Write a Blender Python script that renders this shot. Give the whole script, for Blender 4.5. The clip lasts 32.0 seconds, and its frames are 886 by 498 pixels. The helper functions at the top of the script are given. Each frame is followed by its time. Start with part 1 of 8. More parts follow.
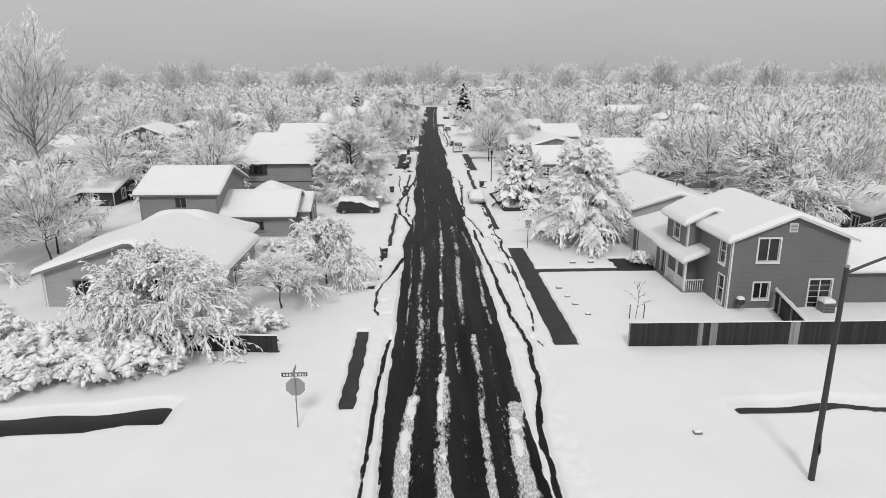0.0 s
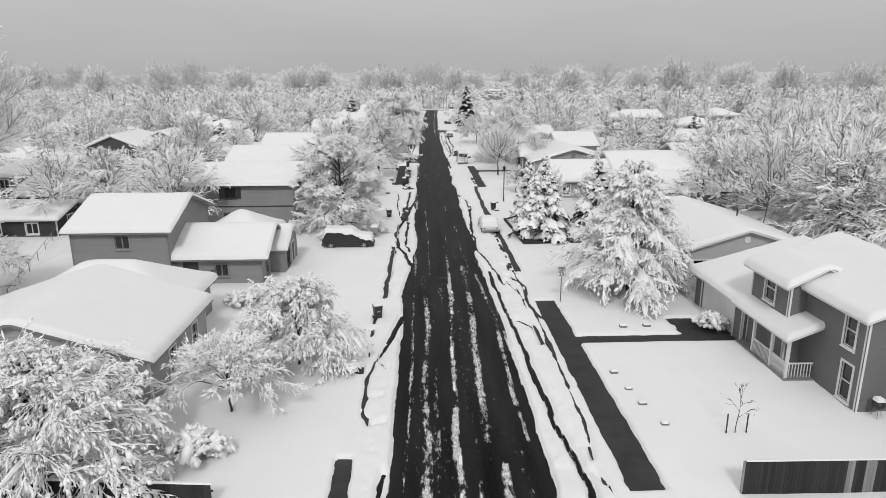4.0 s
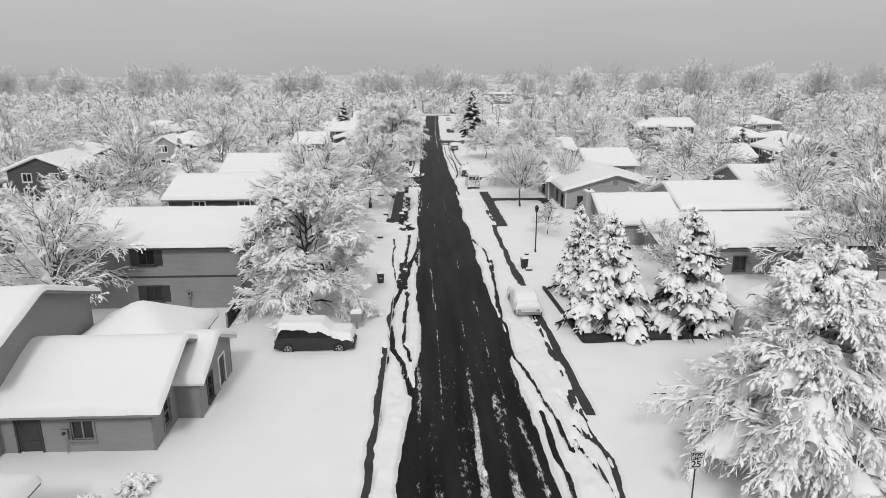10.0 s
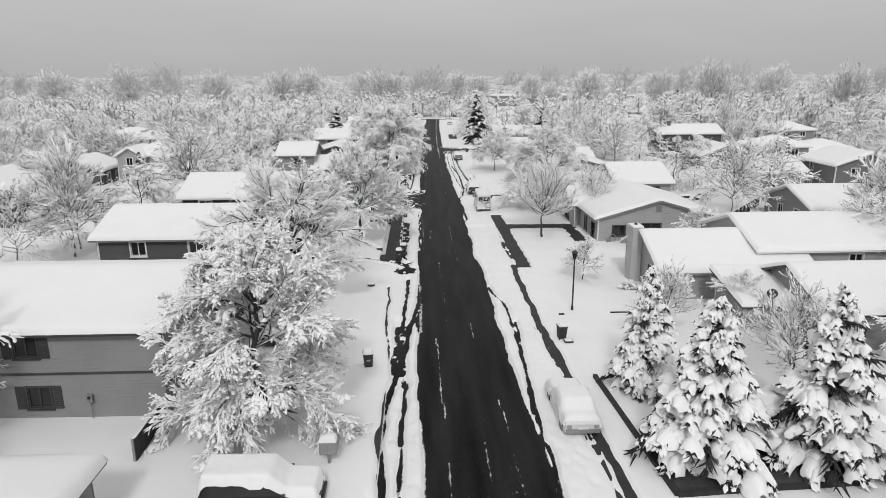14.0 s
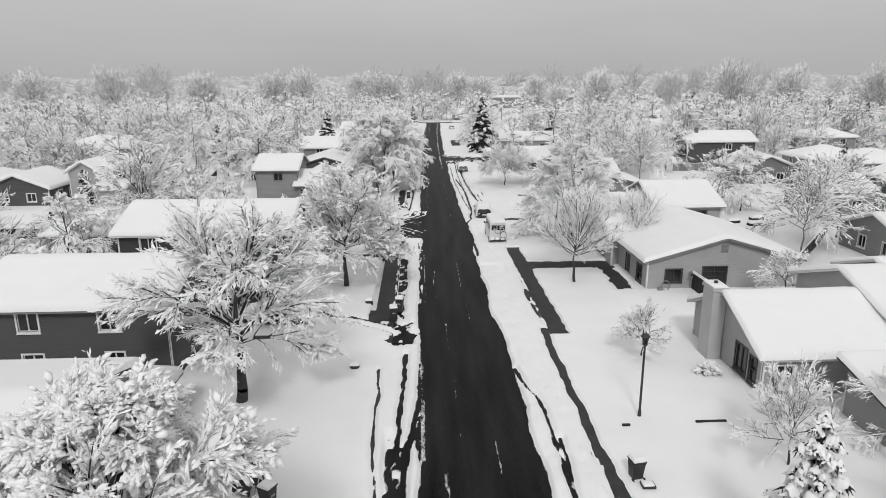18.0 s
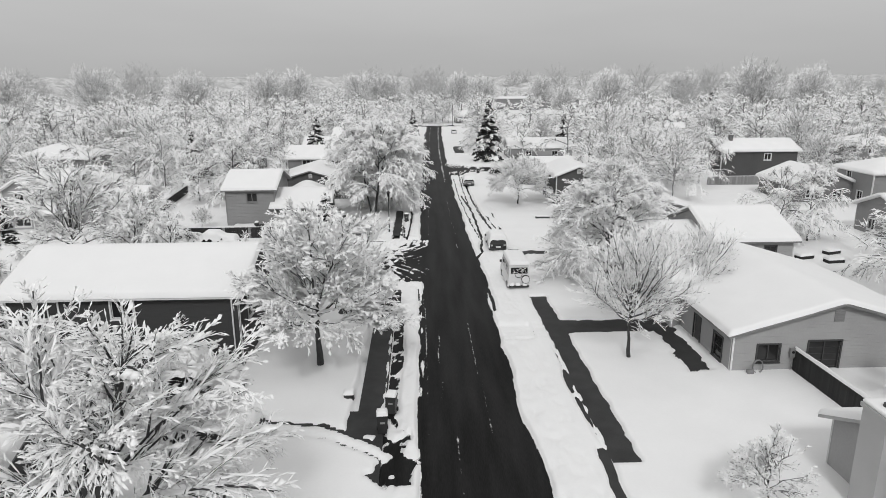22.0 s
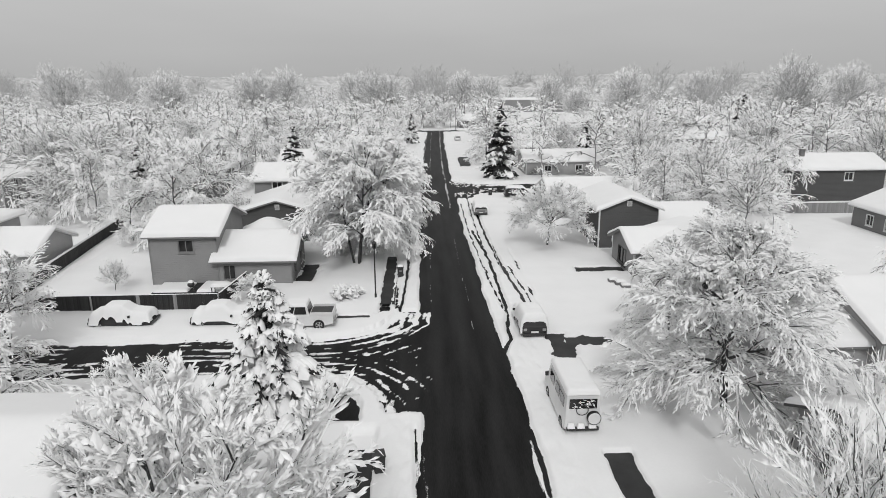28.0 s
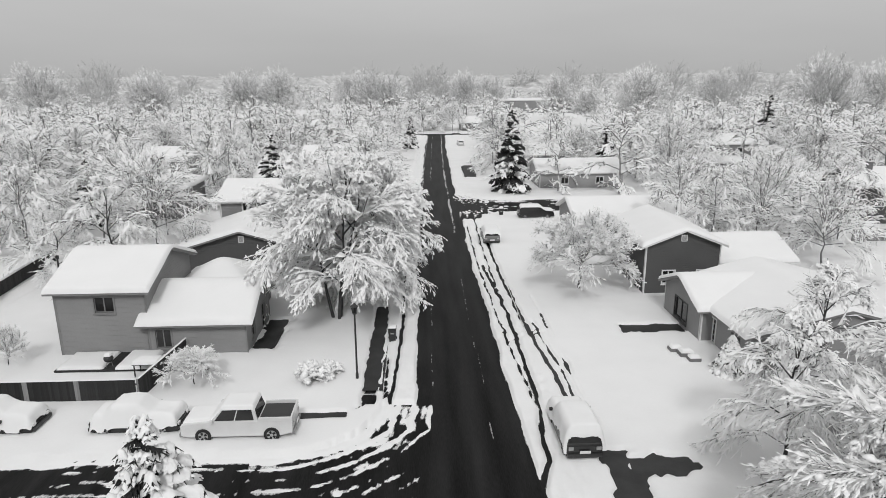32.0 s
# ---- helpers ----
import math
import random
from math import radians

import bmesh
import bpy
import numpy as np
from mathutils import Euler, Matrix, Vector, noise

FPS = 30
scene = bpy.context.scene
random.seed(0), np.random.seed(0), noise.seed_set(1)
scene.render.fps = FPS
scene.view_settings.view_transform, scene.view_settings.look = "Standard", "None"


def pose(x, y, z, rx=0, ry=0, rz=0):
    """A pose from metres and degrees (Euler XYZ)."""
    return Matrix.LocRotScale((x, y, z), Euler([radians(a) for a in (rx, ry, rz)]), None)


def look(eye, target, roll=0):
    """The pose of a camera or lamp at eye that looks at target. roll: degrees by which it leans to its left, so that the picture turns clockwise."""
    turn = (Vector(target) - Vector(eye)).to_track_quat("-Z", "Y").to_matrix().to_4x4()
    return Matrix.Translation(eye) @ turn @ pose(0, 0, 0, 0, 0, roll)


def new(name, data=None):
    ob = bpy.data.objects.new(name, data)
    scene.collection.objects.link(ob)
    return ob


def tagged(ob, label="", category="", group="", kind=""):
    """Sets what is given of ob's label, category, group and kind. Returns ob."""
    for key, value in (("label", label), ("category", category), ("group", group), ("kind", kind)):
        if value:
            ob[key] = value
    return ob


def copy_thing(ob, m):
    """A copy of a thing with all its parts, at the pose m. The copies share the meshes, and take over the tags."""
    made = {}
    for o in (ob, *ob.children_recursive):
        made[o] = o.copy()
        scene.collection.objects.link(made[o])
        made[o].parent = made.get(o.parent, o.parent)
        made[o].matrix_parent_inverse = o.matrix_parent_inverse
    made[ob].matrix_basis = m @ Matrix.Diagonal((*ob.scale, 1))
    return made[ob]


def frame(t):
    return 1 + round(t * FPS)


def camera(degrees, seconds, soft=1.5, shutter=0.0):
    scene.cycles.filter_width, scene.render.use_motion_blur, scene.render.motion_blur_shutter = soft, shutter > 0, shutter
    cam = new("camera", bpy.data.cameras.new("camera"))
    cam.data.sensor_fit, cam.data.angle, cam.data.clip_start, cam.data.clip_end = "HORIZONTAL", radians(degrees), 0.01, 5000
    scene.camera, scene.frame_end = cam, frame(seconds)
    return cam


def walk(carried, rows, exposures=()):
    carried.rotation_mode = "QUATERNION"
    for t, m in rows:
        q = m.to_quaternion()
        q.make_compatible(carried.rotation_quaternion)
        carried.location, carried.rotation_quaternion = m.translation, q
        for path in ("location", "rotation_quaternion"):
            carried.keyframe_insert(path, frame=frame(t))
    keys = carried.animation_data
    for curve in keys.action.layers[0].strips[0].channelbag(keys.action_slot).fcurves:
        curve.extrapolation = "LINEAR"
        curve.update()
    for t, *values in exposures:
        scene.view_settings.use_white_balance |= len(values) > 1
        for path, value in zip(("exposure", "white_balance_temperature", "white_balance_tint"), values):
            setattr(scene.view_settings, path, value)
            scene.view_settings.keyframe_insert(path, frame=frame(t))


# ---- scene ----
cam = camera(69.00, 32.0, soft=0.85)
# seconds, x, y, z in metres, then the three turns in degrees
PATH = [
    (0.0, 0.0, 0.0, 16.0, 74.853, 0.126, -1.999),
    (1.0, -0.082, 2.949, 16.088, 74.876, 0.131, -2.022),
    (2.0, -0.168, 6.251, 16.186, 74.901, 0.137, -2.047),
    (3.0, -0.255, 9.822, 16.288, 74.927, 0.143, -2.073),
    (4.0, -0.338, 13.468, 16.391, 74.952, 0.149, -2.098),
    (5.0, -0.414, 17.156, 16.492, 74.977, 0.156, -2.122),
    (6.0, -0.485, 20.896, 16.591, 75.0, 0.163, -2.146),
    (7.0, -0.551, 24.726, 16.691, 75.022, 0.169, -2.168),
    (8.0, -0.61, 28.555, 16.787, 75.043, 0.176, -2.19),
    (9.0, -0.663, 32.446, 16.882, 75.062, 0.183, -2.21),
    (10.0, -0.709, 36.356, 16.975, 75.08, 0.19, -2.229),
    (11.0, -0.748, 40.157, 17.062, 75.096, 0.197, -2.247),
    (12.0, -0.78, 43.974, 17.147, 75.111, 0.204, -2.263),
    (13.0, -0.805, 47.798, 17.229, 75.124, 0.21, -2.277),
    (14.0, -0.825, 51.706, 17.31, 75.136, 0.217, -2.291),
    (15.0, -0.838, 55.584, 17.387, 75.147, 0.224, -2.303),
    (16.0, -0.845, 59.43, 17.46, 75.155, 0.231, -2.314),
    (17.0, -0.845, 63.224, 17.53, 75.162, 0.238, -2.323),
    (18.0, -0.84, 67.006, 17.596, 75.168, 0.245, -2.331),
    (19.0, -0.829, 70.803, 17.66, 75.172, 0.252, -2.337),
    (20.0, -0.813, 74.637, 17.721, 75.175, 0.259, -2.342),
    (21.0, -0.79, 78.47, 17.78, 75.176, 0.266, -2.346),
    (22.0, -0.762, 82.313, 17.835, 75.175, 0.273, -2.348),
    (23.0, -0.729, 86.184, 17.888, 75.173, 0.28, -2.349),
    (24.0, -0.691, 89.947, 17.937, 75.169, 0.286, -2.348),
    (25.0, -0.647, 93.788, 17.983, 75.164, 0.293, -2.346),
    (26.0, -0.597, 97.644, 18.026, 75.157, 0.301, -2.343),
    (27.0, -0.544, 101.445, 18.066, 75.148, 0.307, -2.338),
    (28.0, -0.485, 105.26, 18.103, 75.138, 0.314, -2.332),
    (29.0, -0.425, 108.926, 18.135, 75.127, 0.321, -2.324),
    (30.0, -0.359, 112.594, 18.165, 75.114, 0.328, -2.316),
    (31.0, -0.286, 116.46, 18.193, 75.099, 0.335, -2.305),
    (32.0, -0.21, 120.28, 18.218, 75.083, 0.342, -2.293),
]
walk(cam, [(t, pose(x, y, z, rx, ry, rz)) for t, x, y, z, rx, ry, rz in PATH])
# ---- light and sky ----
SUN_UP, SUN_TURN = 42.0, 184.0
world = bpy.data.worlds.new("winter_sky")
scene.world = world
world.use_nodes = True
wn, wl = world.node_tree.nodes, world.node_tree.links
wn.clear()
sky = wn.new("ShaderNodeTexSky")
sky.sky_type, sky.sun_disc = "NISHITA", False
sky.sun_elevation, sky.sun_rotation = radians(SUN_UP), radians(SUN_TURN)
sky.air_density, sky.dust_density = 1.0, 6.0
grey = wn.new("ShaderNodeRGBToBW")
place = wn.new("ShaderNodeTexCoord")
split = wn.new("ShaderNodeSeparateXYZ")
cloud = wn.new("ShaderNodeValToRGB")
cloud.color_ramp.elements[0].position, cloud.color_ramp.elements[0].color = 0.0, (0.43, 0.43, 0.43, 1)
cloud.color_ramp.elements[1].position, cloud.color_ramp.elements[1].color = 1.0, (0.68, 0.68, 0.68, 1)
mid = cloud.color_ramp.elements.new(0.16)
mid.color = (0.56, 0.56, 0.56, 1)
puff = wn.new("ShaderNodeTexNoise")
puff.inputs["Scale"].default_value, puff.inputs["Detail"].default_value = 3.0, 4.0
stretch = wn.new("ShaderNodeMapping")
stretch.inputs["Scale"].default_value = (1.0, 1.0, 5.0)
uneven = wn.new("ShaderNodeMapRange")
uneven.inputs["To Min"].default_value, uneven.inputs["To Max"].default_value = 0.93, 1.07
wave = wn.new("ShaderNodeMixRGB")
wave.blend_type, wave.inputs[0].default_value = "MULTIPLY", 1.0
both = wn.new("ShaderNodeMixRGB")
both.blend_type, both.inputs[0].default_value = "ADD", 0.006
back = wn.new("ShaderNodeBackground")
SKY_POWER = 1.0
back.inputs["Strength"].default_value = SKY_POWER
wout = wn.new("ShaderNodeOutputWorld")
wl.new(sky.outputs[0], grey.inputs[0])
wl.new(place.outputs["Generated"], split.inputs[0])
wl.new(split.outputs["Z"], cloud.inputs[0])
wl.new(place.outputs["Generated"], stretch.inputs[0])
wl.new(stretch.outputs[0], puff.inputs["Vector"])
wl.new(puff.outputs[0], uneven.inputs[0])
wl.new(cloud.outputs[0], wave.inputs[1])
wl.new(uneven.outputs[0], wave.inputs[2])
wl.new(wave.outputs[0], both.inputs[1])
wl.new(grey.outputs[0], both.inputs[2])
wl.new(both.outputs[0], back.inputs[0])
wl.new(back.outputs[0], wout.inputs[0])

sun = new("sun", bpy.data.lights.new("sun", "SUN"))
sun.data.energy, sun.data.angle, sun.data.color = 1.2, radians(10), (1, 1, 1)
e, a = radians(SUN_UP), radians(SUN_TURN)
sun.matrix_world = look((math.sin(a) * math.cos(e) * 50, math.cos(a) * math.cos(e) * 50, math.sin(e) * 50), (0, 0, 0))
scene.view_settings.exposure = 0.0


# ---- materials ----
def material(name, value, rough=0.8, spread=0.12, scale=1.5, fine=20.0, bump=0.15, metal=0.0, stretch=(1, 1, 1), per_piece=0.0, spec=0.5):
    """A grey surface with two scales of variation and a fine relief."""
    m = bpy.data.materials.new(name)
    m.use_nodes = True
    n, l = m.node_tree.nodes, m.node_tree.links
    p = n["Principled BSDF"]
    p.inputs["Roughness"].default_value, p.inputs["Metallic"].default_value = rough, metal
    p.inputs["Specular IOR Level"].default_value = spec
    tc = n.new("ShaderNodeTexCoord")
    mp = n.new("ShaderNodeMapping")
    mp.inputs["Scale"].default_value = stretch
    l.new(tc.outputs["Object"], mp.inputs[0])
    big, small = n.new("ShaderNodeTexNoise"), n.new("ShaderNodeTexNoise")
    big.inputs["Scale"].default_value, big.inputs["Detail"].default_value = scale, 3
    small.inputs["Scale"].default_value, small.inputs["Detail"].default_value = fine, 2
    l.new(mp.outputs[0], big.inputs["Vector"])
    l.new(mp.outputs[0], small.inputs["Vector"])
    mixed = n.new("ShaderNodeMath")
    mixed.operation = "MULTIPLY_ADD"
    mixed.inputs[1].default_value = 0.4
    l.new(small.outputs[0], mixed.inputs[0])
    l.new(big.outputs[0], mixed.inputs[2])
    rng = n.new("ShaderNodeMapRange")
    rng.inputs["From Min"].default_value, rng.inputs["From Max"].default_value = 0.4, 1.0
    rng.inputs["To Min"].default_value, rng.inputs["To Max"].default_value = value * (1 - spread), value * (1 + spread)
    l.new(mixed.outputs[0], rng.inputs[0])
    out = rng.outputs[0]
    if per_piece:
        info, scale_it = n.new("ShaderNodeObjectInfo"), n.new("ShaderNodeMapRange")
        scale_it.inputs["To Min"].default_value, scale_it.inputs["To Max"].default_value = 1 - per_piece, 1 + per_piece
        l.new(info.outputs["Random"], scale_it.inputs[0])
        times = n.new("ShaderNodeMath")
        times.operation = "MULTIPLY"
        l.new(out, times.inputs[0])
        l.new(scale_it.outputs[0], times.inputs[1])
        out = times.outputs[0]
    l.new(out, p.inputs["Base Color"])
    if bump:
        b = n.new("ShaderNodeBump")
        b.inputs["Strength"].default_value, b.inputs["Distance"].default_value = bump, 0.03
        l.new(mixed.outputs[0], b.inputs["Height"])
        l.new(b.outputs[0], p.inputs["Normal"])
    return m


def siding(name, value, pitch=0.18):
    """Painted lap boards: a sawtooth relief that repeats up the wall."""
    m = material(name, value, 0.7, 0.10, 0.5, 9.0, 0.0)
    n, l = m.node_tree.nodes, m.node_tree.links
    tc, sp = n.new("ShaderNodeTexCoord"), n.new("ShaderNodeSeparateXYZ")
    mod, bump = n.new("ShaderNodeMath"), n.new("ShaderNodeBump")
    mod.operation, mod.inputs[1].default_value = "MODULO", pitch
    bump.inputs["Strength"].default_value, bump.inputs["Distance"].default_value = 0.7, 0.25
    bump.invert = True
    l.new(tc.outputs["Object"], sp.inputs[0])
    l.new(sp.outputs["Z"], mod.inputs[0])
    l.new(mod.outputs[0], bump.inputs["Height"])
    l.new(bump.outputs[0], n["Principled BSDF"].inputs["Normal"])
    return m


SNOW = material("snow", 0.83, 0.75, 0.03, 0.35, 7.0, 0.34, spec=0.2)
CAP = material("roof_snow", 0.82, 0.75, 0.02, 0.5, 5.0, 0.10, spec=0.2)
FROST = material("snow_on_twigs", 0.91, 0.8, 0.03, 0.6, 9.0, 0.3, spec=0.2)
ASPHALT = material("wet_asphalt", 0.0135, 0.5, 0.95, 0.6, 14.0, 0.25, stretch=(1.6, 0.16, 1), spec=0.06)
n_, l_ = ASPHALT.node_tree.nodes, ASPHALT.node_tree.links
amount, grit, coord, squeeze = n_.new("ShaderNodeAttribute"), n_.new("ShaderNodeTexNoise"), n_.new("ShaderNodeTexCoord"), n_.new("ShaderNodeMapping")
amount.attribute_name = "slush"
squeeze.inputs["Scale"].default_value = (3.4, 1.1, 1)
grit.inputs["Scale"].default_value, grit.inputs["Detail"].default_value, grit.inputs["Roughness"].default_value = 1.6, 6.0, 0.72
summed, cut, mixer = n_.new("ShaderNodeMath"), n_.new("ShaderNodeMapRange"), n_.new("ShaderNodeMixRGB")
cut.inputs["From Min"].default_value, cut.inputs["From Max"].default_value = 0.92, 1.06
tone, shade = n_.new("ShaderNodeTexNoise"), n_.new("ShaderNodeMapRange")
tone.inputs["Scale"].default_value, tone.inputs["Detail"].default_value = 4.0, 4.0
shade.inputs["From Min"].default_value, shade.inputs["From Max"].default_value = 0.3, 0.7
shade.inputs["To Min"].default_value, shade.inputs["To Max"].default_value = 0.24, 0.84
was = n_["Principled BSDF"].inputs["Base Color"].links[0].from_socket
l_.new(coord.outputs["Object"], squeeze.inputs[0])
l_.new(squeeze.outputs[0], grit.inputs["Vector"])
l_.new(grit.outputs[0], summed.inputs[0])
l_.new(amount.outputs["Fac"], summed.inputs[1])
l_.new(summed.outputs[0], cut.inputs[0])
l_.new(cut.outputs[0], mixer.inputs[0])
l_.new(was, mixer.inputs[1])
l_.new(squeeze.outputs[0], tone.inputs["Vector"])
l_.new(tone.outputs[0], shade.inputs[0])
l_.new(shade.outputs[0], mixer.inputs[2])
l_.new(mixer.outputs[0], n_["Principled BSDF"].inputs["Base Color"])
CONCRETE = material("wet_concrete", 0.042, 0.6, 0.3, 0.9, 16.0, 0.2, spec=0.15)
BARK = material("bark", 0.05, 0.9, 0.35, 3.0, 25.0, 0.4)
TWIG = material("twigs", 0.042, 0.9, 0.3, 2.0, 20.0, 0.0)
# grey twigs; for the far wood the pale tone also paints in distance haze
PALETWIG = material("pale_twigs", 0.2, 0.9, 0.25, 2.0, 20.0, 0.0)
# twigs of the horizon trees, with distance haze put into their colour
HAZETWIG = material("hazed_treetops", 0.55, 0.9, 0.2, 0.2, 2.0, 0.0)
# lighter than BARK; on far trees it puts distance haze into the bark
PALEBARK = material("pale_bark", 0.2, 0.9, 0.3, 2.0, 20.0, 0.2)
NEEDLE = material("needles", 0.025, 0.85, 0.4, 2.0, 25.0, 0.2)
WHITE = material("white_trim", 0.72, 0.5, 0.05, 1.0, 20.0, 0.05)
GREYTRIM = material("grey_trim", 0.22, 0.6, 0.1, 1.0, 20.0, 0.05)
DARKTRIM = material("dark_trim", 0.05, 0.6, 0.2, 1.0, 20.0, 0.05)
GLASS = material("window_glass", 0.022, 0.06, 0.2, 0.8, 3.0, 0.0)
FENCE = material("weathered_fence", 0.024, 0.85, 0.4, 1.2, 18.0, 0.3, stretch=(6, 6, 0.5), per_piece=0.35)
PALEFENCE = material("pale_fence_wood", 0.26, 0.85, 0.3, 1.2, 18.0, 0.3, stretch=(6, 6, 0.5), per_piece=0.2)
IRON = material("black_metal", 0.03, 0.45, 0.2, 2.0, 20.0, 0.05)
STEEL = material("galvanised_steel", 0.28, 0.45, 0.15, 3.0, 20.0, 0.05, metal=0.4)
SIGNWHITE = material("sign_white", 0.7, 0.4, 0.03, 2.0, 20.0, 0.02)
SIGNGREY = material("sign_grey", 0.30, 0.4, 0.06, 2.0, 20.0, 0.02)
INK = material("sign_ink", 0.02, 0.5, 0.1, 2.0, 20.0, 0.0)
RUBBER = material("rubber", 0.02, 0.85, 0.2, 2.0, 20.0, 0.1)
PLASTIC = material("dark_plastic", 0.03, 0.5, 0.2, 2.0, 20.0, 0.05)
PAINT_DARK = material("dark_car_paint", 0.022, 0.2, 0.1, 2.0, 20.0, 0.0)
PAINT_WHITE = material("white_car_paint", 0.68, 0.25, 0.05, 2.0, 20.0, 0.0)
PAINT_GREY = material("grey_car_paint", 0.16, 0.25, 0.05, 2.0, 20.0, 0.0)
ALLOY = material("alloy", 0.45, 0.35, 0.1, 3.0, 20.0, 0.0, metal=0.7)
WATER = material("dark_water", 0.012, 0.3, 0.2, 1.0, 8.0, 0.1, spec=0.12)
BRICK = material("grey_brick", 0.17, 0.85, 0.2, 1.0, 20.0, 0.2)
WALLS = {k: siding("siding_" + k, v) for k, v in dict(pale=0.34, light=0.25, mid=0.17, grey=0.15, dark=0.07, black=0.035).items()}
STUCCO = material("pale_render", 0.45, 0.85, 0.06, 0.8, 20.0, 0.15)


# ---- building blocks ----
def mesh_object(name, verts, faces, mat, smooth=False):
    me = bpy.data.meshes.new(name)
    me.from_pydata([tuple(v) for v in verts] if not isinstance(verts, np.ndarray) else verts.tolist(), [], faces if not isinstance(faces, np.ndarray) else faces.tolist())
    me.materials.append(mat)
    if smooth:
        me.polygons.foreach_set("use_smooth", np.ones(len(me.polygons), bool))
    me.update()
    return new(name, me)


def part(name, bm, mat, parent=None, label="", smooth=False):
    """Links a bmesh as one mesh object under a thing or a part."""
    me = bpy.data.meshes.new(name)
    bm.to_mesh(me)
    bm.free()
    me.materials.append(mat)
    if smooth:
        me.polygons.foreach_set("use_smooth", np.ones(len(me.polygons), bool))
    ob = new(name, me)
    if parent:
        ob.parent = parent
    return tagged(ob, label)


def empty(name, label, category, m=None, group="", kind=""):
    ob = new(name)
    if m is not None:
        ob.matrix_basis = m
    return tagged(ob, label, category, group, kind)


def add_box(bm, x0, x1, y0, y1, z0, z1, bevel=0.0):
    got = bmesh.ops.create_cube(bm, size=1.0, matrix=Matrix.Translation(((x0 + x1) / 2, (y0 + y1) / 2, (z0 + z1) / 2)) @ Matrix.Diagonal((abs(x1 - x0), abs(y1 - y0), abs(z1 - z0), 1)))
    if bevel:
        edges = {ed for v in got["verts"] for ed in v.link_edges}
        bmesh.ops.bevel(bm, geom=list(edges), offset=bevel, segments=2, affect="EDGES", profile=0.6)
    return got


def box(x0, x1, y0, y1, z0, z1, bevel=0.0):
    bm = bmesh.new()
    add_box(bm, x0, x1, y0, y1, z0, z1, bevel)
    return bm


def tube(p0, p1, r0, r1, sides=10):
    bm = bmesh.new()
    add_tube(bm, p0, p1, r0, r1, sides)
    return bm


def add_tube(bm, p0, p1, r0, r1, sides=10):
    p0, p1 = Vector(p0), Vector(p1)
    d = p1 - p0
    m = Matrix.Translation((p0 + p1) / 2) @ d.to_track_quat("Z", "Y").to_matrix().to_4x4()
    bmesh.ops.create_cone(bm, cap_ends=True, segments=sides, radius1=r0, radius2=r1, depth=d.length, matrix=m)


def smooth01(v):
    v = np.clip(v, 0, 1)
    return v * v * (3 - 2 * v)


def lattice(ix, iy, seed):
    h = np.sin(ix * 127.1 + iy * 311.7 + seed * 74.7) * 43758.5453
    return h - np.floor(h)


def value_noise(x, y, seed=0):
    ix, iy = np.floor(x), np.floor(y)
    fx, fy = smooth01(x - ix), smooth01(y - iy)
    a, b = lattice(ix, iy, seed), lattice(ix + 1, iy, seed)
    c, d = lattice(ix, iy + 1, seed), lattice(ix + 1, iy + 1, seed)
    return (a + (b - a) * fx) * (1 - fy) + (c + (d - c) * fx) * fy


def fbm(x, y, seed=0, octaves=4):
    s, w = 0.0, 0.5
    for k in range(octaves):
        s = s + w * value_noise(x * 2 ** k, y * 2 ** k, seed + 11 * k)
        w *= 0.5
    return s / (1 - 0.5 ** octaves)


def grid_mesh(name, xs, ys, height, mat, kind_of="structure", label="", category=""):
    gx, gy = np.meshgrid(xs, ys)
    z = height(gx, gy)
    verts = np.stack([gx, gy, z], -1).reshape(-1, 3)
    nx, ny = len(xs), len(ys)
    i = (np.arange(ny - 1)[:, None] * nx + np.arange(nx - 1)[None, :]).reshape(-1)
    faces = np.stack([i, i + 1, i + nx + 1, i + nx], -1)
    ob = mesh_object(name, verts, faces, mat, True)
    return tagged(ob, label, category, kind=kind_of)


# ---- ground, road, pavements and lying snow ----
def centre(y):
    """How far the street has swung to the right at y."""
    return 0.004 * (y - 100) + 0.00009 * np.maximum(0, y - 150) ** 2


LEFT_KERB, RIGHT_KERB, PAVE = -2.75, 7.35, 1.35
GX0, GX1, GY0, GY1 = -34.0, 23.0, 12.0, 345.0


def yard(x, y):
    """The height of the untrodden snow."""
    g = 0.30 + 0.10 * (fbm(x / 7, y / 7, 3, 3) - 0.5) + 0.05 * (fbm(x / 1.3, y / 1.3, 5, 3) - 0.5)
    g = g + 0.5 * smooth01((np.abs(x - 2) - 7) / 30) * (fbm(x / 25, y / 25, 8, 2) - 0.5)
    # the ditches on both sides of the street
    for x0, x1, yc, half in ((-34, -11.8, 28.2, 0.95), (15.0, 42.0, 27.9, 0.42)):
        inside = smooth01((x - x0) / 0.8) * smooth01((x1 - x) / 1.2)
        mid_y = yc + 0.35 * np.sin(x * 0.4) + 0.15 * np.sin(x * 1.3)
        g = g - 0.75 * inside * (1 - smooth01((np.abs(y - mid_y) - half) / 0.4))
    return g


def span(v, v0, v1, soft):
    return smooth01((v - v0) / soft + 0.5) * smooth01((v1 - v) / soft + 0.5)


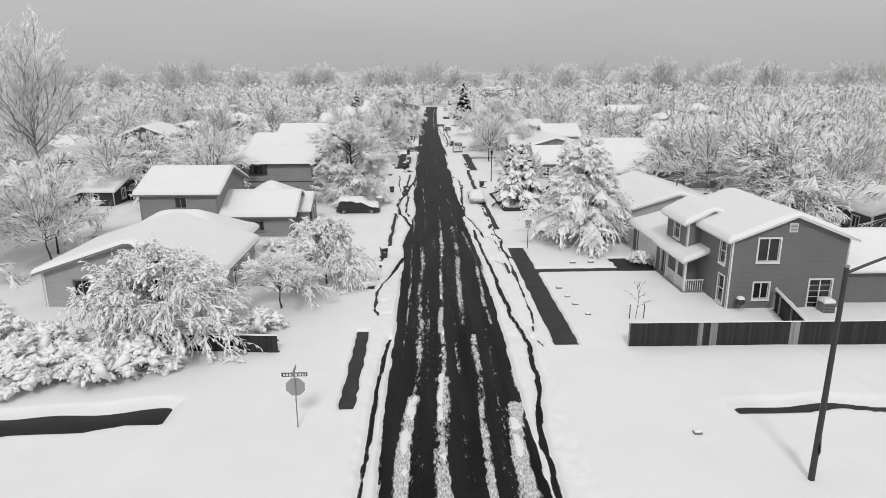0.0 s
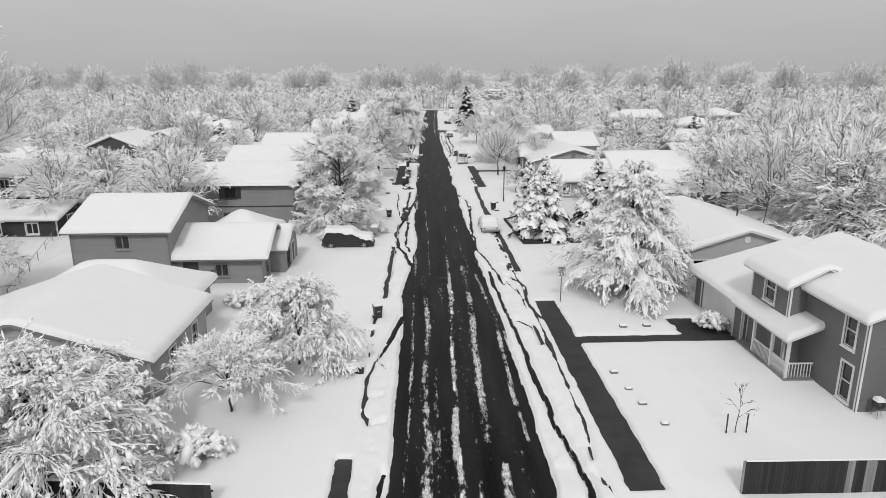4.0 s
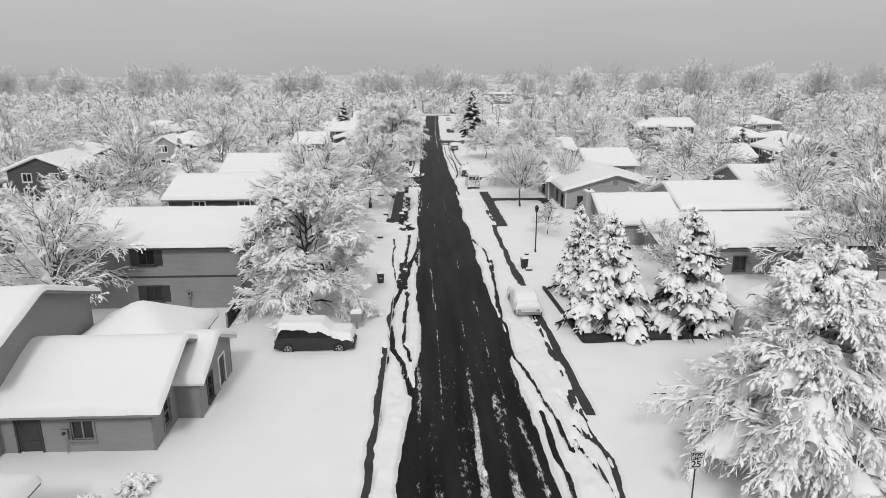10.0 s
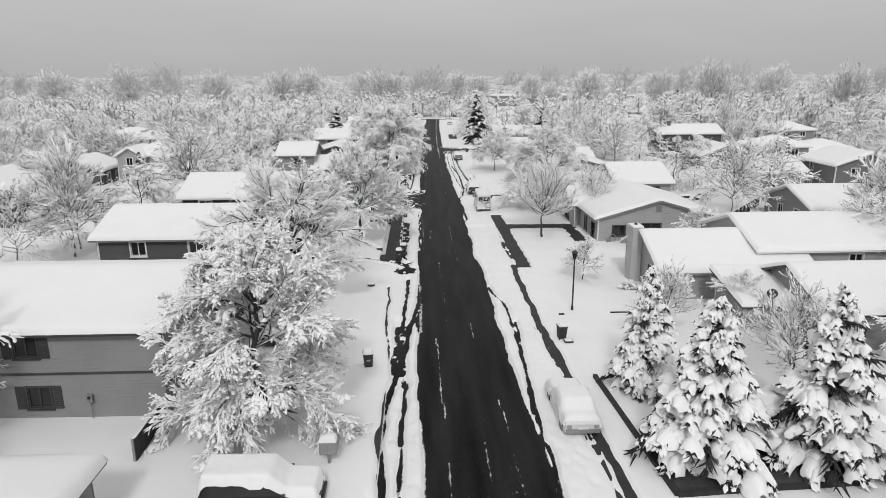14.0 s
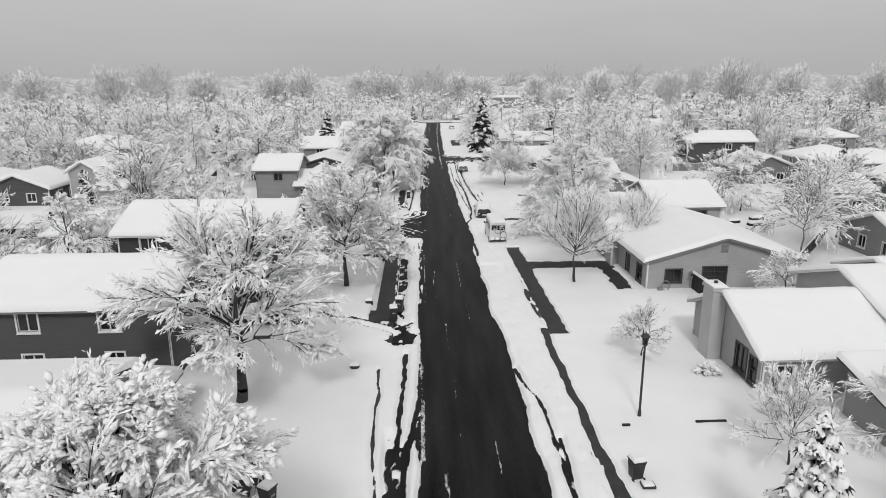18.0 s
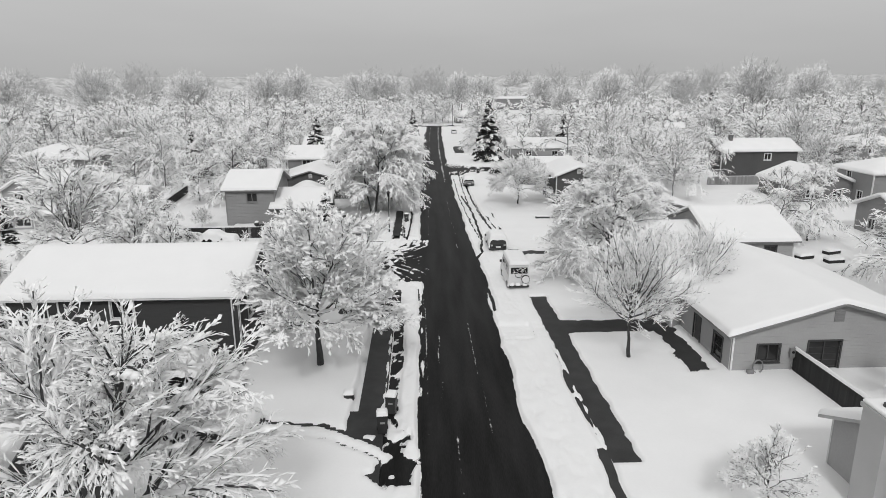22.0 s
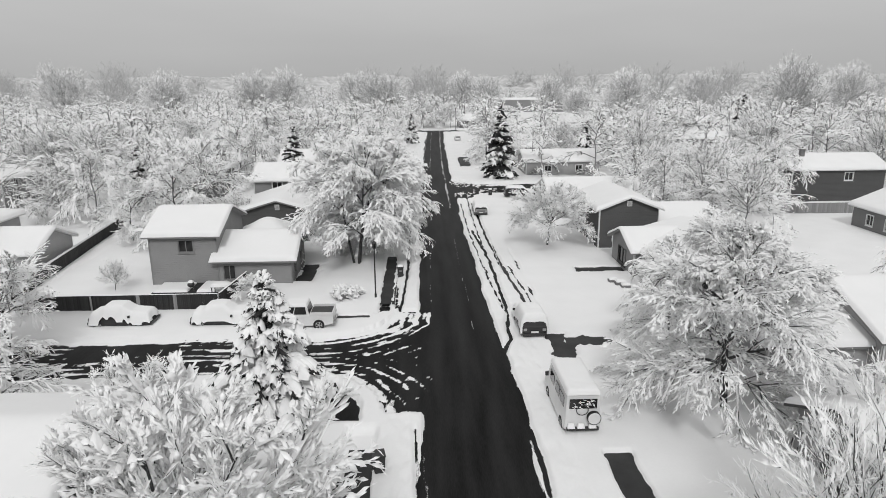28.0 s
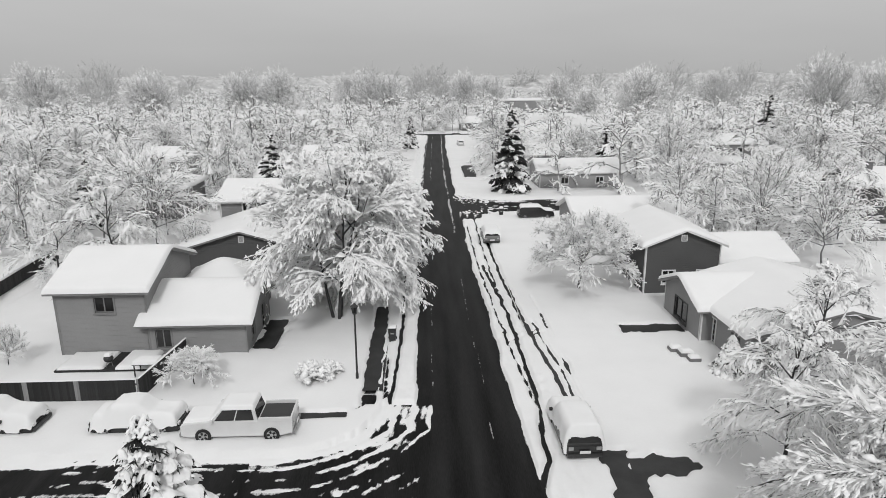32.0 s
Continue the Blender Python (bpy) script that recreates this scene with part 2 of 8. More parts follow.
# cleared lengths: x from, x to, y from, y to, how ragged, how deep
CLEARED = [
    (8.35, 9.7, 35.8, 58.6, 0.07, 1.0), (8.45, 9.6, 109.0, 133.0, 0.10, 1.0),
    (-3.85, -3.2, 28.5, 38.5, 0.08, 1.0), (-4.6, -3.05, 112.0, 136.0, 0.10, 1.0), (-3.9, -3.1, 153.8, 170.0, 0.12, 1.0),
    (9.0, 20.3, 50.6, 51.7, 0.10, 1.0), (16.8, 20.2, 51.4, 54.6, 0.15, 1.0), (9.2, 17.6, 125.0, 127.4, 0.12, 1.0), (16.2, 17.4, 118.5, 127.0, 0.25, 1.0),
    (8.4, 9.6, 143.6, 148.2, 0.35, 1.0), (9.4, 12.6, 146.4, 147.8, 0.4, 1.0), (14.4, 19.0, 163.6, 165.0, 0.2, 1.0), (-7.0, -4.4, 129.6, 131.2, 0.15, 1.0), (-12.0, -10.6, 162.0, 167.5, 0.3, 1.0),
    (-8.0, -4.6, 152.4, 152.9, 0.15, 1.0), (-4.3, -3.5, 46.9, 47.7, 0.15, 1.0), (-2.7, -1.4, 108.0, 112.0, 0.9, 1.0), (7.3, 9.5, 240.0, 256.0, 0.2, 1.0),
]
# lengths where the snow is worn thin and patchy: x from, x to, y from, y to
PATCHY = [(-3.2, -1.6, 111, 131), (7.7, 8.6, 109, 124), (7.2, 8.1, 66, 96), (-2.9, -1.4, 84, 97), (8.6, 9.3, 150, 176), (-3.2, -2.2, 154, 166), (7.4, 8.2, 40, 56), (-3.3, -2.6, 58, 76)]
# the wide bare lane in the middle: middle, half width, y from, y to, how far it wanders
TRACKS = [(1.9, 3.45, 10, 62, 0.25), (2.0, 2.95, 56, 112, 0.4), (2.05, 2.8, 106, 346, 0.4)]
# single wheel ruts through the banks: half width, then the points they run through
RUTS = [
    (0.17, (5.3, 14), (5.73, 27), (6.51, 31.8), (6.75, 36.2), (6.3, 41.4), (6.08, 51.6), (5.61, 66.6)), (0.08, (7.3, 38.1), (7.76, 41.9), (7.8, 48.1), (7.87, 54.3), (7.76, 66.5)), (0.16, (6.5, 54.9), (7.3, 53.6), (7.36, 50.6)), (0.06, (7.44, 34.8), (7.55, 36.1), (7.2, 37.2)),
    (0.13, (6.52, 62.8), (6.37, 65), (5.94, 69.6), (5.22, 73.8), (5.43, 83.9), (6.23, 95.7)), (0.12, (8.57, 53.6), (7.93, 56), (7.74, 58.8), (8.1, 62), (7.07, 65.2)), (0.06, (7.54, 59.5), (6.84, 63.9)), (0.06, (7.78, 65.4), (6.94, 68.3)), (0.05, (6.5, 64.0), (7.3, 61.2), (7.5, 57.0)),
    (0.20, (-1.04, 68.7), (-1.5, 71.6), (-2.4, 75.3), (-2.8, 79.8), (-2.71, 83.7), (-1.98, 88.6), (-1.58, 94), (-0.92, 99), (-0.39, 114.4)), (0.17, (-2.0, 94.8), (-1.77, 106.4)), (0.15, (-1.1, 72.9), (-1.7, 75.8), (-1.77, 80.5), (-1.58, 86.2)), (0.10, (-2.5, 87.4), (-3.2, 95), (-3.34, 104)), (0.2, (-1.2, 96.5), (-1.9, 93.5)),
    (0.11, (-2.07, 41.7), (-2.73, 41.4), (-3.1, 42.4), (-3.2, 46.3), (-2.5, 50.2), (-1.44, 55.7)), (0.06, (-2.2, 44.4), (-2.9, 44.0)), (0.06, (-2.0, 47.6), (-2.7, 48.8)), (0.14, (-2.5, 14), (-2.2, 24), (-2.1, 32.1), (-1.75, 37.5)), (0.2, (-2.28, 51.5), (-2.07, 53), (-1.46, 56)),
    (0.20, (-2.95, 59.6), (-2.9, 65.9), (-2.8, 74.8)), (0.12, (-3.4, 52.2), (-3.38, 53.4)), (0.12, (-3.36, 54.4), (-3.34, 55.8)), (0.10, (-3.4, 49.0), (-3.42, 49.8)),
    (0.13, (5.2, 82.4), (5.74, 88.8), (5.98, 98.7), (5.0, 103.8)), (0.27, (8.15, 66), (8.05, 87.5), (7.85, 95), (7.9, 103), (8.0, 110)),
    (0.09, (4.47, 127.7), (4.19, 133.4), (4.55, 142.8)), (0.16, (5.14, 130), (5.14, 137.2), (5.05, 141), (5.0, 145.5), (5.8, 148), (6.34, 154.5), (6.44, 168.2), (5.68, 182)), (0.16, (8.08, 153.2), (8.03, 157), (7.53, 162.5), (7.1, 176), (7.0, 198)), (0.10, (6.16, 153.3), (5.59, 166.2), (5.2, 182), (5.3, 200)), (0.09, (8.5, 151.5), (8.5, 158.5), (8.0, 166)), (0.10, (6.3, 172), (6.2, 186), (6.5, 204)),
    (0.07, (5.59, 166.2), (8.24, 163.3)), (0.07, (5.5, 164.4), (8.6, 163.9)), (0.06, (5.8, 162.6), (8.2, 164.6)),
    (0.22, (-13, 113.8), (-8.74, 113.5), (-5.87, 113), (-3.17, 111.2), (-1.21, 109.5)), (0.09, (-9.5, 112.4), (-5.9, 111.9), (-3.2, 110.2), (-2.0, 108.8)), (0.14, (-2.3, 153), (-1.9, 161), (-1.9, 172), (-1.7, 200)), (0.10, (-0.9, 114), (-0.75, 124), (-0.9, 136)), (0.10, (-4.2, 153.3), (-2.6, 155.0)),
]
# low ridges of slush left between the tracks: half width, how much is left, then the points they run through
RIDGES = [
    (0.17, 0.70, (0.1, 60), (0.2, 50), (0.0, 37), (-0.08, 31), (-0.4, 27.6), (-0.85, 18), (-1.2, 12)), (0.24, 0.98, (-0.12, 30), (-0.45, 27), (-0.85, 18), (-1.1, 12)),
    (0.13, 0.86, (2.2, 72), (2.1, 60), (1.9, 56), (1.65, 47), (1.47, 35.6), (1.25, 30), (1.1, 27), (0.95, 18), (0.9, 12)), (0.34, 0.66, (1.3, 32), (1.1, 26)), (0.26, 0.9, (1.05, 25), (0.95, 12)),
    (0.20, 0.66, (3.5, 69), (3.6, 60), (3.3, 55), (3.05, 46), (2.88, 40)), (0.12, 0.74, (4.55, 66), (4.78, 59), (4.9, 48), (4.7, 40)), (0.17, 0.80, (3.49, 38), (3.43, 32), (3.14, 28), (2.97, 18), (2.9, 12)),
    (0.12, 0.70, (5.3, 49), (5.3, 53), (4.8, 58), (4.5, 66)), (0.35, 0.44, (1.3, 57), (1.5, 63)), (0.10, 0.62, (-0.75, 62), (-0.7, 44), (-0.95, 34)), (0.10, 0.60, (0.7, 48), (0.6, 38)), (0.08, 0.66, (4.2, 36), (4.0, 27)), (0.10, 0.62, (2.25, 37), (2.1, 25)),
    (0.30, 0.98, (4.75, 29), (4.55, 24), (4.3, 12)),
    (0.07, 0.66, (2.15, 76), (2.1, 66)), (0.06, 0.72, (0.55, 66), (0.5, 78)), (0.06, 0.66, (0.5, 82), (0.35, 93)), (0.06, 0.70, (2.45, 72), (2.35, 80)), (0.05, 0.72, (3.9, 64), (3.75, 76), (3.6, 84)), (0.05, 0.66, (3.0, 88), (2.9, 96)), (0.10, 0.62, (-0.6, 60), (-0.75, 72), (-0.8, 80)), (0.10, 0.64, (-0.7, 94), (-0.9, 110)), (0.05, 0.62, (1.2, 96), (1.0, 112)),
    (0.06, 0.60, (-0.35, 112), (-0.5, 134)), (0.05, 0.66, (0.5, 116), (0.4, 130)), (0.05, 0.58, (2.9, 112), (2.7, 128)), (0.05, 0.60, (0.3, 156), (0.5, 176)), (0.05, 0.60, (3.4, 150), (3.3, 180)), (0.14, 0.75, (3.6, 196), (3.5, 250), (3.7, 335)), (0.10, 0.66, (0.9, 236), (0.9, 330)), (0.12, 0.7, (-0.6, 205), (-0.5, 330)),
]


def along(u, y, pts):
    """How far each place lies from a line through the points."""
    best = np.full(u.shape, 9.0)
    for (u0, y0), (u1, y1) in zip(pts[:-1], pts[1:]):
        du, dy = u1 - u0, y1 - y0
        w = np.clip(((u - u0) * du + (y - y0) * dy) / (du * du + dy * dy), 0, 1)
        best = np.minimum(best, np.hypot(u - u0 - w * du, y - y0 - w * dy))
    return best


def lying_snow(x, y):
    u = x - centre(y)
    on_road = span(u, LEFT_KERB, RIGHT_KERB, 0.1)
    base = 0.14 * (1 - on_road)
    full = yard(x, y)
    lump = fbm(x / 0.42, y / 0.62, 21, 3) - 0.5
    streak = 1.5 * (fbm(x / 0.3, y / 1.1, 31, 3) - 0.5)
    bank = 0.23 + 0.20 * lump + 0.16 * (fbm(x / 0.22, y / 0.3, 23, 2) - 0.5) + 0.10 * (fbm(x / 1.1, y / 2.0, 41, 2) - 0.5)
    road_snow = bank
    for mid_x, half, y0, y1, wander in TRACKS:
        shift = wander * 2 * (fbm(y / 6.0, y * 0 + mid_x * 7, 51, 2) - 0.5) + wander * 0.25 * (value_noise(y / 1.6, y * 0 + mid_x * 5, 61) - 0.5)
        past = np.maximum(0, np.maximum(y0 - y, y - y1))
        d = (np.abs(u - mid_x - shift) - half + 0.085 * past) / 0.16 + (0.9 if half > 1 else 0.3) * streak
        road_snow = np.minimum(road_snow, -0.06 + 0.32 * smooth01(d * 0.7 + 0.3))
    for half, left, *pts in RIDGES:
        if left < 0.84:
            continue
        prof = 1 - smooth01((along(u + 0.3 * (fbm(y / 4.0, u / 2, 71, 3) - 0.5), y, pts) / half - 0.3) / 1.1)
        patch = fbm(x / 0.6 + half, y / 5.0, 81, 4) + 0.7 * streak + 0.7 * lump
        road_snow = np.maximum(road_snow, -0.05 + 0.13 * prof * smooth01((patch - (1.05 - 0.65 * left)) / 0.3))
    blend = smooth01((np.maximum(LEFT_KERB - u, u - RIGHT_KERB) + 0.3) / 0.6)
    h = road_snow * (1 - blend) + np.where(np.abs(u - 2.3) > 11, full, np.maximum(full, 0.2)) * blend
    for half, *pts in RUTS:
        py = [p[1] for p in pts]
        rows = (y[:, 0] > min(py) - 1) & (y[:, 0] < max(py) + 1)
        if not rows.any():
            continue
        d = (along(u[rows] + 0.25 * (fbm(y[rows] / 1.7, u[rows] / 3 + half * 90, 91, 2) - 0.5), y[rows], pts) - half) / 0.2 + 0.55 * streak[rows] + 0.5 * lump[rows]
        h[rows] = np.minimum(h[rows], base[rows] - 0.06 + 0.36 * smooth01(d * 0.6 + 0.3))
    # the side streets: ruts run straight along them and curve round into the main street
    for sgn, mid_y, half, turn, edge_u in ((-1, 145.8, 3.2, 5.0, LEFT_KERB), (1, 212.5, 5.2, 4.0, RIGHT_KERB)):
        cu = edge_u + sgn * turn
        out = np.maximum(0, sgn * (cu - u))
        lower, upper = mid_y - half - turn, mid_y + half + turn
        r = np.where(y < mid_y, np.hypot(out, y - lower), np.hypot(out, upper - y))
        beyond = np.where(y < mid_y, y > lower, y < upper)
        inside = beyond & (r > turn + 0.5 * lump) & (sgn * (u - 2.3) > 2.0 + 0.9 * lump)
        warp = 1.6 * (fbm(x / 4, y / 1.8, 111, 3) - 0.5)
        rut = 0.8 * np.sin(r * 7.4 + 4.4 * warp) + 0.6 * np.sin(r * 13.5 + 6 * warp + 1.0) + 1.2 * streak + 4.2 * (fbm(x / 3.4, y / 1.0, 113, 4) - 0.5)
        fade = smooth01((r - turn) / 1.2)
        rut_h = -0.07 + 0.15 * smooth01(0.4 * rut + 0.12 + 0.5 * smooth01((y - mid_y - 1) / 4) + 0.9 * lump + 0.7 * (1 - fade) - 0.16 - 1.0 * smooth01((3.4 - sgn * (u - 2.3) + 1.5 * lump + 1.2 * streak) / 3.0))
        h = np.where(inside, rut_h, h)
        if sgn < 0:
            # the pavement round the corner is shovelled
            ring = np.minimum(r - 2.3, 3.8 - r) + 0.3 * lump
            at = (y < mid_y) & (y > lower - 1.0) & (u > cu - 1.8) & (u < edge_u) & (ring > -0.3)
            h = np.where(at, np.minimum(h, base + 0.3 - 0.5 * smooth01((ring + 0.25) / 0.4)), h)
    # the cross street at the far end
    h = np.where((np.abs(y - 336 + 1.5 * lump) < 5.2) & (np.abs(u - 3) < 12), -0.05 + 0.1 * lump, h)
    for x0, x1, y0, y1, ragged, deep in CLEARED:
        rag = ragged * 2.6 * (fbm(x / 0.7, y / 0.7, 121, 3) - 0.5)
        d = np.minimum(np.minimum(u - x0, x1 - u), np.minimum(y - y0, y1 - y)) + rag
        h = np.where(d > -0.35, np.minimum(h, base + 0.30 - 0.55 * smooth01((d + 0.3) / 0.42) * deep), h)
    for x0, x1, y0, y1 in PATCHY:
        d = np.minimum(np.minimum(u - x0, x1 - u) / 0.5, np.minimum(y - y0, y1 - y) / 2.0)
        worn = smooth01(d + 1.3 * (fbm(x / 0.8, y / 2.4, 131, 4) - 0.5))
        h = np.minimum(h, base + 0.3 - worn * (0.36 - 0.5 * np.maximum(0, fbm(x / 0.35, y / 0.6, 133, 4) - 0.52)))
    # wheel lines across the bank into the drive
    for k in range(5):
        d = np.abs(y - 124.3 - 0.62 * k - 0.12 * np.sin(x + k)) - 0.10
        h = np.where((u > 5.0) & (u < 8.6) & (d < 0.2), np.minimum(h, base + 0.12 * smooth01((d + 0.1) / 0.25) + 0.25 * np.maximum(0, lump)), h)
    edge = np.minimum(np.minimum(x - GX0, GX1 - x), np.minimum(y - GY0, GY1 - y))
    return np.where(edge < 0.01, full, h)


xs = np.concatenate([np.arange(GX0, -13.0, 0.42), np.arange(-13.0, -5.0, 0.32), np.arange(-5.0, 10.0, 0.105), np.arange(10.0, GX1, 0.30), [GX1]])
ys = np.concatenate([np.arange(GY0, 90.0, 0.19), np.arange(90.0, 178.0, 0.24), np.arange(178.0, 226, 0.5), np.arange(226.0, GY1, 1.2), [GY1]])
grid_mesh("snow_cover", xs, ys, lying_snow, SNOW, "structure", "lying snow with tyre tracks and ploughed ridges", "snow")


def sheet(x, y):
    g = yard(x, y)
    inside = ((x > GX0 + 0.01) & (x < GX1 - 0.01) & (y > GY0 + 0.01) & (y < GY1 - 0.01))
    street = ((y > 141.4) & (y < 151.0) & (x <= GX0) & (x > -90))
    return np.where(inside, -0.6, np.where(street, g - 0.06, g))


far = lambda a, b, n: list(np.geomspace(a, b, n))
sx = np.array(sorted([-v for v in far(70, 2600, 26)] + list(np.arange(-69.0, 70.0, 1.0)) + far(70, 2600, 26)))
sy = np.array([-400, -200, -100, -50, -25] + list(np.arange(-12.0, 25.0, 1.0)) + list(np.arange(25.0, 32.0, 0.2)) + list(np.arange(32.0, 240.0, 1.0)) + [240 + 3 * k for k in range(36)] + far(350, 3200, 24))
sy = np.unique(np.concatenate([sy[(sy < 344.9) | (sy > 345.1)], [345.0]]))
grid_mesh("ground", sx, sy, sheet, SNOW, "structure", "snow-covered ground reaching to the horizon", "ground")


def ribbon(name, u0, u1, z, mat, y0, y1, label, category, thick=0.2):
    yy = np.arange(y0, y1 + 0.1, 3.0)
    c = centre(yy)
    verts, faces = [], []
    for k, v in enumerate(yy):
        verts += [(u0 + c[k], v, z), (u1 + c[k], v, z), (u1 + c[k], v, z - thick), (u0 + c[k], v, z - thick)]
        if k:
            b, t = 4 * k - 4, 4 * k
            faces += [(b + j, b + (j + 1) % 4, t + (j + 1) % 4, t + j) for j in range(4)]
    return tagged(mesh_object(name, verts, faces, mat), label, category, kind="structure")


def road_sheet(u0, u1, vs, label):
    """Asphalt, with how much thin snow and slush lies on it kept point by point."""
    us = np.linspace(u0, u1, int((u1 - u0) / 0.13) + 1)
    U, V = np.meshgrid(us, vs)
    n = len(us)
    i = (np.arange(len(vs) - 1)[:, None] * n + np.arange(n - 1)[None, :]).reshape(-1)
    ob = mesh_object("road", np.stack([U + centre(V), V, 0 * U], -1).reshape(-1, 3), np.stack([i, i + 1, i + n + 1, i + n], -1), ASPHALT)
    # crumbs of slush lie thickest where the lane is least driven
    slush = 0.06 + 0.27 * smooth01((fbm(U / 0.6, V / 8, 171, 4) - 0.40) / 0.28) * (0.45 + 0.55 * smooth01((110 - V) / 40))
    for half, left, *pts in RIDGES:
        d = along(U + 0.35 * (fbm(V / 5.0, U / 2 + half * 40, 71, 3) - 0.5), V, pts)
        slush = np.maximum(slush, left * 0.86 * (1 - smooth01((d / half - 0.5) / 2.0)) * (0.36 + 0.9 * fbm(U / 0.7 + half * 9, V / 2.6, 181, 4)))
    slush = np.maximum(slush, 0.72 * smooth01((lying_snow(U + centre(V), V) + 0.075) / 0.085))
    at = ob.data.attributes.new("slush", "FLOAT", "POINT")
    at.data.foreach_set("value", slush.astype(np.float32).reshape(-1))
    return tagged(ob, label, "road", kind="structure")


road_sheet(LEFT_KERB, RIGHT_KERB, np.concatenate([np.arange(-20, 12, 2.0), np.arange(12, 200, 0.3), np.arange(200, 339, 2.0)]), "wet dark asphalt street between snow banks")
road_sheet(-36.0, LEFT_KERB, np.arange(137.0, 155.5, 0.25), "slushy asphalt of a side street with curving ruts")
for side, breaks in ((-1, ((14, 136.9), (155.5, 340))), (1, ((14, 203.4), (221.6, 340)))):
    for y0, y1 in breaks:
        k0, k1, p1 = (LEFT_KERB - 0.15, LEFT_KERB, LEFT_KERB - 0.15 - PAVE) if side < 0 else (RIGHT_KERB, RIGHT_KERB + 0.15, RIGHT_KERB + 1.15 + PAVE)
        ribbon("kerb", k0, k1, 0.125, CONCRETE, y0, y1, "concrete kerb along the street", "kerb")
        ribbon("pavement", min(k0, p1) if side < 0 else k1, k0 if side < 0 else p1, 0.14, CONCRETE, y0, y1, "wet concrete pavement partly cleared of snow", "pavement")
for y0, y1, x0, x1, mat, nm in ((141.0, 151.4, -90, -36.0, ASPHALT, "road"), (207, 218, 11.6, 60, ASPHALT, "road"), (203.4, 221.6, 7.6, 11.6, ASPHALT, "road"), (326, 337, -60, 60, ASPHALT, "road"),
                                (50.3, 54.9, 8.9, 20.4, CONCRETE, "driveway"), (118, 127.8, 8.9, 18, CONCRETE, "driveway"), (145.5, 148.6, 9.0, 17, CONCRETE, "driveway"), (163, 165.5, 13.8, 19.2, CONCRETE, "driveway"),
                                (111, 114.5, -13, -4.1, CONCRETE, "driveway"), (129.2, 131.6, -8, -4.2, CONCRETE, "driveway"), (161.5, 168, -12.2, -10.4, CONCRETE, "driveway"), (152.2, 153.6, -9, -3.5, CONCRETE, "driveway"), (44, 46.5, -5.6, -3.9, CONCRETE, "driveway")):
    z = -0.002 if nm == "road" else 0.139
    tagged(part(nm, box(x0, x1, y0, y1, z - 0.15, z), mat), "wet bare asphalt of a side street" if nm == "road" else "wet dark driveway shovelled clear of snow", nm, kind="structure")
for x0, x1, yc in ((-34, -11.8, 28.2), (15.0, 42.0, 27.9)):
    tagged(part("water", box(x0 - 0.5, x1 + 0.5, yc - 1.6, yc + 1.6, -0.7, -0.2), WATER), "dark open water in a snowed-in ditch", "water", kind="structure")
# ---- houses ----
def roof_height(x, y, b, ridge, eave, rise):
    """The height of a gable or hip roof over the plan b at (x, y)."""
    x0, x1, y0, y1 = b
    half_x, half_y = (x1 - x0) / 2, (y1 - y0) / 2
    dx, dy = half_x - abs(x - (x0 + x1) / 2), half_y - abs(y - (y0 + y1) / 2)
    if ridge == "x":
        return eave + rise * dy / half_y
    if ridge == "y":
        return eave + rise * dx / half_x
    if ridge == "hip":
        return eave + rise * min(dx, dy) / min(half_x, half_y)
    if ridge == "slope_w":
        return eave + rise * (x - x0) / (x1 - x0)
    if ridge == "slope_e":
        return eave + rise * (x1 - x) / (x1 - x0)
    return eave + rise * (y - y0) / (y1 - y0)  # slope_s


def lines(a, b, step, extra=()):
    n = max(2, int(round((b - a) / step)))
    return sorted(set([round(a + (b - a) * k / n, 4) for k in range(n + 1)] + [round(v, 4) for v in extra]))


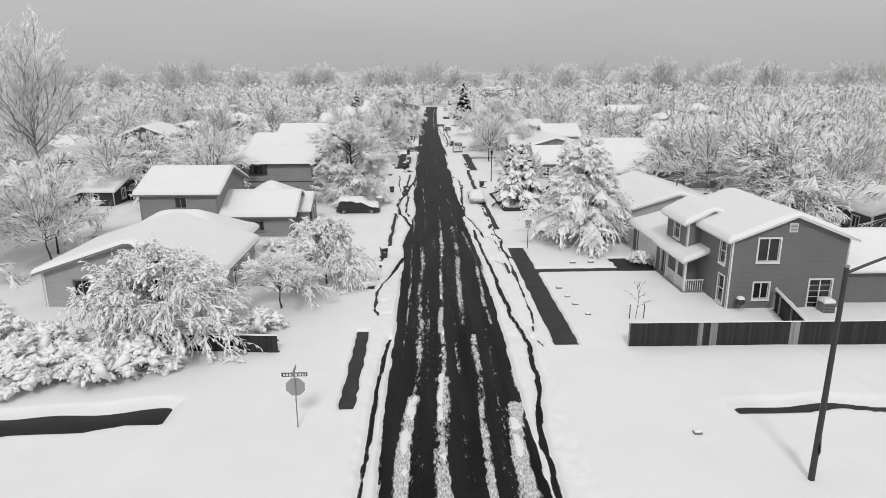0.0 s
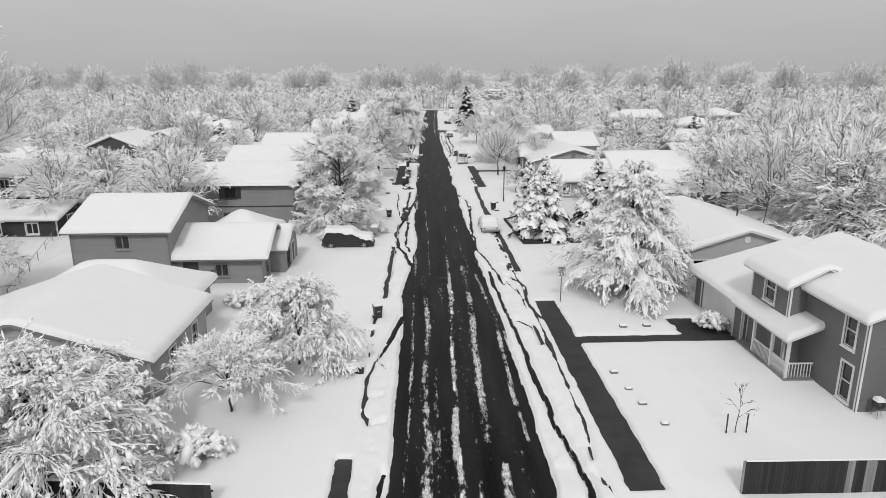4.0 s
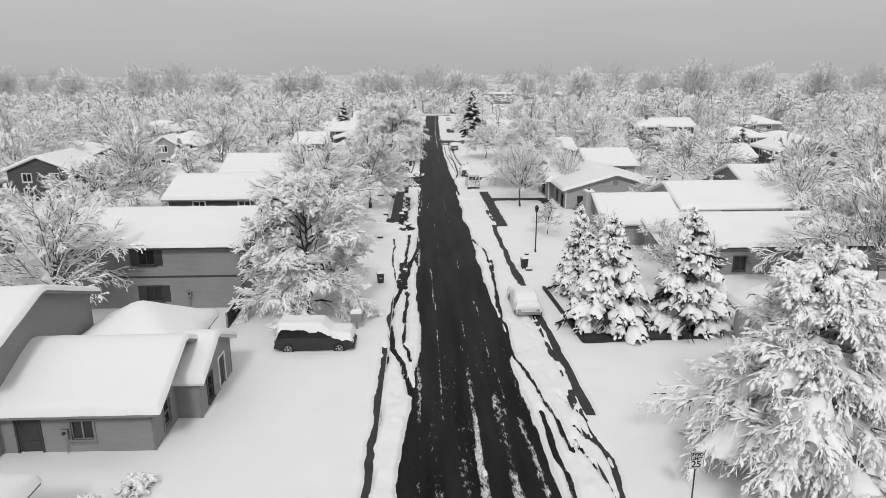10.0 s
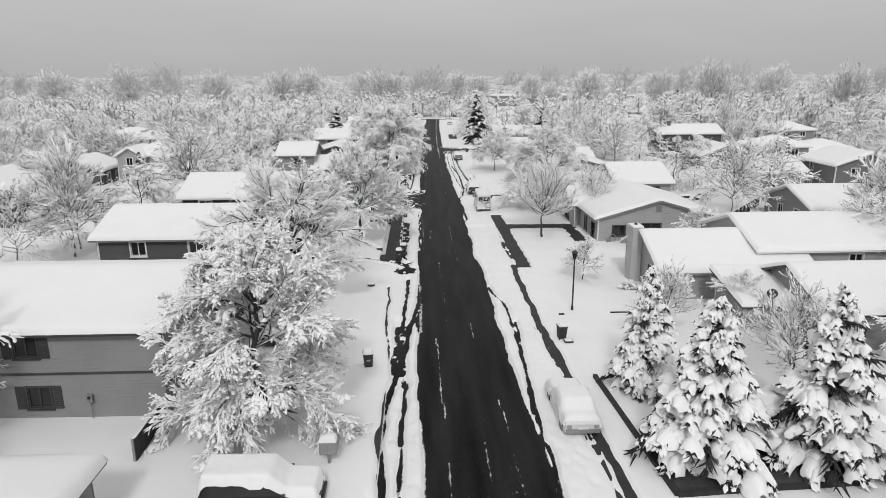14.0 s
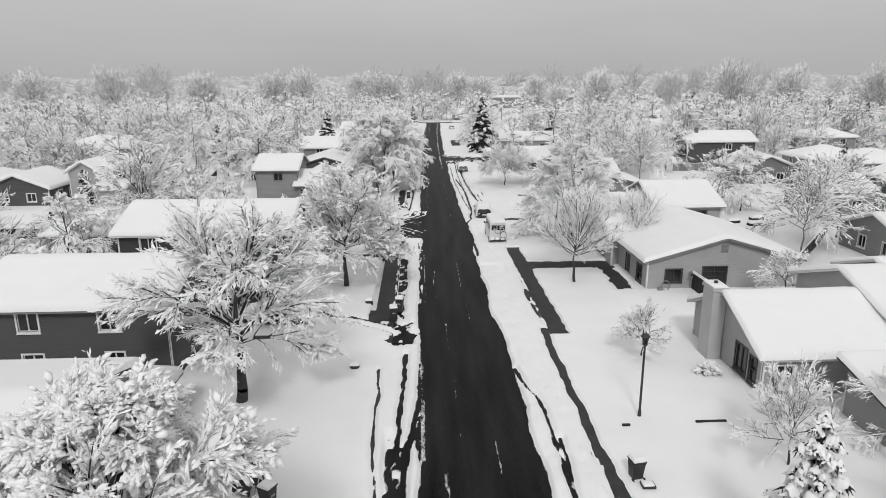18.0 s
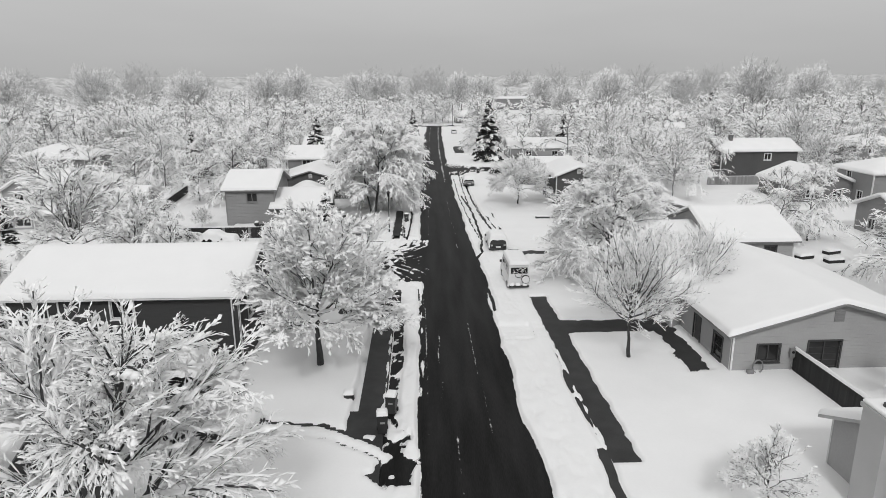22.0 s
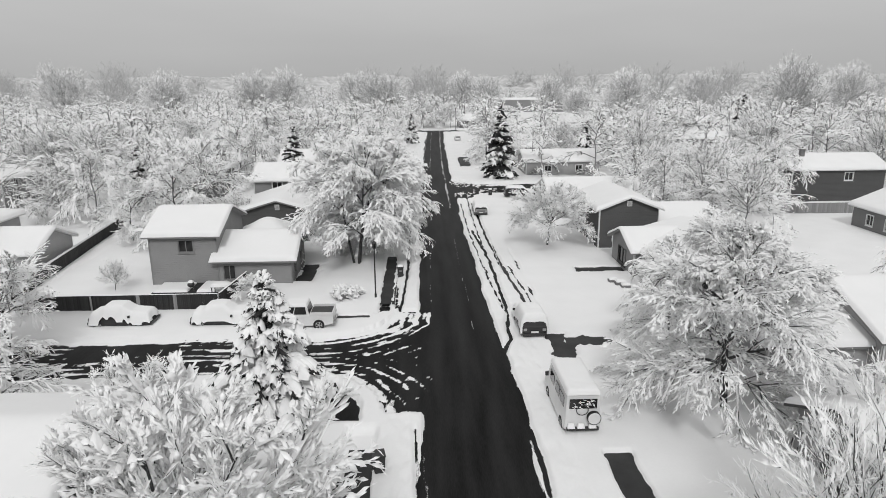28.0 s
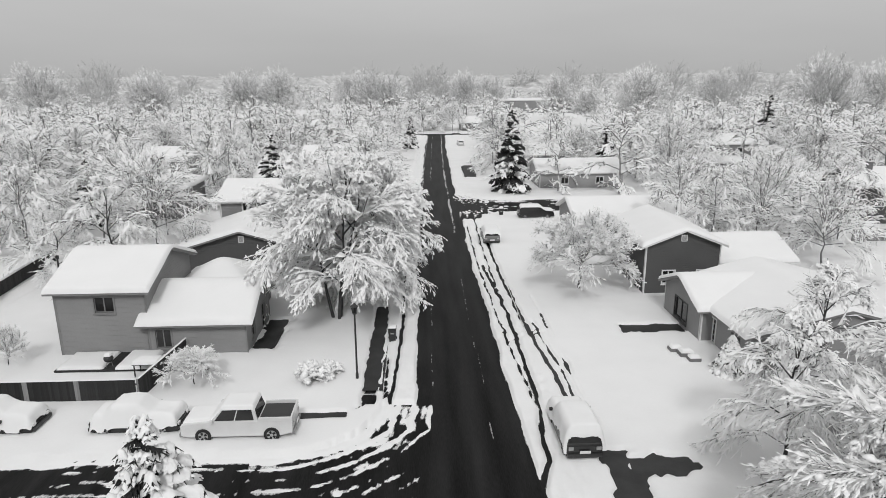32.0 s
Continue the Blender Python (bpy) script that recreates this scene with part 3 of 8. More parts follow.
def roof(parent, b, ridge, eave, rise, over=0.45, fascia=GREYTRIM, snow=0.30, seed=0):
    """A roof deck with its eaves, and the thick rounded snow that lies on it."""
    x0, x1, y0, y1 = b
    slope = rise / ((y1 - y0) / 2 if ridge == "x" else (x1 - x0) / 2 if ridge == "y" else min(x1 - x0, y1 - y0) / 2 if ridge == "hip" else (x1 - x0 if ridge in ("slope_w", "slope_e") else y1 - y0))
    drop = slope * over
    B = (x0 - over, x1 + over, y0 - over, y1 + over)
    cx, cy = (x0 + x1) / 2, (y0 + y1) / 2

    def top(x, y):
        if ridge == "x":
            return eave + slope * ((y1 - y0) / 2 - abs(y - cy))
        if ridge == "y":
            return eave + slope * ((x1 - x0) / 2 - abs(x - cx))
        if ridge == "hip":
            return eave + slope * min((x1 - x0) / 2 - abs(x - cx), (y1 - y0) / 2 - abs(y - cy))
        return roof_height(x, y, b, ridge, eave, rise)

    # the deck
    px = lines(B[0], B[1], 1.2, (cx,))
    py = lines(B[2], B[3], 1.2, (cy,))
    bm = bmesh.new()
    up = [[bm.verts.new((x, y, top(x, y) + 0.16)) for x in px] for y in py]
    dn = [[bm.verts.new((x, y, top(x, y) - 0.02)) for x in px] for y in py]
    nx, ny = len(px), len(py)
    for j in range(ny - 1):
        for i in range(nx - 1):
            bm.faces.new((up[j][i], up[j][i + 1], up[j + 1][i + 1], up[j + 1][i]))
            bm.faces.new((dn[j][i], dn[j + 1][i], dn[j + 1][i + 1], dn[j][i + 1]))
    for i in range(nx - 1):
        bm.faces.new((dn[0][i], dn[0][i + 1], up[0][i + 1], up[0][i]))
        bm.faces.new((up[-1][i], up[-1][i + 1], dn[-1][i + 1], dn[-1][i]))
    for j in range(ny - 1):
        bm.faces.new((up[j][0], up[j + 1][0], dn[j + 1][0], dn[j][0]))
        bm.faces.new((dn[j][-1], dn[j + 1][-1], up[j + 1][-1], up[j][-1]))
    deck = part("roof", bm, fascia, parent)
    # the snow on it
    gx = np.array(lines(B[0] - 0.06, B[1] + 0.06, 0.36))
    gy = np.array(lines(B[2] - 0.06, B[3] + 0.06, 0.36))
    ext = [0.0, 0.10, 0.22]
    gx = np.unique(np.concatenate([gx, gx[0] + np.array(ext), gx[-1] - np.array(ext)]))
    gy = np.unique(np.concatenate([gy, gy[0] + np.array(ext), gy[-1] - np.array(ext)]))
    X, Y = np.meshgrid(gx, gy)
    Z = np.vectorize(top)(X, Y)
    # a soft ridge
    Zs = Z.copy()
    for _ in range(3):
        Zs[1:-1, 1:-1] = (Zs[1:-1, 1:-1] * 2 + Zs[:-2, 1:-1] + Zs[2:, 1:-1] + Zs[1:-1, :-2] + Zs[1:-1, 2:]) / 6
    edge = np.minimum(np.minimum(X - gx[0], gx[-1] - X), np.minimum(Y - gy[0], gy[-1] - Y))
    rounded = np.sqrt(np.clip(1 - (1 - np.clip(edge / 0.26, 0, 1)) ** 2, 0, 1))
    thick = snow * (1 + 0.25 * (fbm(X / 1.8 + seed, Y / 1.8, 7 + seed, 3) - 0.5) + 0.12 * (fbm(X / 0.4 + seed, Y / 0.4, 9, 2) - 0.5))
    wob = 0.07 * (fbm(X / 0.8 + 3 * seed, Y / 0.8, 17, 3) - 0.5)
    mx = np.where(X - gx[0] < 0.02, -1, np.where(gx[-1] - X < 0.02, 1, 0)) * wob
    my = np.where(Y - gy[0] < 0.02, -1, np.where(gy[-1] - Y < 0.02, 1, 0)) * wob
    verts = np.stack([X + mx, Y + my, Zs + 0.15 + thick * rounded], -1).reshape(-1, 3)
    n = len(gx)
    i = (np.arange(len(gy) - 1)[:, None] * n + np.arange(n - 1)[None, :]).reshape(-1)
    faces = np.stack([i, i + 1, i + n + 1, i + n], -1)
    cap = mesh_object("roof_snow", verts, faces, CAP, True)
    cap.parent = deck
    return deck, top


def wall_face(bm, corner, along, length, up_fn, z0, holes, inward, depth=0.14):
    """One wall with real openings: cells round the holes, reveals inside them and the slope on top."""
    us = sorted({0.0, length, length / 2, *[v for h in holes for v in (h[0], h[1])]})
    zs = sorted({z0, *[v for h in holes for v in (h[2], h[3])]})
    P = lambda u, z, d=0.0: (corner[0] + along[0] * u + inward[0] * d, corner[1] + along[1] * u + inward[1] * d, z)
    def quad(a, b2, c, d):
        vs = [bm.verts.new(v) for v in (a, b2, c, d)]
        bm.faces.new(vs)
    for u0, u1 in zip(us, us[1:]):
        if u1 - u0 < 1e-4:
            continue
        for z_a, z_b in zip(zs, zs[1:]):
            mu, mz = (u0 + u1) / 2, (z_a + z_b) / 2
            if not any(h[0] < mu < h[1] and h[2] < mz < h[3] for h in holes):
                quad(P(u0, z_a), P(u1, z_a), P(u1, z_b), P(u0, z_b))
        quad(P(u0, zs[-1]), P(u1, zs[-1]), P(u1, up_fn(*P(u1, 0)[:2])), P(u0, up_fn(*P(u0, 0)[:2])))
    for u0, u1, z_a, z_b in holes:
        quad(P(u0, z_a), P(u0, z_a, depth), P(u0, z_b, depth), P(u0, z_b))
        quad(P(u1, z_a), P(u1, z_b), P(u1, z_b, depth), P(u1, z_a, depth))
        quad(P(u0, z_a), P(u1, z_a), P(u1, z_a, depth), P(u0, z_a, depth))
        quad(P(u0, z_b), P(u0, z_b, depth), P(u1, z_b, depth), P(u1, z_b))


SIDES = {"S": ((0, 2), (1, 0), (0, 1)), "W": ((0, 3), (0, -1), (1, 0)), "E": ((1, 2), (0, 1), (-1, 0)), "N": ((1, 3), (-1, 0), (0, -1))}


def window(parent, P, w, z_a, z_b, u0, kind, trim, shutters):
    """A framed window or door in its opening: frame, panes, bars, sill."""
    u1 = u0 + w
    def bar(bm, a, b2, c, d, near, deep):
        ring = [P(a, c, near), P(b2, c, near), P(b2, d, near), P(a, d, near), P(a, c, deep), P(b2, c, deep), P(b2, d, deep), P(a, d, deep)]
        v = [bm.verts.new(q) for q in ring]
        for f in ((0, 1, 2, 3), (7, 6, 5, 4), (0, 4, 5, 1), (1, 5, 6, 2), (2, 6, 7, 3), (3, 7, 4, 0)):
            bm.faces.new([v[k] for k in f])
    root = new("door" if kind in ("door", "garage", "french") else "window")
    root.parent = parent
    b = 0.10
    bm = bmesh.new()
    for a, c, d, e2 in ((u0 - b, u1 + b, z_b, z_b + b), (u0 - b, u1 + b, z_a - b, z_a), (u0 - b, u0, z_a, z_b), (u1, u1 + b, z_a, z_b)):
        bar(bm, a, c, d, e2, -0.05, 0.02)
    part("frame", bm, trim, root)
    if kind in ("door", "garage"):
        bm = bmesh.new()
        bar(bm, u0, u1, z_a, z_b, 0.09, 0.13)
        rows = 4 if kind == "garage" else 2
        for k in range(rows):
            h = (z_b - z_a) / rows
            for q in range(4 if kind == "garage" else 1):
                ww = w / (4 if kind == "garage" else 1)
                bar(bm, u0 + q * ww + 0.09, u0 + (q + 1) * ww - 0.09, z_a + k * h + 0.08, z_a + (k + 1) * h - 0.08, 0.07, 0.095)
        part("leaf", bm, DARKTRIM if kind == "door" else trim, root)
        return root
    halves = 1 if kind == "single" else 2
    for k in range(halves):
        a, c = u0 + k * w / halves + 0.03, u0 + (k + 1) * w / halves - 0.03
        bm = bmesh.new()
        bar(bm, a, c, z_a + 0.03, z_b - 0.03, 0.085, 0.10)
        part("pane", bm, GLASS, root)
    bm = bmesh.new()
    if halves == 2:
        bar(bm, (u0 + u1) / 2 - 0.035, (u0 + u1) / 2 + 0.035, z_a, z_b, 0.03, 0.11)
    else:
        bar(bm, u0, u1, (z_a + z_b) / 2 - 0.03, (z_a + z_b) / 2 + 0.03, 0.03, 0.11)
    if kind == "french":
        for k in range(1, 5):
            z = z_a + (z_b - z_a) * k / 5
            bar(bm, u0, u1, z - 0.015, z + 0.015, 0.06, 0.11)
    for a, c, d, e2 in ((u0, u0 + 0.045, z_a, z_b), (u1 - 0.045, u1, z_a, z_b), (u0, u1, z_a, z_a + 0.045), (u0, u1, z_b - 0.045, z_b)):
        bar(bm, a, c, d, e2, 0.04, 0.11)
    part("sash", bm, trim, root)
    bm = bmesh.new()
    bar(bm, u0 - b - 0.03, u1 + b + 0.03, z_a - b - 0.05, z_a - b + 0.002, -0.10, 0.02)
    part("sill", bm, trim, root)
    if shutters:
        for a, c in ((u0 - b - 0.48, u0 - b - 0.02), (u1 + b + 0.02, u1 + b + 0.48)):
            bm = bmesh.new()
            bar(bm, a, c, z_a - 0.08, z_b + 0.08, -0.05, 0.0)
            for k in range(9):
                z = z_a + (z_b - z_a) * (k + 0.5) / 9
                bar(bm, a + 0.06, c - 0.06, z - 0.05, z + 0.03, -0.07, -0.04)
            part("shutter", bm, DARKTRIM, root, "dark louvred shutter")
    return root


def wing(parent, b, eave, rise, ridge, wall, openings=(), over=0.45, fascia=GREYTRIM, trim=WHITE, snow=0.30, seed=0, corner=None, band=None, base=-0.3):
    """One block of a house: four walls with openings, corner boards and a snowed-in roof."""
    deck, top = roof(parent, b, ridge, eave, rise, over, fascia, snow, seed)
    for side, ((ix, iy), along, inward) in SIDES.items():
        c = (b[ix], b[iy])
        length = b[1] - b[0] if side in "SN" else b[3] - b[2]
        mine = [o for o in openings if o[0] == side]
        holes = [(o[1] - o[3] / 2, o[1] + o[3] / 2, o[2] - o[4] / 2, o[2] + o[4] / 2) for o in mine]
        bm = bmesh.new()
        wall_face(bm, c, along, length, lambda x, y: top(x, y), base, holes, inward)
        w = part("wall", bm, wall, parent)
        P = lambda u, z, d=0.0, c=c, along=along, inward=inward: (c[0] + along[0] * u + inward[0] * d, c[1] + along[1] * u + inward[1] * d, z)
        for o, h in zip(mine, holes):
            window(parent, P, o[3], h[2], h[3], h[0], o[5] if len(o) > 5 else "double", o[7] if len(o) > 7 else trim, len(o) > 6 and o[6])
    for x, sx_ in ((b[0], -1), (b[1], 1)):
        for y, sy_ in ((b[2], -1), (b[3], 1)):
            bm = bmesh.new()
            add_box(bm, x - 0.03, x + 0.03 - sx_ * 0.09, y + sy_ * 0.005, y + sy_ * 0.03, base, eave)
            add_box(bm, x + sx_ * 0.005, x + sx_ * 0.03, y - 0.03, y + 0.03 - sy_ * 0.09, base, eave)
            part("corner_board", bm, corner or trim, parent)
    if band:
        bm = bmesh.new()
        add_box(bm, b[0] - 0.02, b[1] + 0.02, b[2] - 0.035, b[2] - 0.002, band, band + 0.12)
        part("band", bm, DARKTRIM, parent)
    return top


def house(label, category="house"):
    return empty("house", label, category)


def chimney(parent, x0, x1, y0, y1, z0, z1, mat=BRICK):
    bm = box(x0, x1, y0, y1, z0, z1)
    add_box(bm, x0 - 0.08, x1 + 0.08, y0 - 0.08, y1 + 0.08, z1 - 0.18, z1)
    c = part("chimney", bm, mat, parent)
    part("flue", tube(((x0 + x1) / 2, (y0 + y1) / 2, z1), ((x0 + x1) / 2, (y0 + y1) / 2, z1 + 0.3), 0.13, 0.13), IRON, c)
    part("chimney_snow", box(x0 - 0.05, x1 + 0.05, y0 - 0.05, y1 + 0.05, z1, z1 + 0.16, 0.07), CAP, c, smooth=True)


def vent(parent, x, y, z, w=0.45, h=0.5, trim=WHITE):
    bm = box(x - w / 2 - 0.06, x + w / 2 + 0.06, y - 0.05, y - 0.005, z - h / 2 - 0.06, z + h / 2 + 0.06)
    v = part("gable_vent", bm, trim, parent)
    for k in range(5):
        zz = z - h / 2 + h * (k + 0.5) / 5
        part("slat", box(x - w / 2, x + w / 2, y - 0.075, y - 0.045, zz - 0.03, zz + 0.02), GREYTRIM, v)


def pipe(parent, x, y, z0, z1, r=0.06):
    part("vent_pipe", tube((x, y, z0), (x, y, z1), r, r, 8), IRON, parent)


# right side of the street
h = house("grey two-storey house with white trim and covered porch")
wing(h, (21.0, 29.1, 41.4, 50.5), 5.2, 1.6, "y", WALLS["grey"], (("S", 1.35 + 1.2, 4.45, 1.45, 1.6), ("S", 2.35, 1.55, 1.05, 1.15), ("S", 6.5, 1.25, 1.55, 2.1, "french"), ("W", 7.9, 4.1, 0.85, 1.7, "single"), ("W", 8.1, 1.45, 0.85, 1.9, "single")), fascia=WHITE, seed=1)
vent(h, 25.05, 41.4, 6.0)
wing(h, (20.0, 23.5, 46.4, 50.4), 5.3, 0.9, "y", WALLS["grey"], (("W", 2.0, 4.4, 1.1, 1.5, "single"),), fascia=WHITE, seed=2)
wing(h, (19.7, 27.0, 50.5, 57.5), 2.7, 2.0, "slope_w", WALLS["grey"], (("W", 3.5, 1.2, 4.8, 2.2, "garage"),), fascia=WHITE, seed=3)
wing(h, (29.1, 42.0, 42.4, 50.0), 2.75, 1.7, "x", WALLS["grey"], (), fascia=WHITE, seed=4)
deck, top = roof(h, (19.4, 21.0, 44.9, 50.6), "slope_w", 2.7, 0.65, 0.3, WHITE, 0.24, 5)
for y in (45.0, 46.6, 48.6):
    part("porch_post", box(19.45, 19.6, y, y + 0.15, 0.0, 2.8), WHITE, h)
part("porch_floor", box(19.3, 21.0, 44.8, 50.4, -0.2, 0.35), GREYTRIM, h)
for y0, y1 in ((45.15, 46.6), (46.75, 48.6)):
    rail = part("railing", box(19.49, 19.56, y0, y1, 1.15, 1.22), WHITE, h)
    for k in range(14):
        y = y0 + (y1 - y0) * (k + 0.5) / 14
        part("baluster", box(19.50, 19.54, y - 0.02, y + 0.02, 0.35, 1.15), WHITE, rail)
rail = part("railing", box(19.6, 21.0, 45.04, 45.11, 1.15, 1.22), WHITE, h)
for k in range(8):
    x = 19.7 + k * 0.17
    part("baluster", box(x - 0.02, x + 0.02, 45.055, 45.095, 0.35, 1.15), WHITE, rail)

h = house("low pale gabled house with rendered walls under deep snow")
wing(h, (20.0, 31.0, 62.0, 75.5), 2.8, 1.7, "y", STUCCO, (("S", 2.2, 1.15, 1.7, 2.0, "french"), ("S", 5.1, 1.7, 1.0, 1.1)), fascia=WHITE, seed=6)
pipe(h, 28.0, 69.0, 4.0, 4.8)
bm = bmesh.new()
bmesh.ops.create_cone(bm, cap_ends=True, segments=20, radius1=0.28, radius2=0.24, depth=0.07, matrix=pose(25.5, 61.95, 3.75, 90))
part("gable_vent", bm, WHITE, h)

h = house("grey house with a low snow-covered roof behind the spruces")
wing(h, (25.0, 42.0, 89.0, 98.0), 2.9, 1.7, "x", WALLS["light"], (("S", 2.0, 1.3, 1.0, 1.2, "double", False, DARKTRIM),), fascia=DARKTRIM, seed=7)
pipe(h, 31.6, 90.5, 3.0, 3.9, 0.1)
h = house("small dark shed-roofed annexe with a satellite dish")
wing(h, (21.5, 27.0, 92.5, 97.0), 2.2, 1.0, "slope_s", WALLS["light"], (("S", 3.8, 1.3, 0.8, 1.0, "single", False, DARKTRIM),), fascia=DARKTRIM, seed=8)
dish = part("satellite_dish", tube((22.9, 92.0, 2.6), (22.9, 92.0, 3.1), 0.03, 0.03, 6), IRON, h)
bm = bmesh.new()
bmesh.ops.create_cone(bm, cap_ends=True, segments=16, radius1=0.35, radius2=0.08, depth=0.12, matrix=pose(22.9, 91.9, 3.2, 70, 0, -20))
part("reflector", bm, IRON, dish)

h = house("pale house with a broad rendered chimney on its end wall")
wing(h, (18.2, 30.0, 99.2, 108.2), 2.7, 2.0, "x", WALLS["pale"], (("W", 6.6, 1.45, 1.3, 1.6, "double", False, DARKTRIM), ("W", 8.0, 1.35, 0.7, 1.5, "single", False, DARKTRIM), ("S", 1.3, 1.4, 1.0, 1.3)), fascia=STUCCO, seed=9)
wing(h, (26.5, 38.0, 100.5, 110.5), 3.9, 1.7, "x", WALLS["pale"], (("S", 8.0, 2.9, 1.1, 1.1),), fascia=WHITE, seed=10)
chimney(h, 17.3, 18.15, 104.0, 105.4, -0.2, 5.0, STUCCO)

h = house("pale gabled bungalow with dark window frames and a deep entrance")
wing(h, (18.3, 31.2, 118.1, 131.5), 2.75, 1.85, "y", WALLS["pale"], (("S", 2.3, 1.45, 1.35, 1.05, "double", False, DARKTRIM), ("S", 5.8, 1.1, 2.0, 2.1, "french", False, DARKTRIM), ("W", 11.6, 1.2, 1.2, 1.5, "single", False, DARKTRIM), ("W", 8.5, 1.0, 1.0, 2.05, "door", False, DARKTRIM)), fascia=GREYTRIM, trim=WHITE, seed=11)
vent(h, 24.75, 118.1, 3.75, 0.5, 0.55, GREYTRIM)
wing(h, (17.6, 24.0, 125.8, 132.5), 2.8, 1.5, "x", WALLS["pale"], (("W", 3.3, 1.4, 2.0, 1.5, "double", False, DARKTRIM),), fascia=DARKTRIM, seed=12)

h = house("pale split-level house under a smooth snow roof")
wing(h, (26.8, 34.4, 139.4, 150.0), 3.1, 2.0, "x", WALLS["pale"], (("S", 5.4, 1.9, 1.1, 1.2, "double", False, DARKTRIM),), fascia=GREYTRIM, seed=13)
wing(h, (20.5, 26.8, 140.5, 149.0), 2.4, 1.2, "x", WALLS["pale"], (), fascia=GREYTRIM, seed=14)

h = house("grey gabled bungalow with a snow-covered entrance roof")
wing(h, (20.1, 32.0, 156.6, 167.5), 2.6, 1.6, "y", WALLS["light"], (("S", 3.3, 1.3, 1.3, 1.1, "double", False, DARKTRIM), ("W", 6.0, 1.0, 1.1, 2.0, "french", False, WHITE), ("W", 9.3, 1.2, 0.9, 1.5, "single", False, DARKTRIM)), fascia=GREYTRIM, seed=15)
wing(h, (19.3, 25.1, 161.6, 168.2), 2.6, 1.3, "x", WALLS["light"], (("W", 3.2, 1.3, 2.2, 1.5, "double", False, DARKTRIM),), fascia=GREYTRIM, seed=16)

h = house("dark two-storey gabled house with white window frames")
wing(h, (18.8, 25.2, 171.8, 181.0), 4.5, 1.25, "y", WALLS["dark"], (("S", 2.1, 1.7, 1.0, 1.1), ("S", 5.2, 1.7, 1.3, 1.1), ("W", 3.0, 3.2, 1.0, 1.1, "single"), ("W", 6.5, 1.3, 1.0, 1.4, "single"), ("W", 3.0, 1.3, 1.0, 1.4, "single")), fascia=WHITE, seed=17)
vent(h, 22.0, 171.8, 5.1, 0.4, 0.45)
wing(h, (25.2, 32.5, 173.5, 181.0), 2.5, 1.4, "x", WALLS["dark"], (), fascia=WHITE, seed=18)

h = house("dark two-storey house with a chimney and white trim")
wing(h, (54.0, 68.0, 196.5, 204.5), 5.0, 1.6, "x", WALLS["dark"], (("S", 8.5, 3.9, 1.2, 1.1), ("W", 2.0, 4.0, 1.0, 1.2), ("W", 6.0, 4.0, 1.0, 1.2), ("W", 3.4, 1.1, 1.5, 2.0, "french")), fascia=WHITE, seed=19)
chimney(h, 56.5, 57.1, 199.2, 199.8, 5.5, 7.6)

# left side of the street
h = house("low pale clapboard house under one broad snow roof")
wing(h, (-26.2, -13.9, 43.4, 52.0), 2.9, 2.0, "y", WALLS["pale"], (("S", 2.6, 1.7, 1.1, 1.2, "double", False, GREYTRIM), ("E", 3.0, 1.5, 0.9, 1.4, "single"), ("E", 6.5, 1.5, 0.9, 1.4, "single")), fascia=GREYTRIM, seed=20)
wing(h, (-25.0, -15.2, 50.0, 57.2), 2.8, 2.1, "hip", WALLS["light"], (("E", 5.0, 1.0, 0.9, 2.0, "door"),), fascia=GREYTRIM, seed=21)

h = house("grey split-level house with brown trim and a lower wing")
wing(h, (-27.3, -19.9, 62.6, 72.6), 4.9, 1.75, "x", WALLS["light"], (("S", 3.9, 4.0, 1.05, 1.05, "double", False, PALEFENCE),), fascia=GREYTRIM, trim=GREYTRIM, seed=22)
wing(h, (-19.9, -13.0, 63.3, 70.4), 2.65, 1.6, "x", WALLS["light"], (("S", 3.7, 1.45, 1.0, 0.95, "double", False, GREYTRIM), ("S", 1.3, 1.0, 1.0, 2.1, "door", False, DARKTRIM), ("E", 1.6, 1.4, 0.8, 1.3, "single", False, GREYTRIM), ("E", 4.6, 1.1, 0.95, 2.0, "single", False, WHITE)), over=0.6, fascia=GREYTRIM, trim=GREYTRIM, seed=23)
wing(h, (-13.0, -11.8, 66.2, 71.6), 2.45, 1.2, "x", WALLS["light"], (("E", 1.5, 1.3, 0.8, 1.3, "single", False, DARKTRIM), ("E", 3.6, 1.1, 0.95, 2.0, "door", False, WHITE)), over=0.35, fascia=WHITE, trim=GREYTRIM, seed=240)
wing(h, (-19.4, -13.8, 68.6, 74.4), 2.8, 1.7, "hip", WALLS["light"], (("E", 2.8, 1.4, 1.6, 1.3, "double", False, GREYTRIM),), fascia=GREYTRIM, trim=GREYTRIM, seed=24)

h = house("long grey two-storey house with dark shutters and a dark band")
wing(h, (-27.6, -14.0, 82.6, 94.2), 5.1, 1.45, "x", WALLS["light"], (("S", 6.9, 4.3, 1.15, 1.1, "double", True, DARKTRIM), ("S", 7.2, 1.5, 1.15, 1.1, "double", True, DARKTRIM), ("E", 4.0, 4.2, 1.2, 1.2), ("E", 8.0, 4.2, 1.2, 1.2)), fascia=DARKTRIM, trim=DARKTRIM, seed=25, band=2.75, corner=WALLS["light"])
pipe(h, -27.0, 86.0, 5.6, 7.1, 0.16)
pipe(h, -18.0, 85.2, 1.2, 3.2, 0.04)
wing(h, (-22.0, -13.9, 92.0, 98.6), 2.7, 1.7, "hip", WALLS["mid"], (("E", 3.5, 1.1, 4.2, 2.1, "garage"),), fascia=DARKTRIM, trim=DARKTRIM, seed=26)

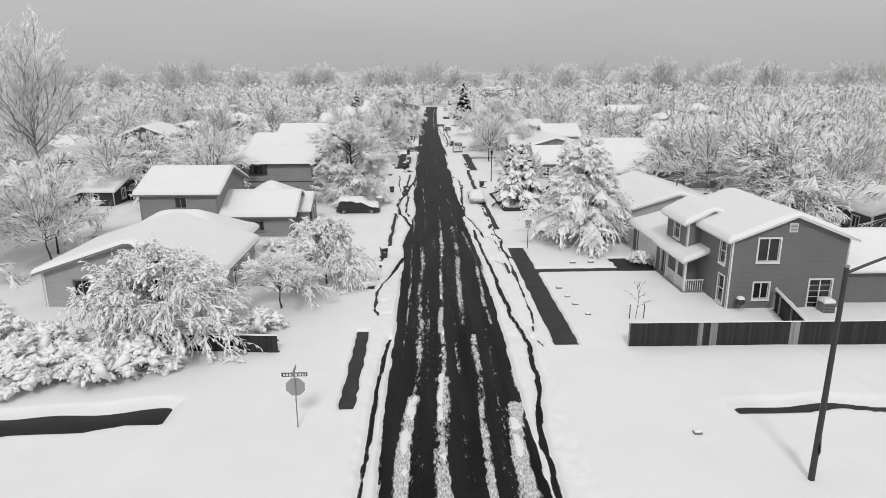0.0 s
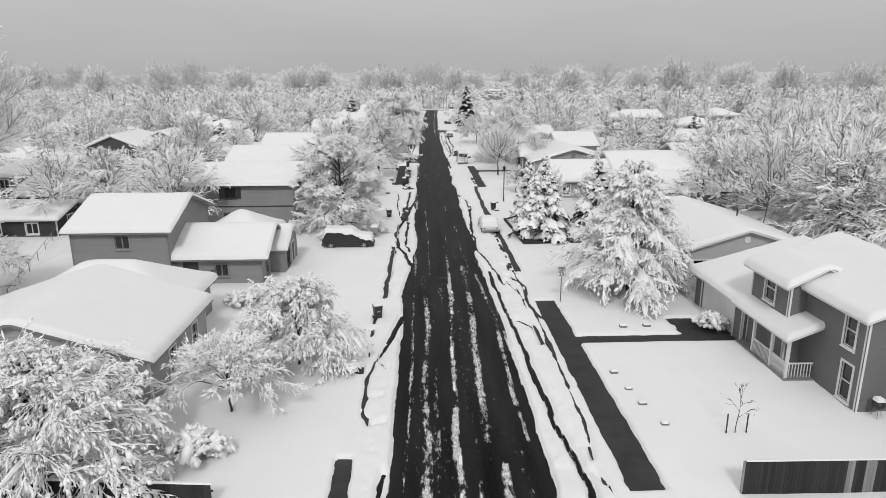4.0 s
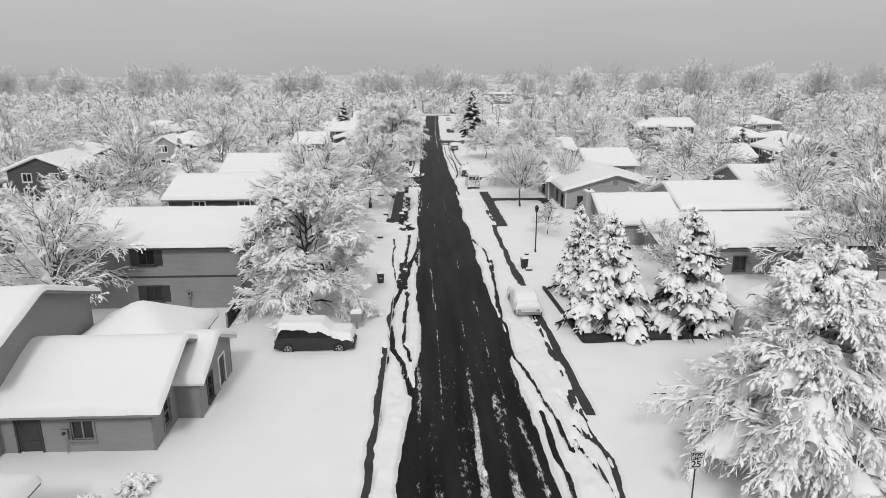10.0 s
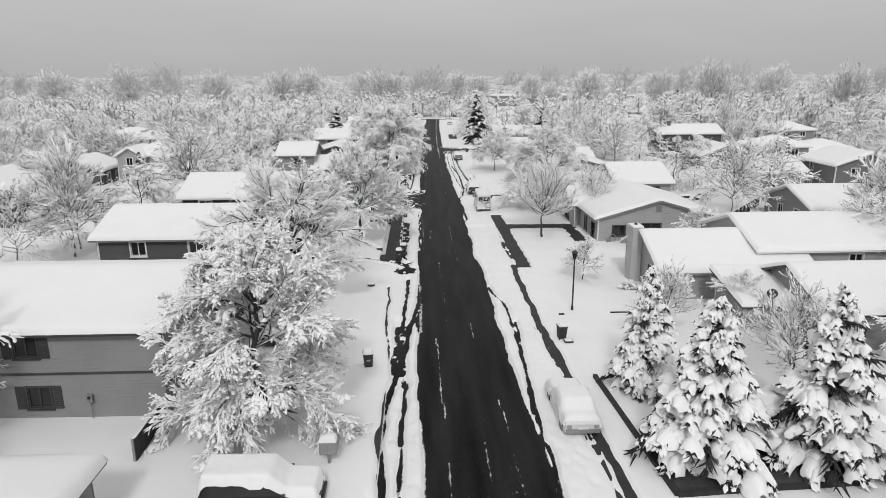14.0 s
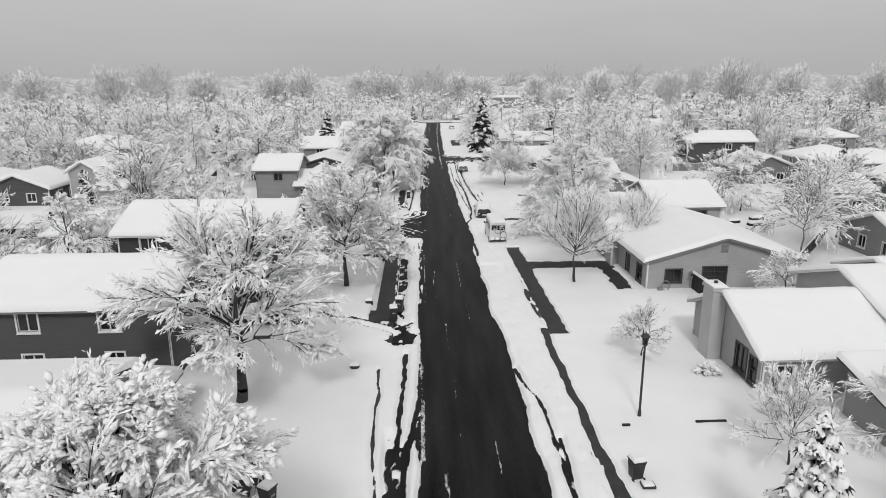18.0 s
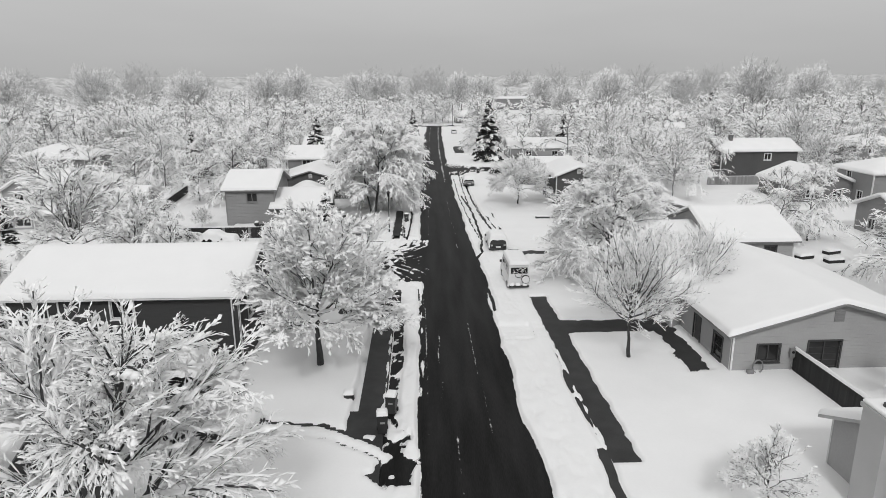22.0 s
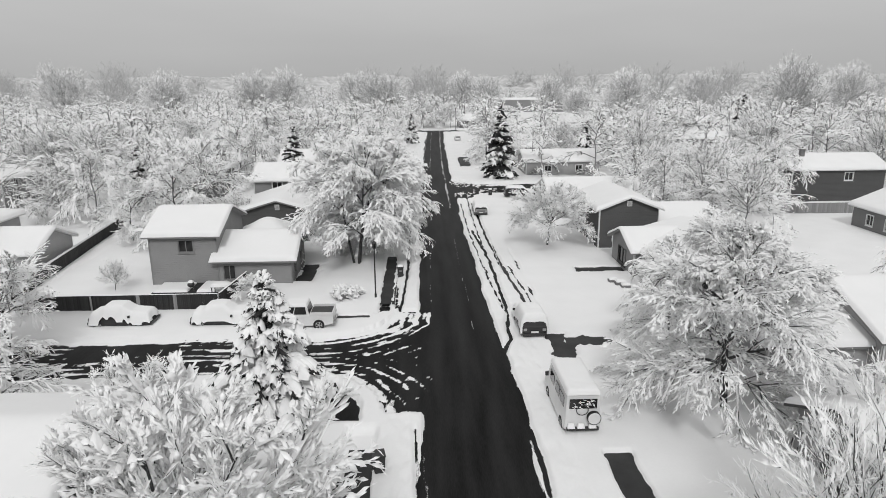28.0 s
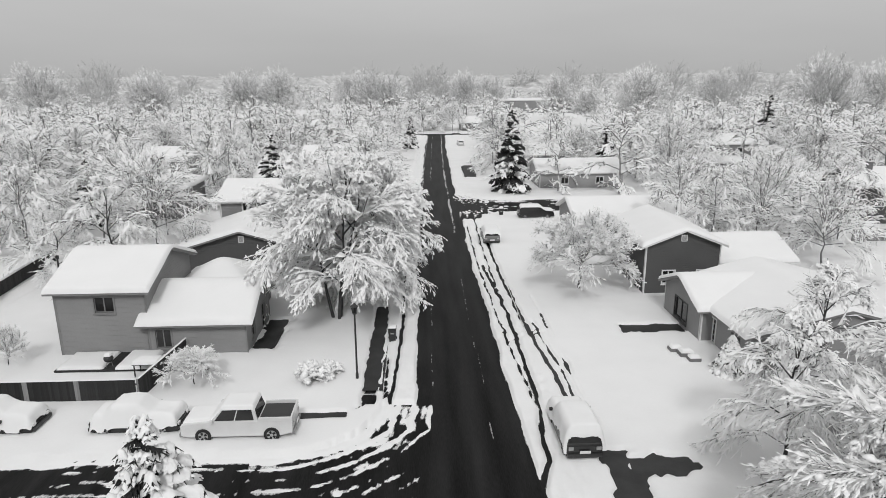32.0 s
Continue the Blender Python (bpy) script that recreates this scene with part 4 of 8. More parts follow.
h = house("dark two-storey house with white-framed windows and smooth roof")
wing(h, (-26.5, -15.4, 102.6, 112.0), 5.0, 1.6, "x", WALLS["dark"], (("S", 7.8, 4.15, 1.15, 1.1), ("S", 7.9, 1.6, 1.0, 1.2, "double"), ("S", 3.2, 4.15, 1.15, 1.1), ("S", 3.2, 1.6, 1.15, 1.1)), fascia=GREYTRIM, seed=27)
pipe(h, -20.0, 105.0, 5.6, 6.2, 0.09)

h = house("black-painted two-storey house with white window frames and downpipes")
wing(h, (-26.0, -11.9, 120.4, 130.2), 5.1, 1.7, "x", WALLS["black"], (("S", 7.0, 4.2, 1.3, 1.1), ("S", 7.0, 1.6, 1.3, 1.2), ("S", 2.5, 4.2, 1.3, 1.1), ("E", 2.5, 3.6, 1.0, 1.5, "single"), ("E", 6.0, 3.6, 1.0, 1.5, "single")), fascia=WHITE, seed=28)
part("downpipe", tube((-12.3, 120.3, 0), (-12.3, 120.3, 5.1), 0.05, 0.05, 8), WHITE, h)
part("downpipe", tube((-18.2, 120.3, 0), (-18.2, 120.3, 5.1), 0.05, 0.05, 8), WHITE, h)

h = house("pale grey split-level house with a fenced yard and deck")
wing(h, (-24.3, -18.4, 161.4, 170.2), 4.8, 1.6, "x", WALLS["light"], (("S", 3.2, 3.8, 1.25, 1.05, "double", False, GREYTRIM),), fascia=GREYTRIM, trim=GREYTRIM, seed=29)
wing(h, (-18.4, -11.9, 161.2, 168.0), 2.65, 1.6, "x", WALLS["light"], (("S", 1.0, 1.4, 1.0, 1.3, "double", False, GREYTRIM), ("E", 1.8, 1.4, 0.9, 1.3, "single", False, GREYTRIM), ("E", 4.8, 1.1, 0.95, 2.0, "single", False, GREYTRIM)), over=0.55, fascia=GREYTRIM, trim=GREYTRIM, seed=30)
wing(h, (-18.5, -12.8, 167.0, 172.5), 2.8, 1.6, "hip", WALLS["light"], (), fascia=GREYTRIM, seed=31)

h = house("dark low gabled house with a satellite dish on its roof")
wing(h, (-22.5, -11.0, 179.0, 190.5), 2.8, 1.7, "y", WALLS["dark"], (), fascia=GREYTRIM, seed=32)
vent(h, -16.7, 179.0, 3.8, 0.4, 0.5)
h = house("pale two-storey house with a long snow roof among trees")
wing(h, (-23.0, -11.5, 194.2, 203.5), 4.6, 1.6, "x", WALLS["light"], (("S", 3.2, 4.0, 1.3, 1.1), ("S", 8.0, 4.0, 1.3, 1.1)), fascia=WHITE, seed=33)
h = house("long two-level house under smooth snow among tall trees")
wing(h, (-24.0, -12.0, 216.0, 226.0), 4.0, 1.8, "x", WALLS["light"], (("S", 3, 3.2, 1.2, 1.0),), fascia=WHITE, seed=34)
wing(h, (-19.0, -9.0, 226.0, 236.0), 5.2, 1.8, "x", WALLS["mid"], (), fascia=WHITE, seed=35)
h = house("white two-storey house with a porch across its front")
wing(h, (-49.8, -41.2, 162.0, 171.5), 5.0, 1.6, "hip", WALLS["pale"], (("S", 2.0, 4.1, 1.1, 1.2), ("S", 6.2, 4.1, 1.2, 1.1), ("S", 2.0, 1.4, 1.8, 1.3)), fascia=WHITE, seed=36)
wing(h, (-50.5, -46.3, 160.6, 166.0), 5.0, 1.3, "y", WALLS["pale"], (("S", 2.0, 4.1, 1.0, 1.2), ("S", 2.0, 1.4, 1.8, 1.3)), fascia=WHITE, seed=37)
wing(h, (-46.2, -42.5, 158.8, 162.0), 2.6, 0.7, "slope_s", WALLS["pale"], (), fascia=WHITE, seed=38)
wing(h, (-41.2, -36.0, 164.0, 171.0), 2.7, 1.5, "x", WALLS["pale"], (), fascia=WHITE, seed=39)


def plain_house(label, b, eave, rise, ridge, wall, seed, fascia=WHITE):
    hh = house(label)
    lx, ly = b[1] - b[0], b[3] - b[2]
    op = [("S", lx * 0.3, min(eave - 1.0, 1.5 if eave < 4 else 4.0), 1.2, 1.1), ("S", lx * 0.72, min(eave - 1.0, 1.5 if eave < 4 else 4.0), 1.2, 1.1)]
    face = "E" if b[0] < 0 else "W"
    op += [(face, ly * 0.35, 1.5, 1.1, 1.2), (face, ly * 0.7, 1.5, 1.1, 1.2)]
    if eave > 4:
        op += [(face, ly * 0.35, 4.0, 1.0, 1.2), ("S", lx * 0.3, 1.5, 1.2, 1.2)]
    wing(hh, b, eave, rise, ridge, wall, op, fascia=fascia, seed=seed)
    return hh


FAR_HOUSES = [
    ("dark low house with a white fascia beside a street", (-62, -53, 159.5, 168), 2.8, 1.8, "y", "dark"),
    ("pale low house with a snow roof", (-76, -64, 166, 175), 2.8, 1.8, "hip", "mid"),
    ("dark gabled two-storey house", (-58, -49, 128, 137), 4.6, 1.8, "y", "dark"),
    ("low house in deep snow near a fence", (-38, -27.0, 131, 140), 2.7, 1.5, "x", "grey"),
    ("grey two-storey house beside tall bare trees", (-56, -47, 97, 106), 4.2, 1.6, "hip", "mid"),
    ("dark low garage-fronted house", (-49, -41, 92, 100), 2.6, 1.4, "x", "black"),
    ("low dark building by a chain fence", (-47, -38, 80, 88), 2.2, 1.0, "x", "black"),
    ("grey house with a hip roof", (-72, -60, 120, 130), 2.8, 2.0, "hip", "mid"),
    ("pale house with a gable roof", (-102, -90, 184, 194), 2.8, 1.8, "x", "light"),
    ("grey house far among trees", (-70, -58, 196, 206), 4.8, 1.8, "hip", "light"),
    ("pale house far among trees", (-92, -80, 215, 226), 2.9, 1.8, "x", "light"),
    ("grey house with steps and a dark porch", (-41, -31, 205, 214), 4.4, 1.6, "hip", "mid"),
    ("small pale shed in the yard", (-31.5, -28.5, 180, 183), 2.0, 0.7, "hip", "light"),
    ("dark gabled house behind fences", (53, 62.5, 172, 181), 2.9, 1.9, "y", "mid"),
    ("pale two-storey house behind fences", (62, 71, 168, 176), 4.9, 1.5, "hip", "light"),
    ("grey two-storey gabled house", (51, 58, 147, 155), 3.4, 1.6, "x", "light"),
    ("dark gabled two-storey house with white windows", (60, 70, 143, 152), 4.8, 1.7, "y", "grey"),
    ("pale house under a broad snow roof", (44, 55, 122, 132), 2.7, 1.8, "x", "light"),
    ("grey house behind tall bare trees", (56, 68, 100, 110), 4.6, 1.6, "x", "mid"),
    ("low pale house behind a spruce", (34, 46, 108, 117), 2.6, 1.5, "x", "light"),
    ("dark low house by a bare yard", (76, 88, 178, 188), 2.8, 1.8, "hip", "dark"),
    ("pale two-storey house far among trees", (84, 94, 204, 213), 5.0, 1.6, "hip", "light"),
    ("white low house behind a spruce", (20, 34, 226, 236), 2.8, 1.5, "x", "pale"),
    ("grey low house beside the street", (17.5, 30, 190, 199), 2.7, 1.6, "x", "light"),
    ("pale low house beside the street", (18, 30, 252, 262), 2.8, 1.6, "x", "light"),
    ("pale long school building far off", (40, 92, 455, 480), 6.5, 0.6, "x", "light"),
    ("grey house at the end of the street", (15, 29, 346, 356), 3.0, 1.8, "x", "mid"),
    ("pale house at the cross street", (-22, -10, 290, 300), 2.9, 1.7, "x", "light"),
    ("grey house with pale roof among trees", (-54, -42, 238, 248), 4.0, 1.8, "x", "light"),
    ("low grey house with a broad roof", (46, 58, 236, 246), 2.9, 1.7, "hip", "mid"),
    ("dark house in the far trees", (104, 116, 232, 242), 4.8, 1.6, "hip", "mid"),
    ("pale house in the far trees", (66, 78, 268, 278), 2.9, 1.7, "x", "light"),
    ("grey house at the ditch behind trees", (44, 54, 60, 68), 2.7, 1.5, "y", "dark"),
    ("far pale house on the wooded plain", (-80, -68, 270, 280), 2.9, 1.8, "x", "light"),
    ("far grey house on the wooded plain", (-38, -26, 318, 328), 4.2, 1.6, "hip", "light"),
    ("far pale gabled house on the plain", (120, 132, 300, 310), 3.6, 1.8, "x", "light"),
    ("far low house on the plain", (92, 106, 330, 340), 2.9, 1.8, "x", "mid"),
    ("far white house on the plain", (-130, -118, 260, 270), 2.9, 1.8, "x", "light"),
]
for k, (lab, b, ev, ri, rd, wl_) in enumerate(FAR_HOUSES):
    plain_house(lab, b, ev, ri, rd, WALLS[wl_], 50 + k)
# ---- trees ----
def frames_of(d):
    """Two unit vectors square to each direction d."""
    ref = np.where(np.abs(d[:, 2:3]) < 0.9, np.array([[0, 0, 1.0]]), np.array([[1.0, 0, 0]]))
    a = np.cross(d, ref)
    a /= np.linalg.norm(a, axis=1, keepdims=True)
    return a, np.cross(a, d)


def tubes(P0, P1, R0, R1, sides):
    """Open tapered tubes as one set of vertices and quads."""
    d = P1 - P0
    d = d / np.maximum(np.linalg.norm(d, axis=1, keepdims=True), 1e-6)
    a, b = frames_of(d)
    ang = np.arange(sides) * 2 * np.pi / sides
    ring = np.cos(ang)[None, :, None] * a[:, None] + np.sin(ang)[None, :, None] * b[:, None]
    v = np.concatenate([P0[:, None] + ring * R0[:, None, None], P1[:, None] + ring * R1[:, None, None]], 1)
    base = (np.arange(len(P0)) * 2 * sides)[:, None, None]
    k = np.arange(sides)
    f = np.stack([k, (k + 1) % sides, sides + (k + 1) % sides, sides + k], -1)[None] + base
    return v.reshape(-1, 3), f.reshape(-1, 4)


def ridges(P0, P1, W0, W1, H):
    """Snow lying along twigs: a low ridge on top of each."""
    d = P1 - P0
    flat = np.stack([-d[:, 1], d[:, 0], np.zeros(len(d))], -1)
    flat /= np.maximum(np.linalg.norm(flat, axis=1, keepdims=True), 1e-6)
    up = np.array([[0, 0, 1.0]])
    v = np.stack([P0 + flat * W0[:, None] - up * 0.01, P0 + up * (H * W0)[:, None], P0 - flat * W0[:, None] - up * 0.01,
                  P1 + flat * W1[:, None] - up * 0.01, P1 + up * (H * W1)[:, None], P1 - flat * W1[:, None] - up * 0.01], 1)
    base = (np.arange(len(P0)) * 6)[:, None, None]
    f = np.array([[0, 3, 4, 1], [1, 4, 5, 2]])[None] + base
    return v.reshape(-1, 3), f.reshape(-1, 4)


def spikes(P0, P1, W, H):
    """Snow on fine twigs: a low ridge that runs out to a point."""
    d = P1 - P0
    flat = np.stack([-d[:, 1], d[:, 0], np.zeros(len(d))], -1)
    flat /= np.maximum(np.linalg.norm(flat, axis=1, keepdims=True), 1e-6)
    v = np.stack([P0 + flat * W[:, None], P0 + np.array([[0, 0, 1.0]]) * (H * W)[:, None], P0 - flat * W[:, None], P1], 1)
    f = np.array([[0, 3, 1], [1, 3, 2]])[None] + (np.arange(len(P0)) * 4)[:, None, None]
    return v.reshape(-1, 3), f.reshape(-1, 3)


def clumps(C, A, size, rng, m=5):
    """Lumps of snow: a squashed, uneven bud round each centre C, drawn out along A."""
    n = len(C)
    A = A / np.maximum(np.linalg.norm(A, axis=1, keepdims=True), 1e-6)
    s = np.stack([-A[:, 1], A[:, 0], np.zeros(n)], -1)
    s /= np.maximum(np.linalg.norm(s, axis=1, keepdims=True), 1e-6)
    t = np.cross(s, A)
    t = np.where(t[:, 2:3] < 0, -t, t)
    ang = np.arange(m) * 2 * np.pi / m
    j = rng.uniform(0.65, 1.35, (n, m, 1))
    ring = (np.cos(ang)[None, :, None] * A[:, None] * size[:, 0, None, None] + np.sin(ang)[None, :, None] * s[:, None] * size[:, 1, None, None]) * j
    top_v = (C + t * size[:, 2:3])[:, None]
    bot = (C - t * size[:, 2:3] * 0.5)[:, None]
    v = np.concatenate([C[:, None] + ring, top_v, bot], 1)
    base = (np.arange(n) * (m + 2))[:, None, None]
    k = np.arange(m)
    f = np.concatenate([np.stack([k, (k + 1) % m, k * 0 + m], -1), np.stack([(k + 1) % m, k, k * 0 + m + 1], -1)])[None] + base
    return v.reshape(-1, 3), f.reshape(-1, 3)


def merged(name, sets, mat, parent, smooth=True, label="", kind=""):
    verts, faces, off = [], [], 0
    for v, f in sets:
        verts.append(v)
        faces += (f + off).tolist()
        off += len(v)
    ob = mesh_object(name, np.concatenate(verts), faces, mat, smooth)
    ob.parent = parent
    return tagged(ob, label, kind=kind)


def pods(P0, P1, W, H):
    """Soft snow on a sprig: narrow at its foot, full in the middle, pointed at the tip."""
    d = P1 - P0
    flat = np.stack([-d[:, 1], d[:, 0], np.zeros(len(d))], -1)
    flat /= np.maximum(np.linalg.norm(flat, axis=1, keepdims=True), 1e-6)
    mid_p, up = P0 + d * 0.6, np.array([[0, 0, 1.0]])
    v = np.stack([P0, mid_p - flat * W[:, None] - up * 0.3 * W[:, None], P1, mid_p + flat * W[:, None] - up * 0.3 * W[:, None], mid_p + up * (H * W)[:, None]], 1)
    f = np.array([[0, 1, 4], [1, 2, 4], [2, 3, 4], [3, 0, 4]])[None] + (np.arange(len(P0)) * 5)[:, None, None]
    return v.reshape(-1, 3), f.reshape(-1, 3)


def drape(C, half, thick, rng, rag=0.25):
    """Pads of snow that lie along boughs and hang over their sides: one for each curve in C."""
    n, m, _ = C.shape
    s = np.linspace(0, 1, m)
    prof = np.sin(np.pi * (0.07 + 0.86 * s)) ** 0.6
    d = C[:, -1] - C[:, 0]
    flat = np.stack([-d[:, 1], d[:, 0], np.zeros(n)], -1)
    flat /= np.maximum(np.linalg.norm(flat, axis=1, keepdims=True), 1e-6)
    across = np.array([-1.0, -0.62, 0.0, 0.62, 1.0])
    width = half[:, None] * prof[None] * np.clip(1 + rag * rng.normal(0, 1, (n, m)), 0.35, 1.7)
    off = across[None, None] * width[:, :, None] * (1 + 0.4 * rag * rng.normal(0, 1, (n, m, 5)))
    lift = np.array([-0.5, 0.6, 1.0, 0.6, -0.5])
    z = thick[:, None, None] * prof[None, :, None] * (lift[None, None] + 0.45 * rag * rng.normal(0, 1, (n, m, 5))) - 0.45 * (across ** 4)[None, None] * width[:, :, None]
    v = C[:, :, None] + flat[:, None, None] * off[..., None]
    v[..., 2] += z
    k, j = np.meshgrid(np.arange(m - 1), np.arange(4), indexing="ij")
    a = (k * 5 + j).reshape(-1)
    f = np.stack([a, a + 5, a + 6, a + 1], -1)[None] + (np.arange(n) * m * 5)[:, None, None]
    return v.reshape(-1, 3), f.reshape(-1, 4)


def lengths(C):
    return np.linalg.norm(np.diff(C, axis=1), axis=2).sum(1)


def sprout(rng, C, K, count, lo, hi, angle, length, m, pull, spread=0.8, rise=0.0, wob=0.07, taper=0.55):
    """Side shoots along the curves C: they leave by turns to both sides, lean forward and bow down under their load."""
    n, parts = len(C), C.shape[1] - 1
    idx = np.repeat(np.arange(n), count)
    j = np.tile(np.arange(count), n)
    w = lo + (hi - lo) * (j + rng.uniform(0, 1, len(j))) / count
    s = np.clip(w * parts, 0, parts - 1e-4)
    i = s.astype(int)
    A, B = C[idx, i], C[idx, i + 1]
    p = A + (B - A) * (s - i)[:, None]
    t = (B - A) / np.maximum(np.linalg.norm(B - A, axis=1, keepdims=True), 1e-6)
    a, b = frames_of(t)
    phi = np.pi * (j % 2) + rng.normal(0, spread, len(j))
    ang = angle + rng.normal(0, 0.15, len(j))
    d = t * np.cos(ang)[:, None] + (a * np.cos(phi)[:, None] + b * np.sin(phi)[:, None]) * np.sin(ang)[:, None] + [0, 0, rise]
    ln = lengths(C)[idx] * length * (1 - taper * w) * rng.uniform(0.7, 1.3, len(j))
    bend = rng.normal(0, wob, (len(j), 3))
    pts = [p]
    for k in range(m):
        d = d + bend + np.array([0, 0, -pull * (k + 0.6) / m]) * 1.6 / m
        d = d / np.linalg.norm(d, axis=1, keepdims=True)
        p = p + d * (ln / m)[:, None]
        p[:, 2] = np.maximum(p[:, 2], 0.38)
        pts.append(p)
    return np.stack(pts, 1), K[idx]


def pieces(C, r, end=0.35):
    """The straight lengths of curves with their radii."""
    m = C.shape[1] - 1
    g = 1 - (1 - end) * np.arange(m + 1) / m
    R = np.broadcast_to(np.asarray(r, float).reshape(-1, 1), (len(C), 1)) * g[None]
    return C[:, :-1].reshape(-1, 3), C[:, 1:].reshape(-1, 3), R[:, :-1].reshape(-1), R[:, 1:].reshape(-1)


def frame_of_tree(rng, height, radius, base, style, limbs, droop, n=5, stems=1, lean=0.2, flat=0.3, slim=0.75):
    """Trunk pieces and limb curves. style: round (a leader with limbs all the way up), cone, or vase (limbs that fork from a short trunk)."""
    trunk_seg, curves, rad = [], [], []
    for st in range(stems):
        a0 = 2.4 * st + 0.5
        off = np.array([0.22 * np.cos(a0), 0.22 * np.sin(a0), 0]) * (stems > 1)
        tilt = np.array([np.cos(a0), np.sin(a0), 0]) * lean * (stems > 1)
        top_z = height * {"round": 0.86, "cone": 0.97, "vase": 0.42}[style]
        trunk = [off + np.array([0, 0, -0.3])]
        for k in range(1, 6):
            z = top_z * k / 5
            trunk.append(off + tilt * z + np.array([rng.normal(0, 0.012 * height), rng.normal(0, 0.012 * height), z]))
        r0 = 0.021 * height / stems ** 0.4 * slim
        for k in range(5):
            trunk_seg.append((trunk[k], trunk[k + 1], r0 * (1 - 0.17 * k), r0 * (1 - 0.17 * (k + 1))))
        for k in range(limbs):
            f = (k + 0.5) / limbs
            az = 2.39996 * k + rng.uniform(-0.35, 0.35) + st
            if style == "round":
                za, el = base + (top_z - base) * f ** 0.9, flat + (1.25 - flat) * f ** 1.4
            elif style == "cone":
                za, el = base + (height * 0.9 - base) * f ** 0.85, 0.12 + 0.5 * f ** 2
            else:
                za, el = base + (top_z - base) * (0.45 + 0.55 * f), flat + (1.35 - flat) * f
            el = el + rng.normal(0, 0.08)
            reach = 1.0 / math.sqrt((math.cos(el) / radius) ** 2 + (math.sin(el) / (height - za + 0.01)) ** 2) * rng.uniform(0.78, 1.0) * (0.84 if style != "cone" else 1)
            if style == "cone":
                reach = (radius * (1 - za / height) ** 0.75 + 0.3) * rng.uniform(0.75, 1.1)
            w = min(max(za / top_z * 5, 0), 4.999)
            p = trunk[int(w)] + (trunk[int(w) + 1] - trunk[int(w)]) * (w - int(w))
            tip = p + reach * np.array([math.cos(az) * math.cos(el), math.sin(az) * math.cos(el), math.sin(el)])
            ctrl = (p + tip) / 2 + np.array([0, 0, 0.16 * reach * (-0.5 if style == "vase" and droop < 0.2 else 1) * (1 + droop)])
            tip[2] = max(tip[2] - droop * 0.3 * reach, 0.6)
            q = np.linspace(0, 1, n + 1)[:, None]
            c = p * (1 - q) ** 2 + ctrl * 2 * q * (1 - q) + tip * q * q + rng.normal(0, 0.014 * reach, (n + 1, 3)) * (q > 0)
            curves.append(c)
            rad.append(0.0085 * height * slim * (0.6 + 0.4 * min(1.5, reach / radius)))
    return trunk_seg, np.array(curves), np.array(rad)


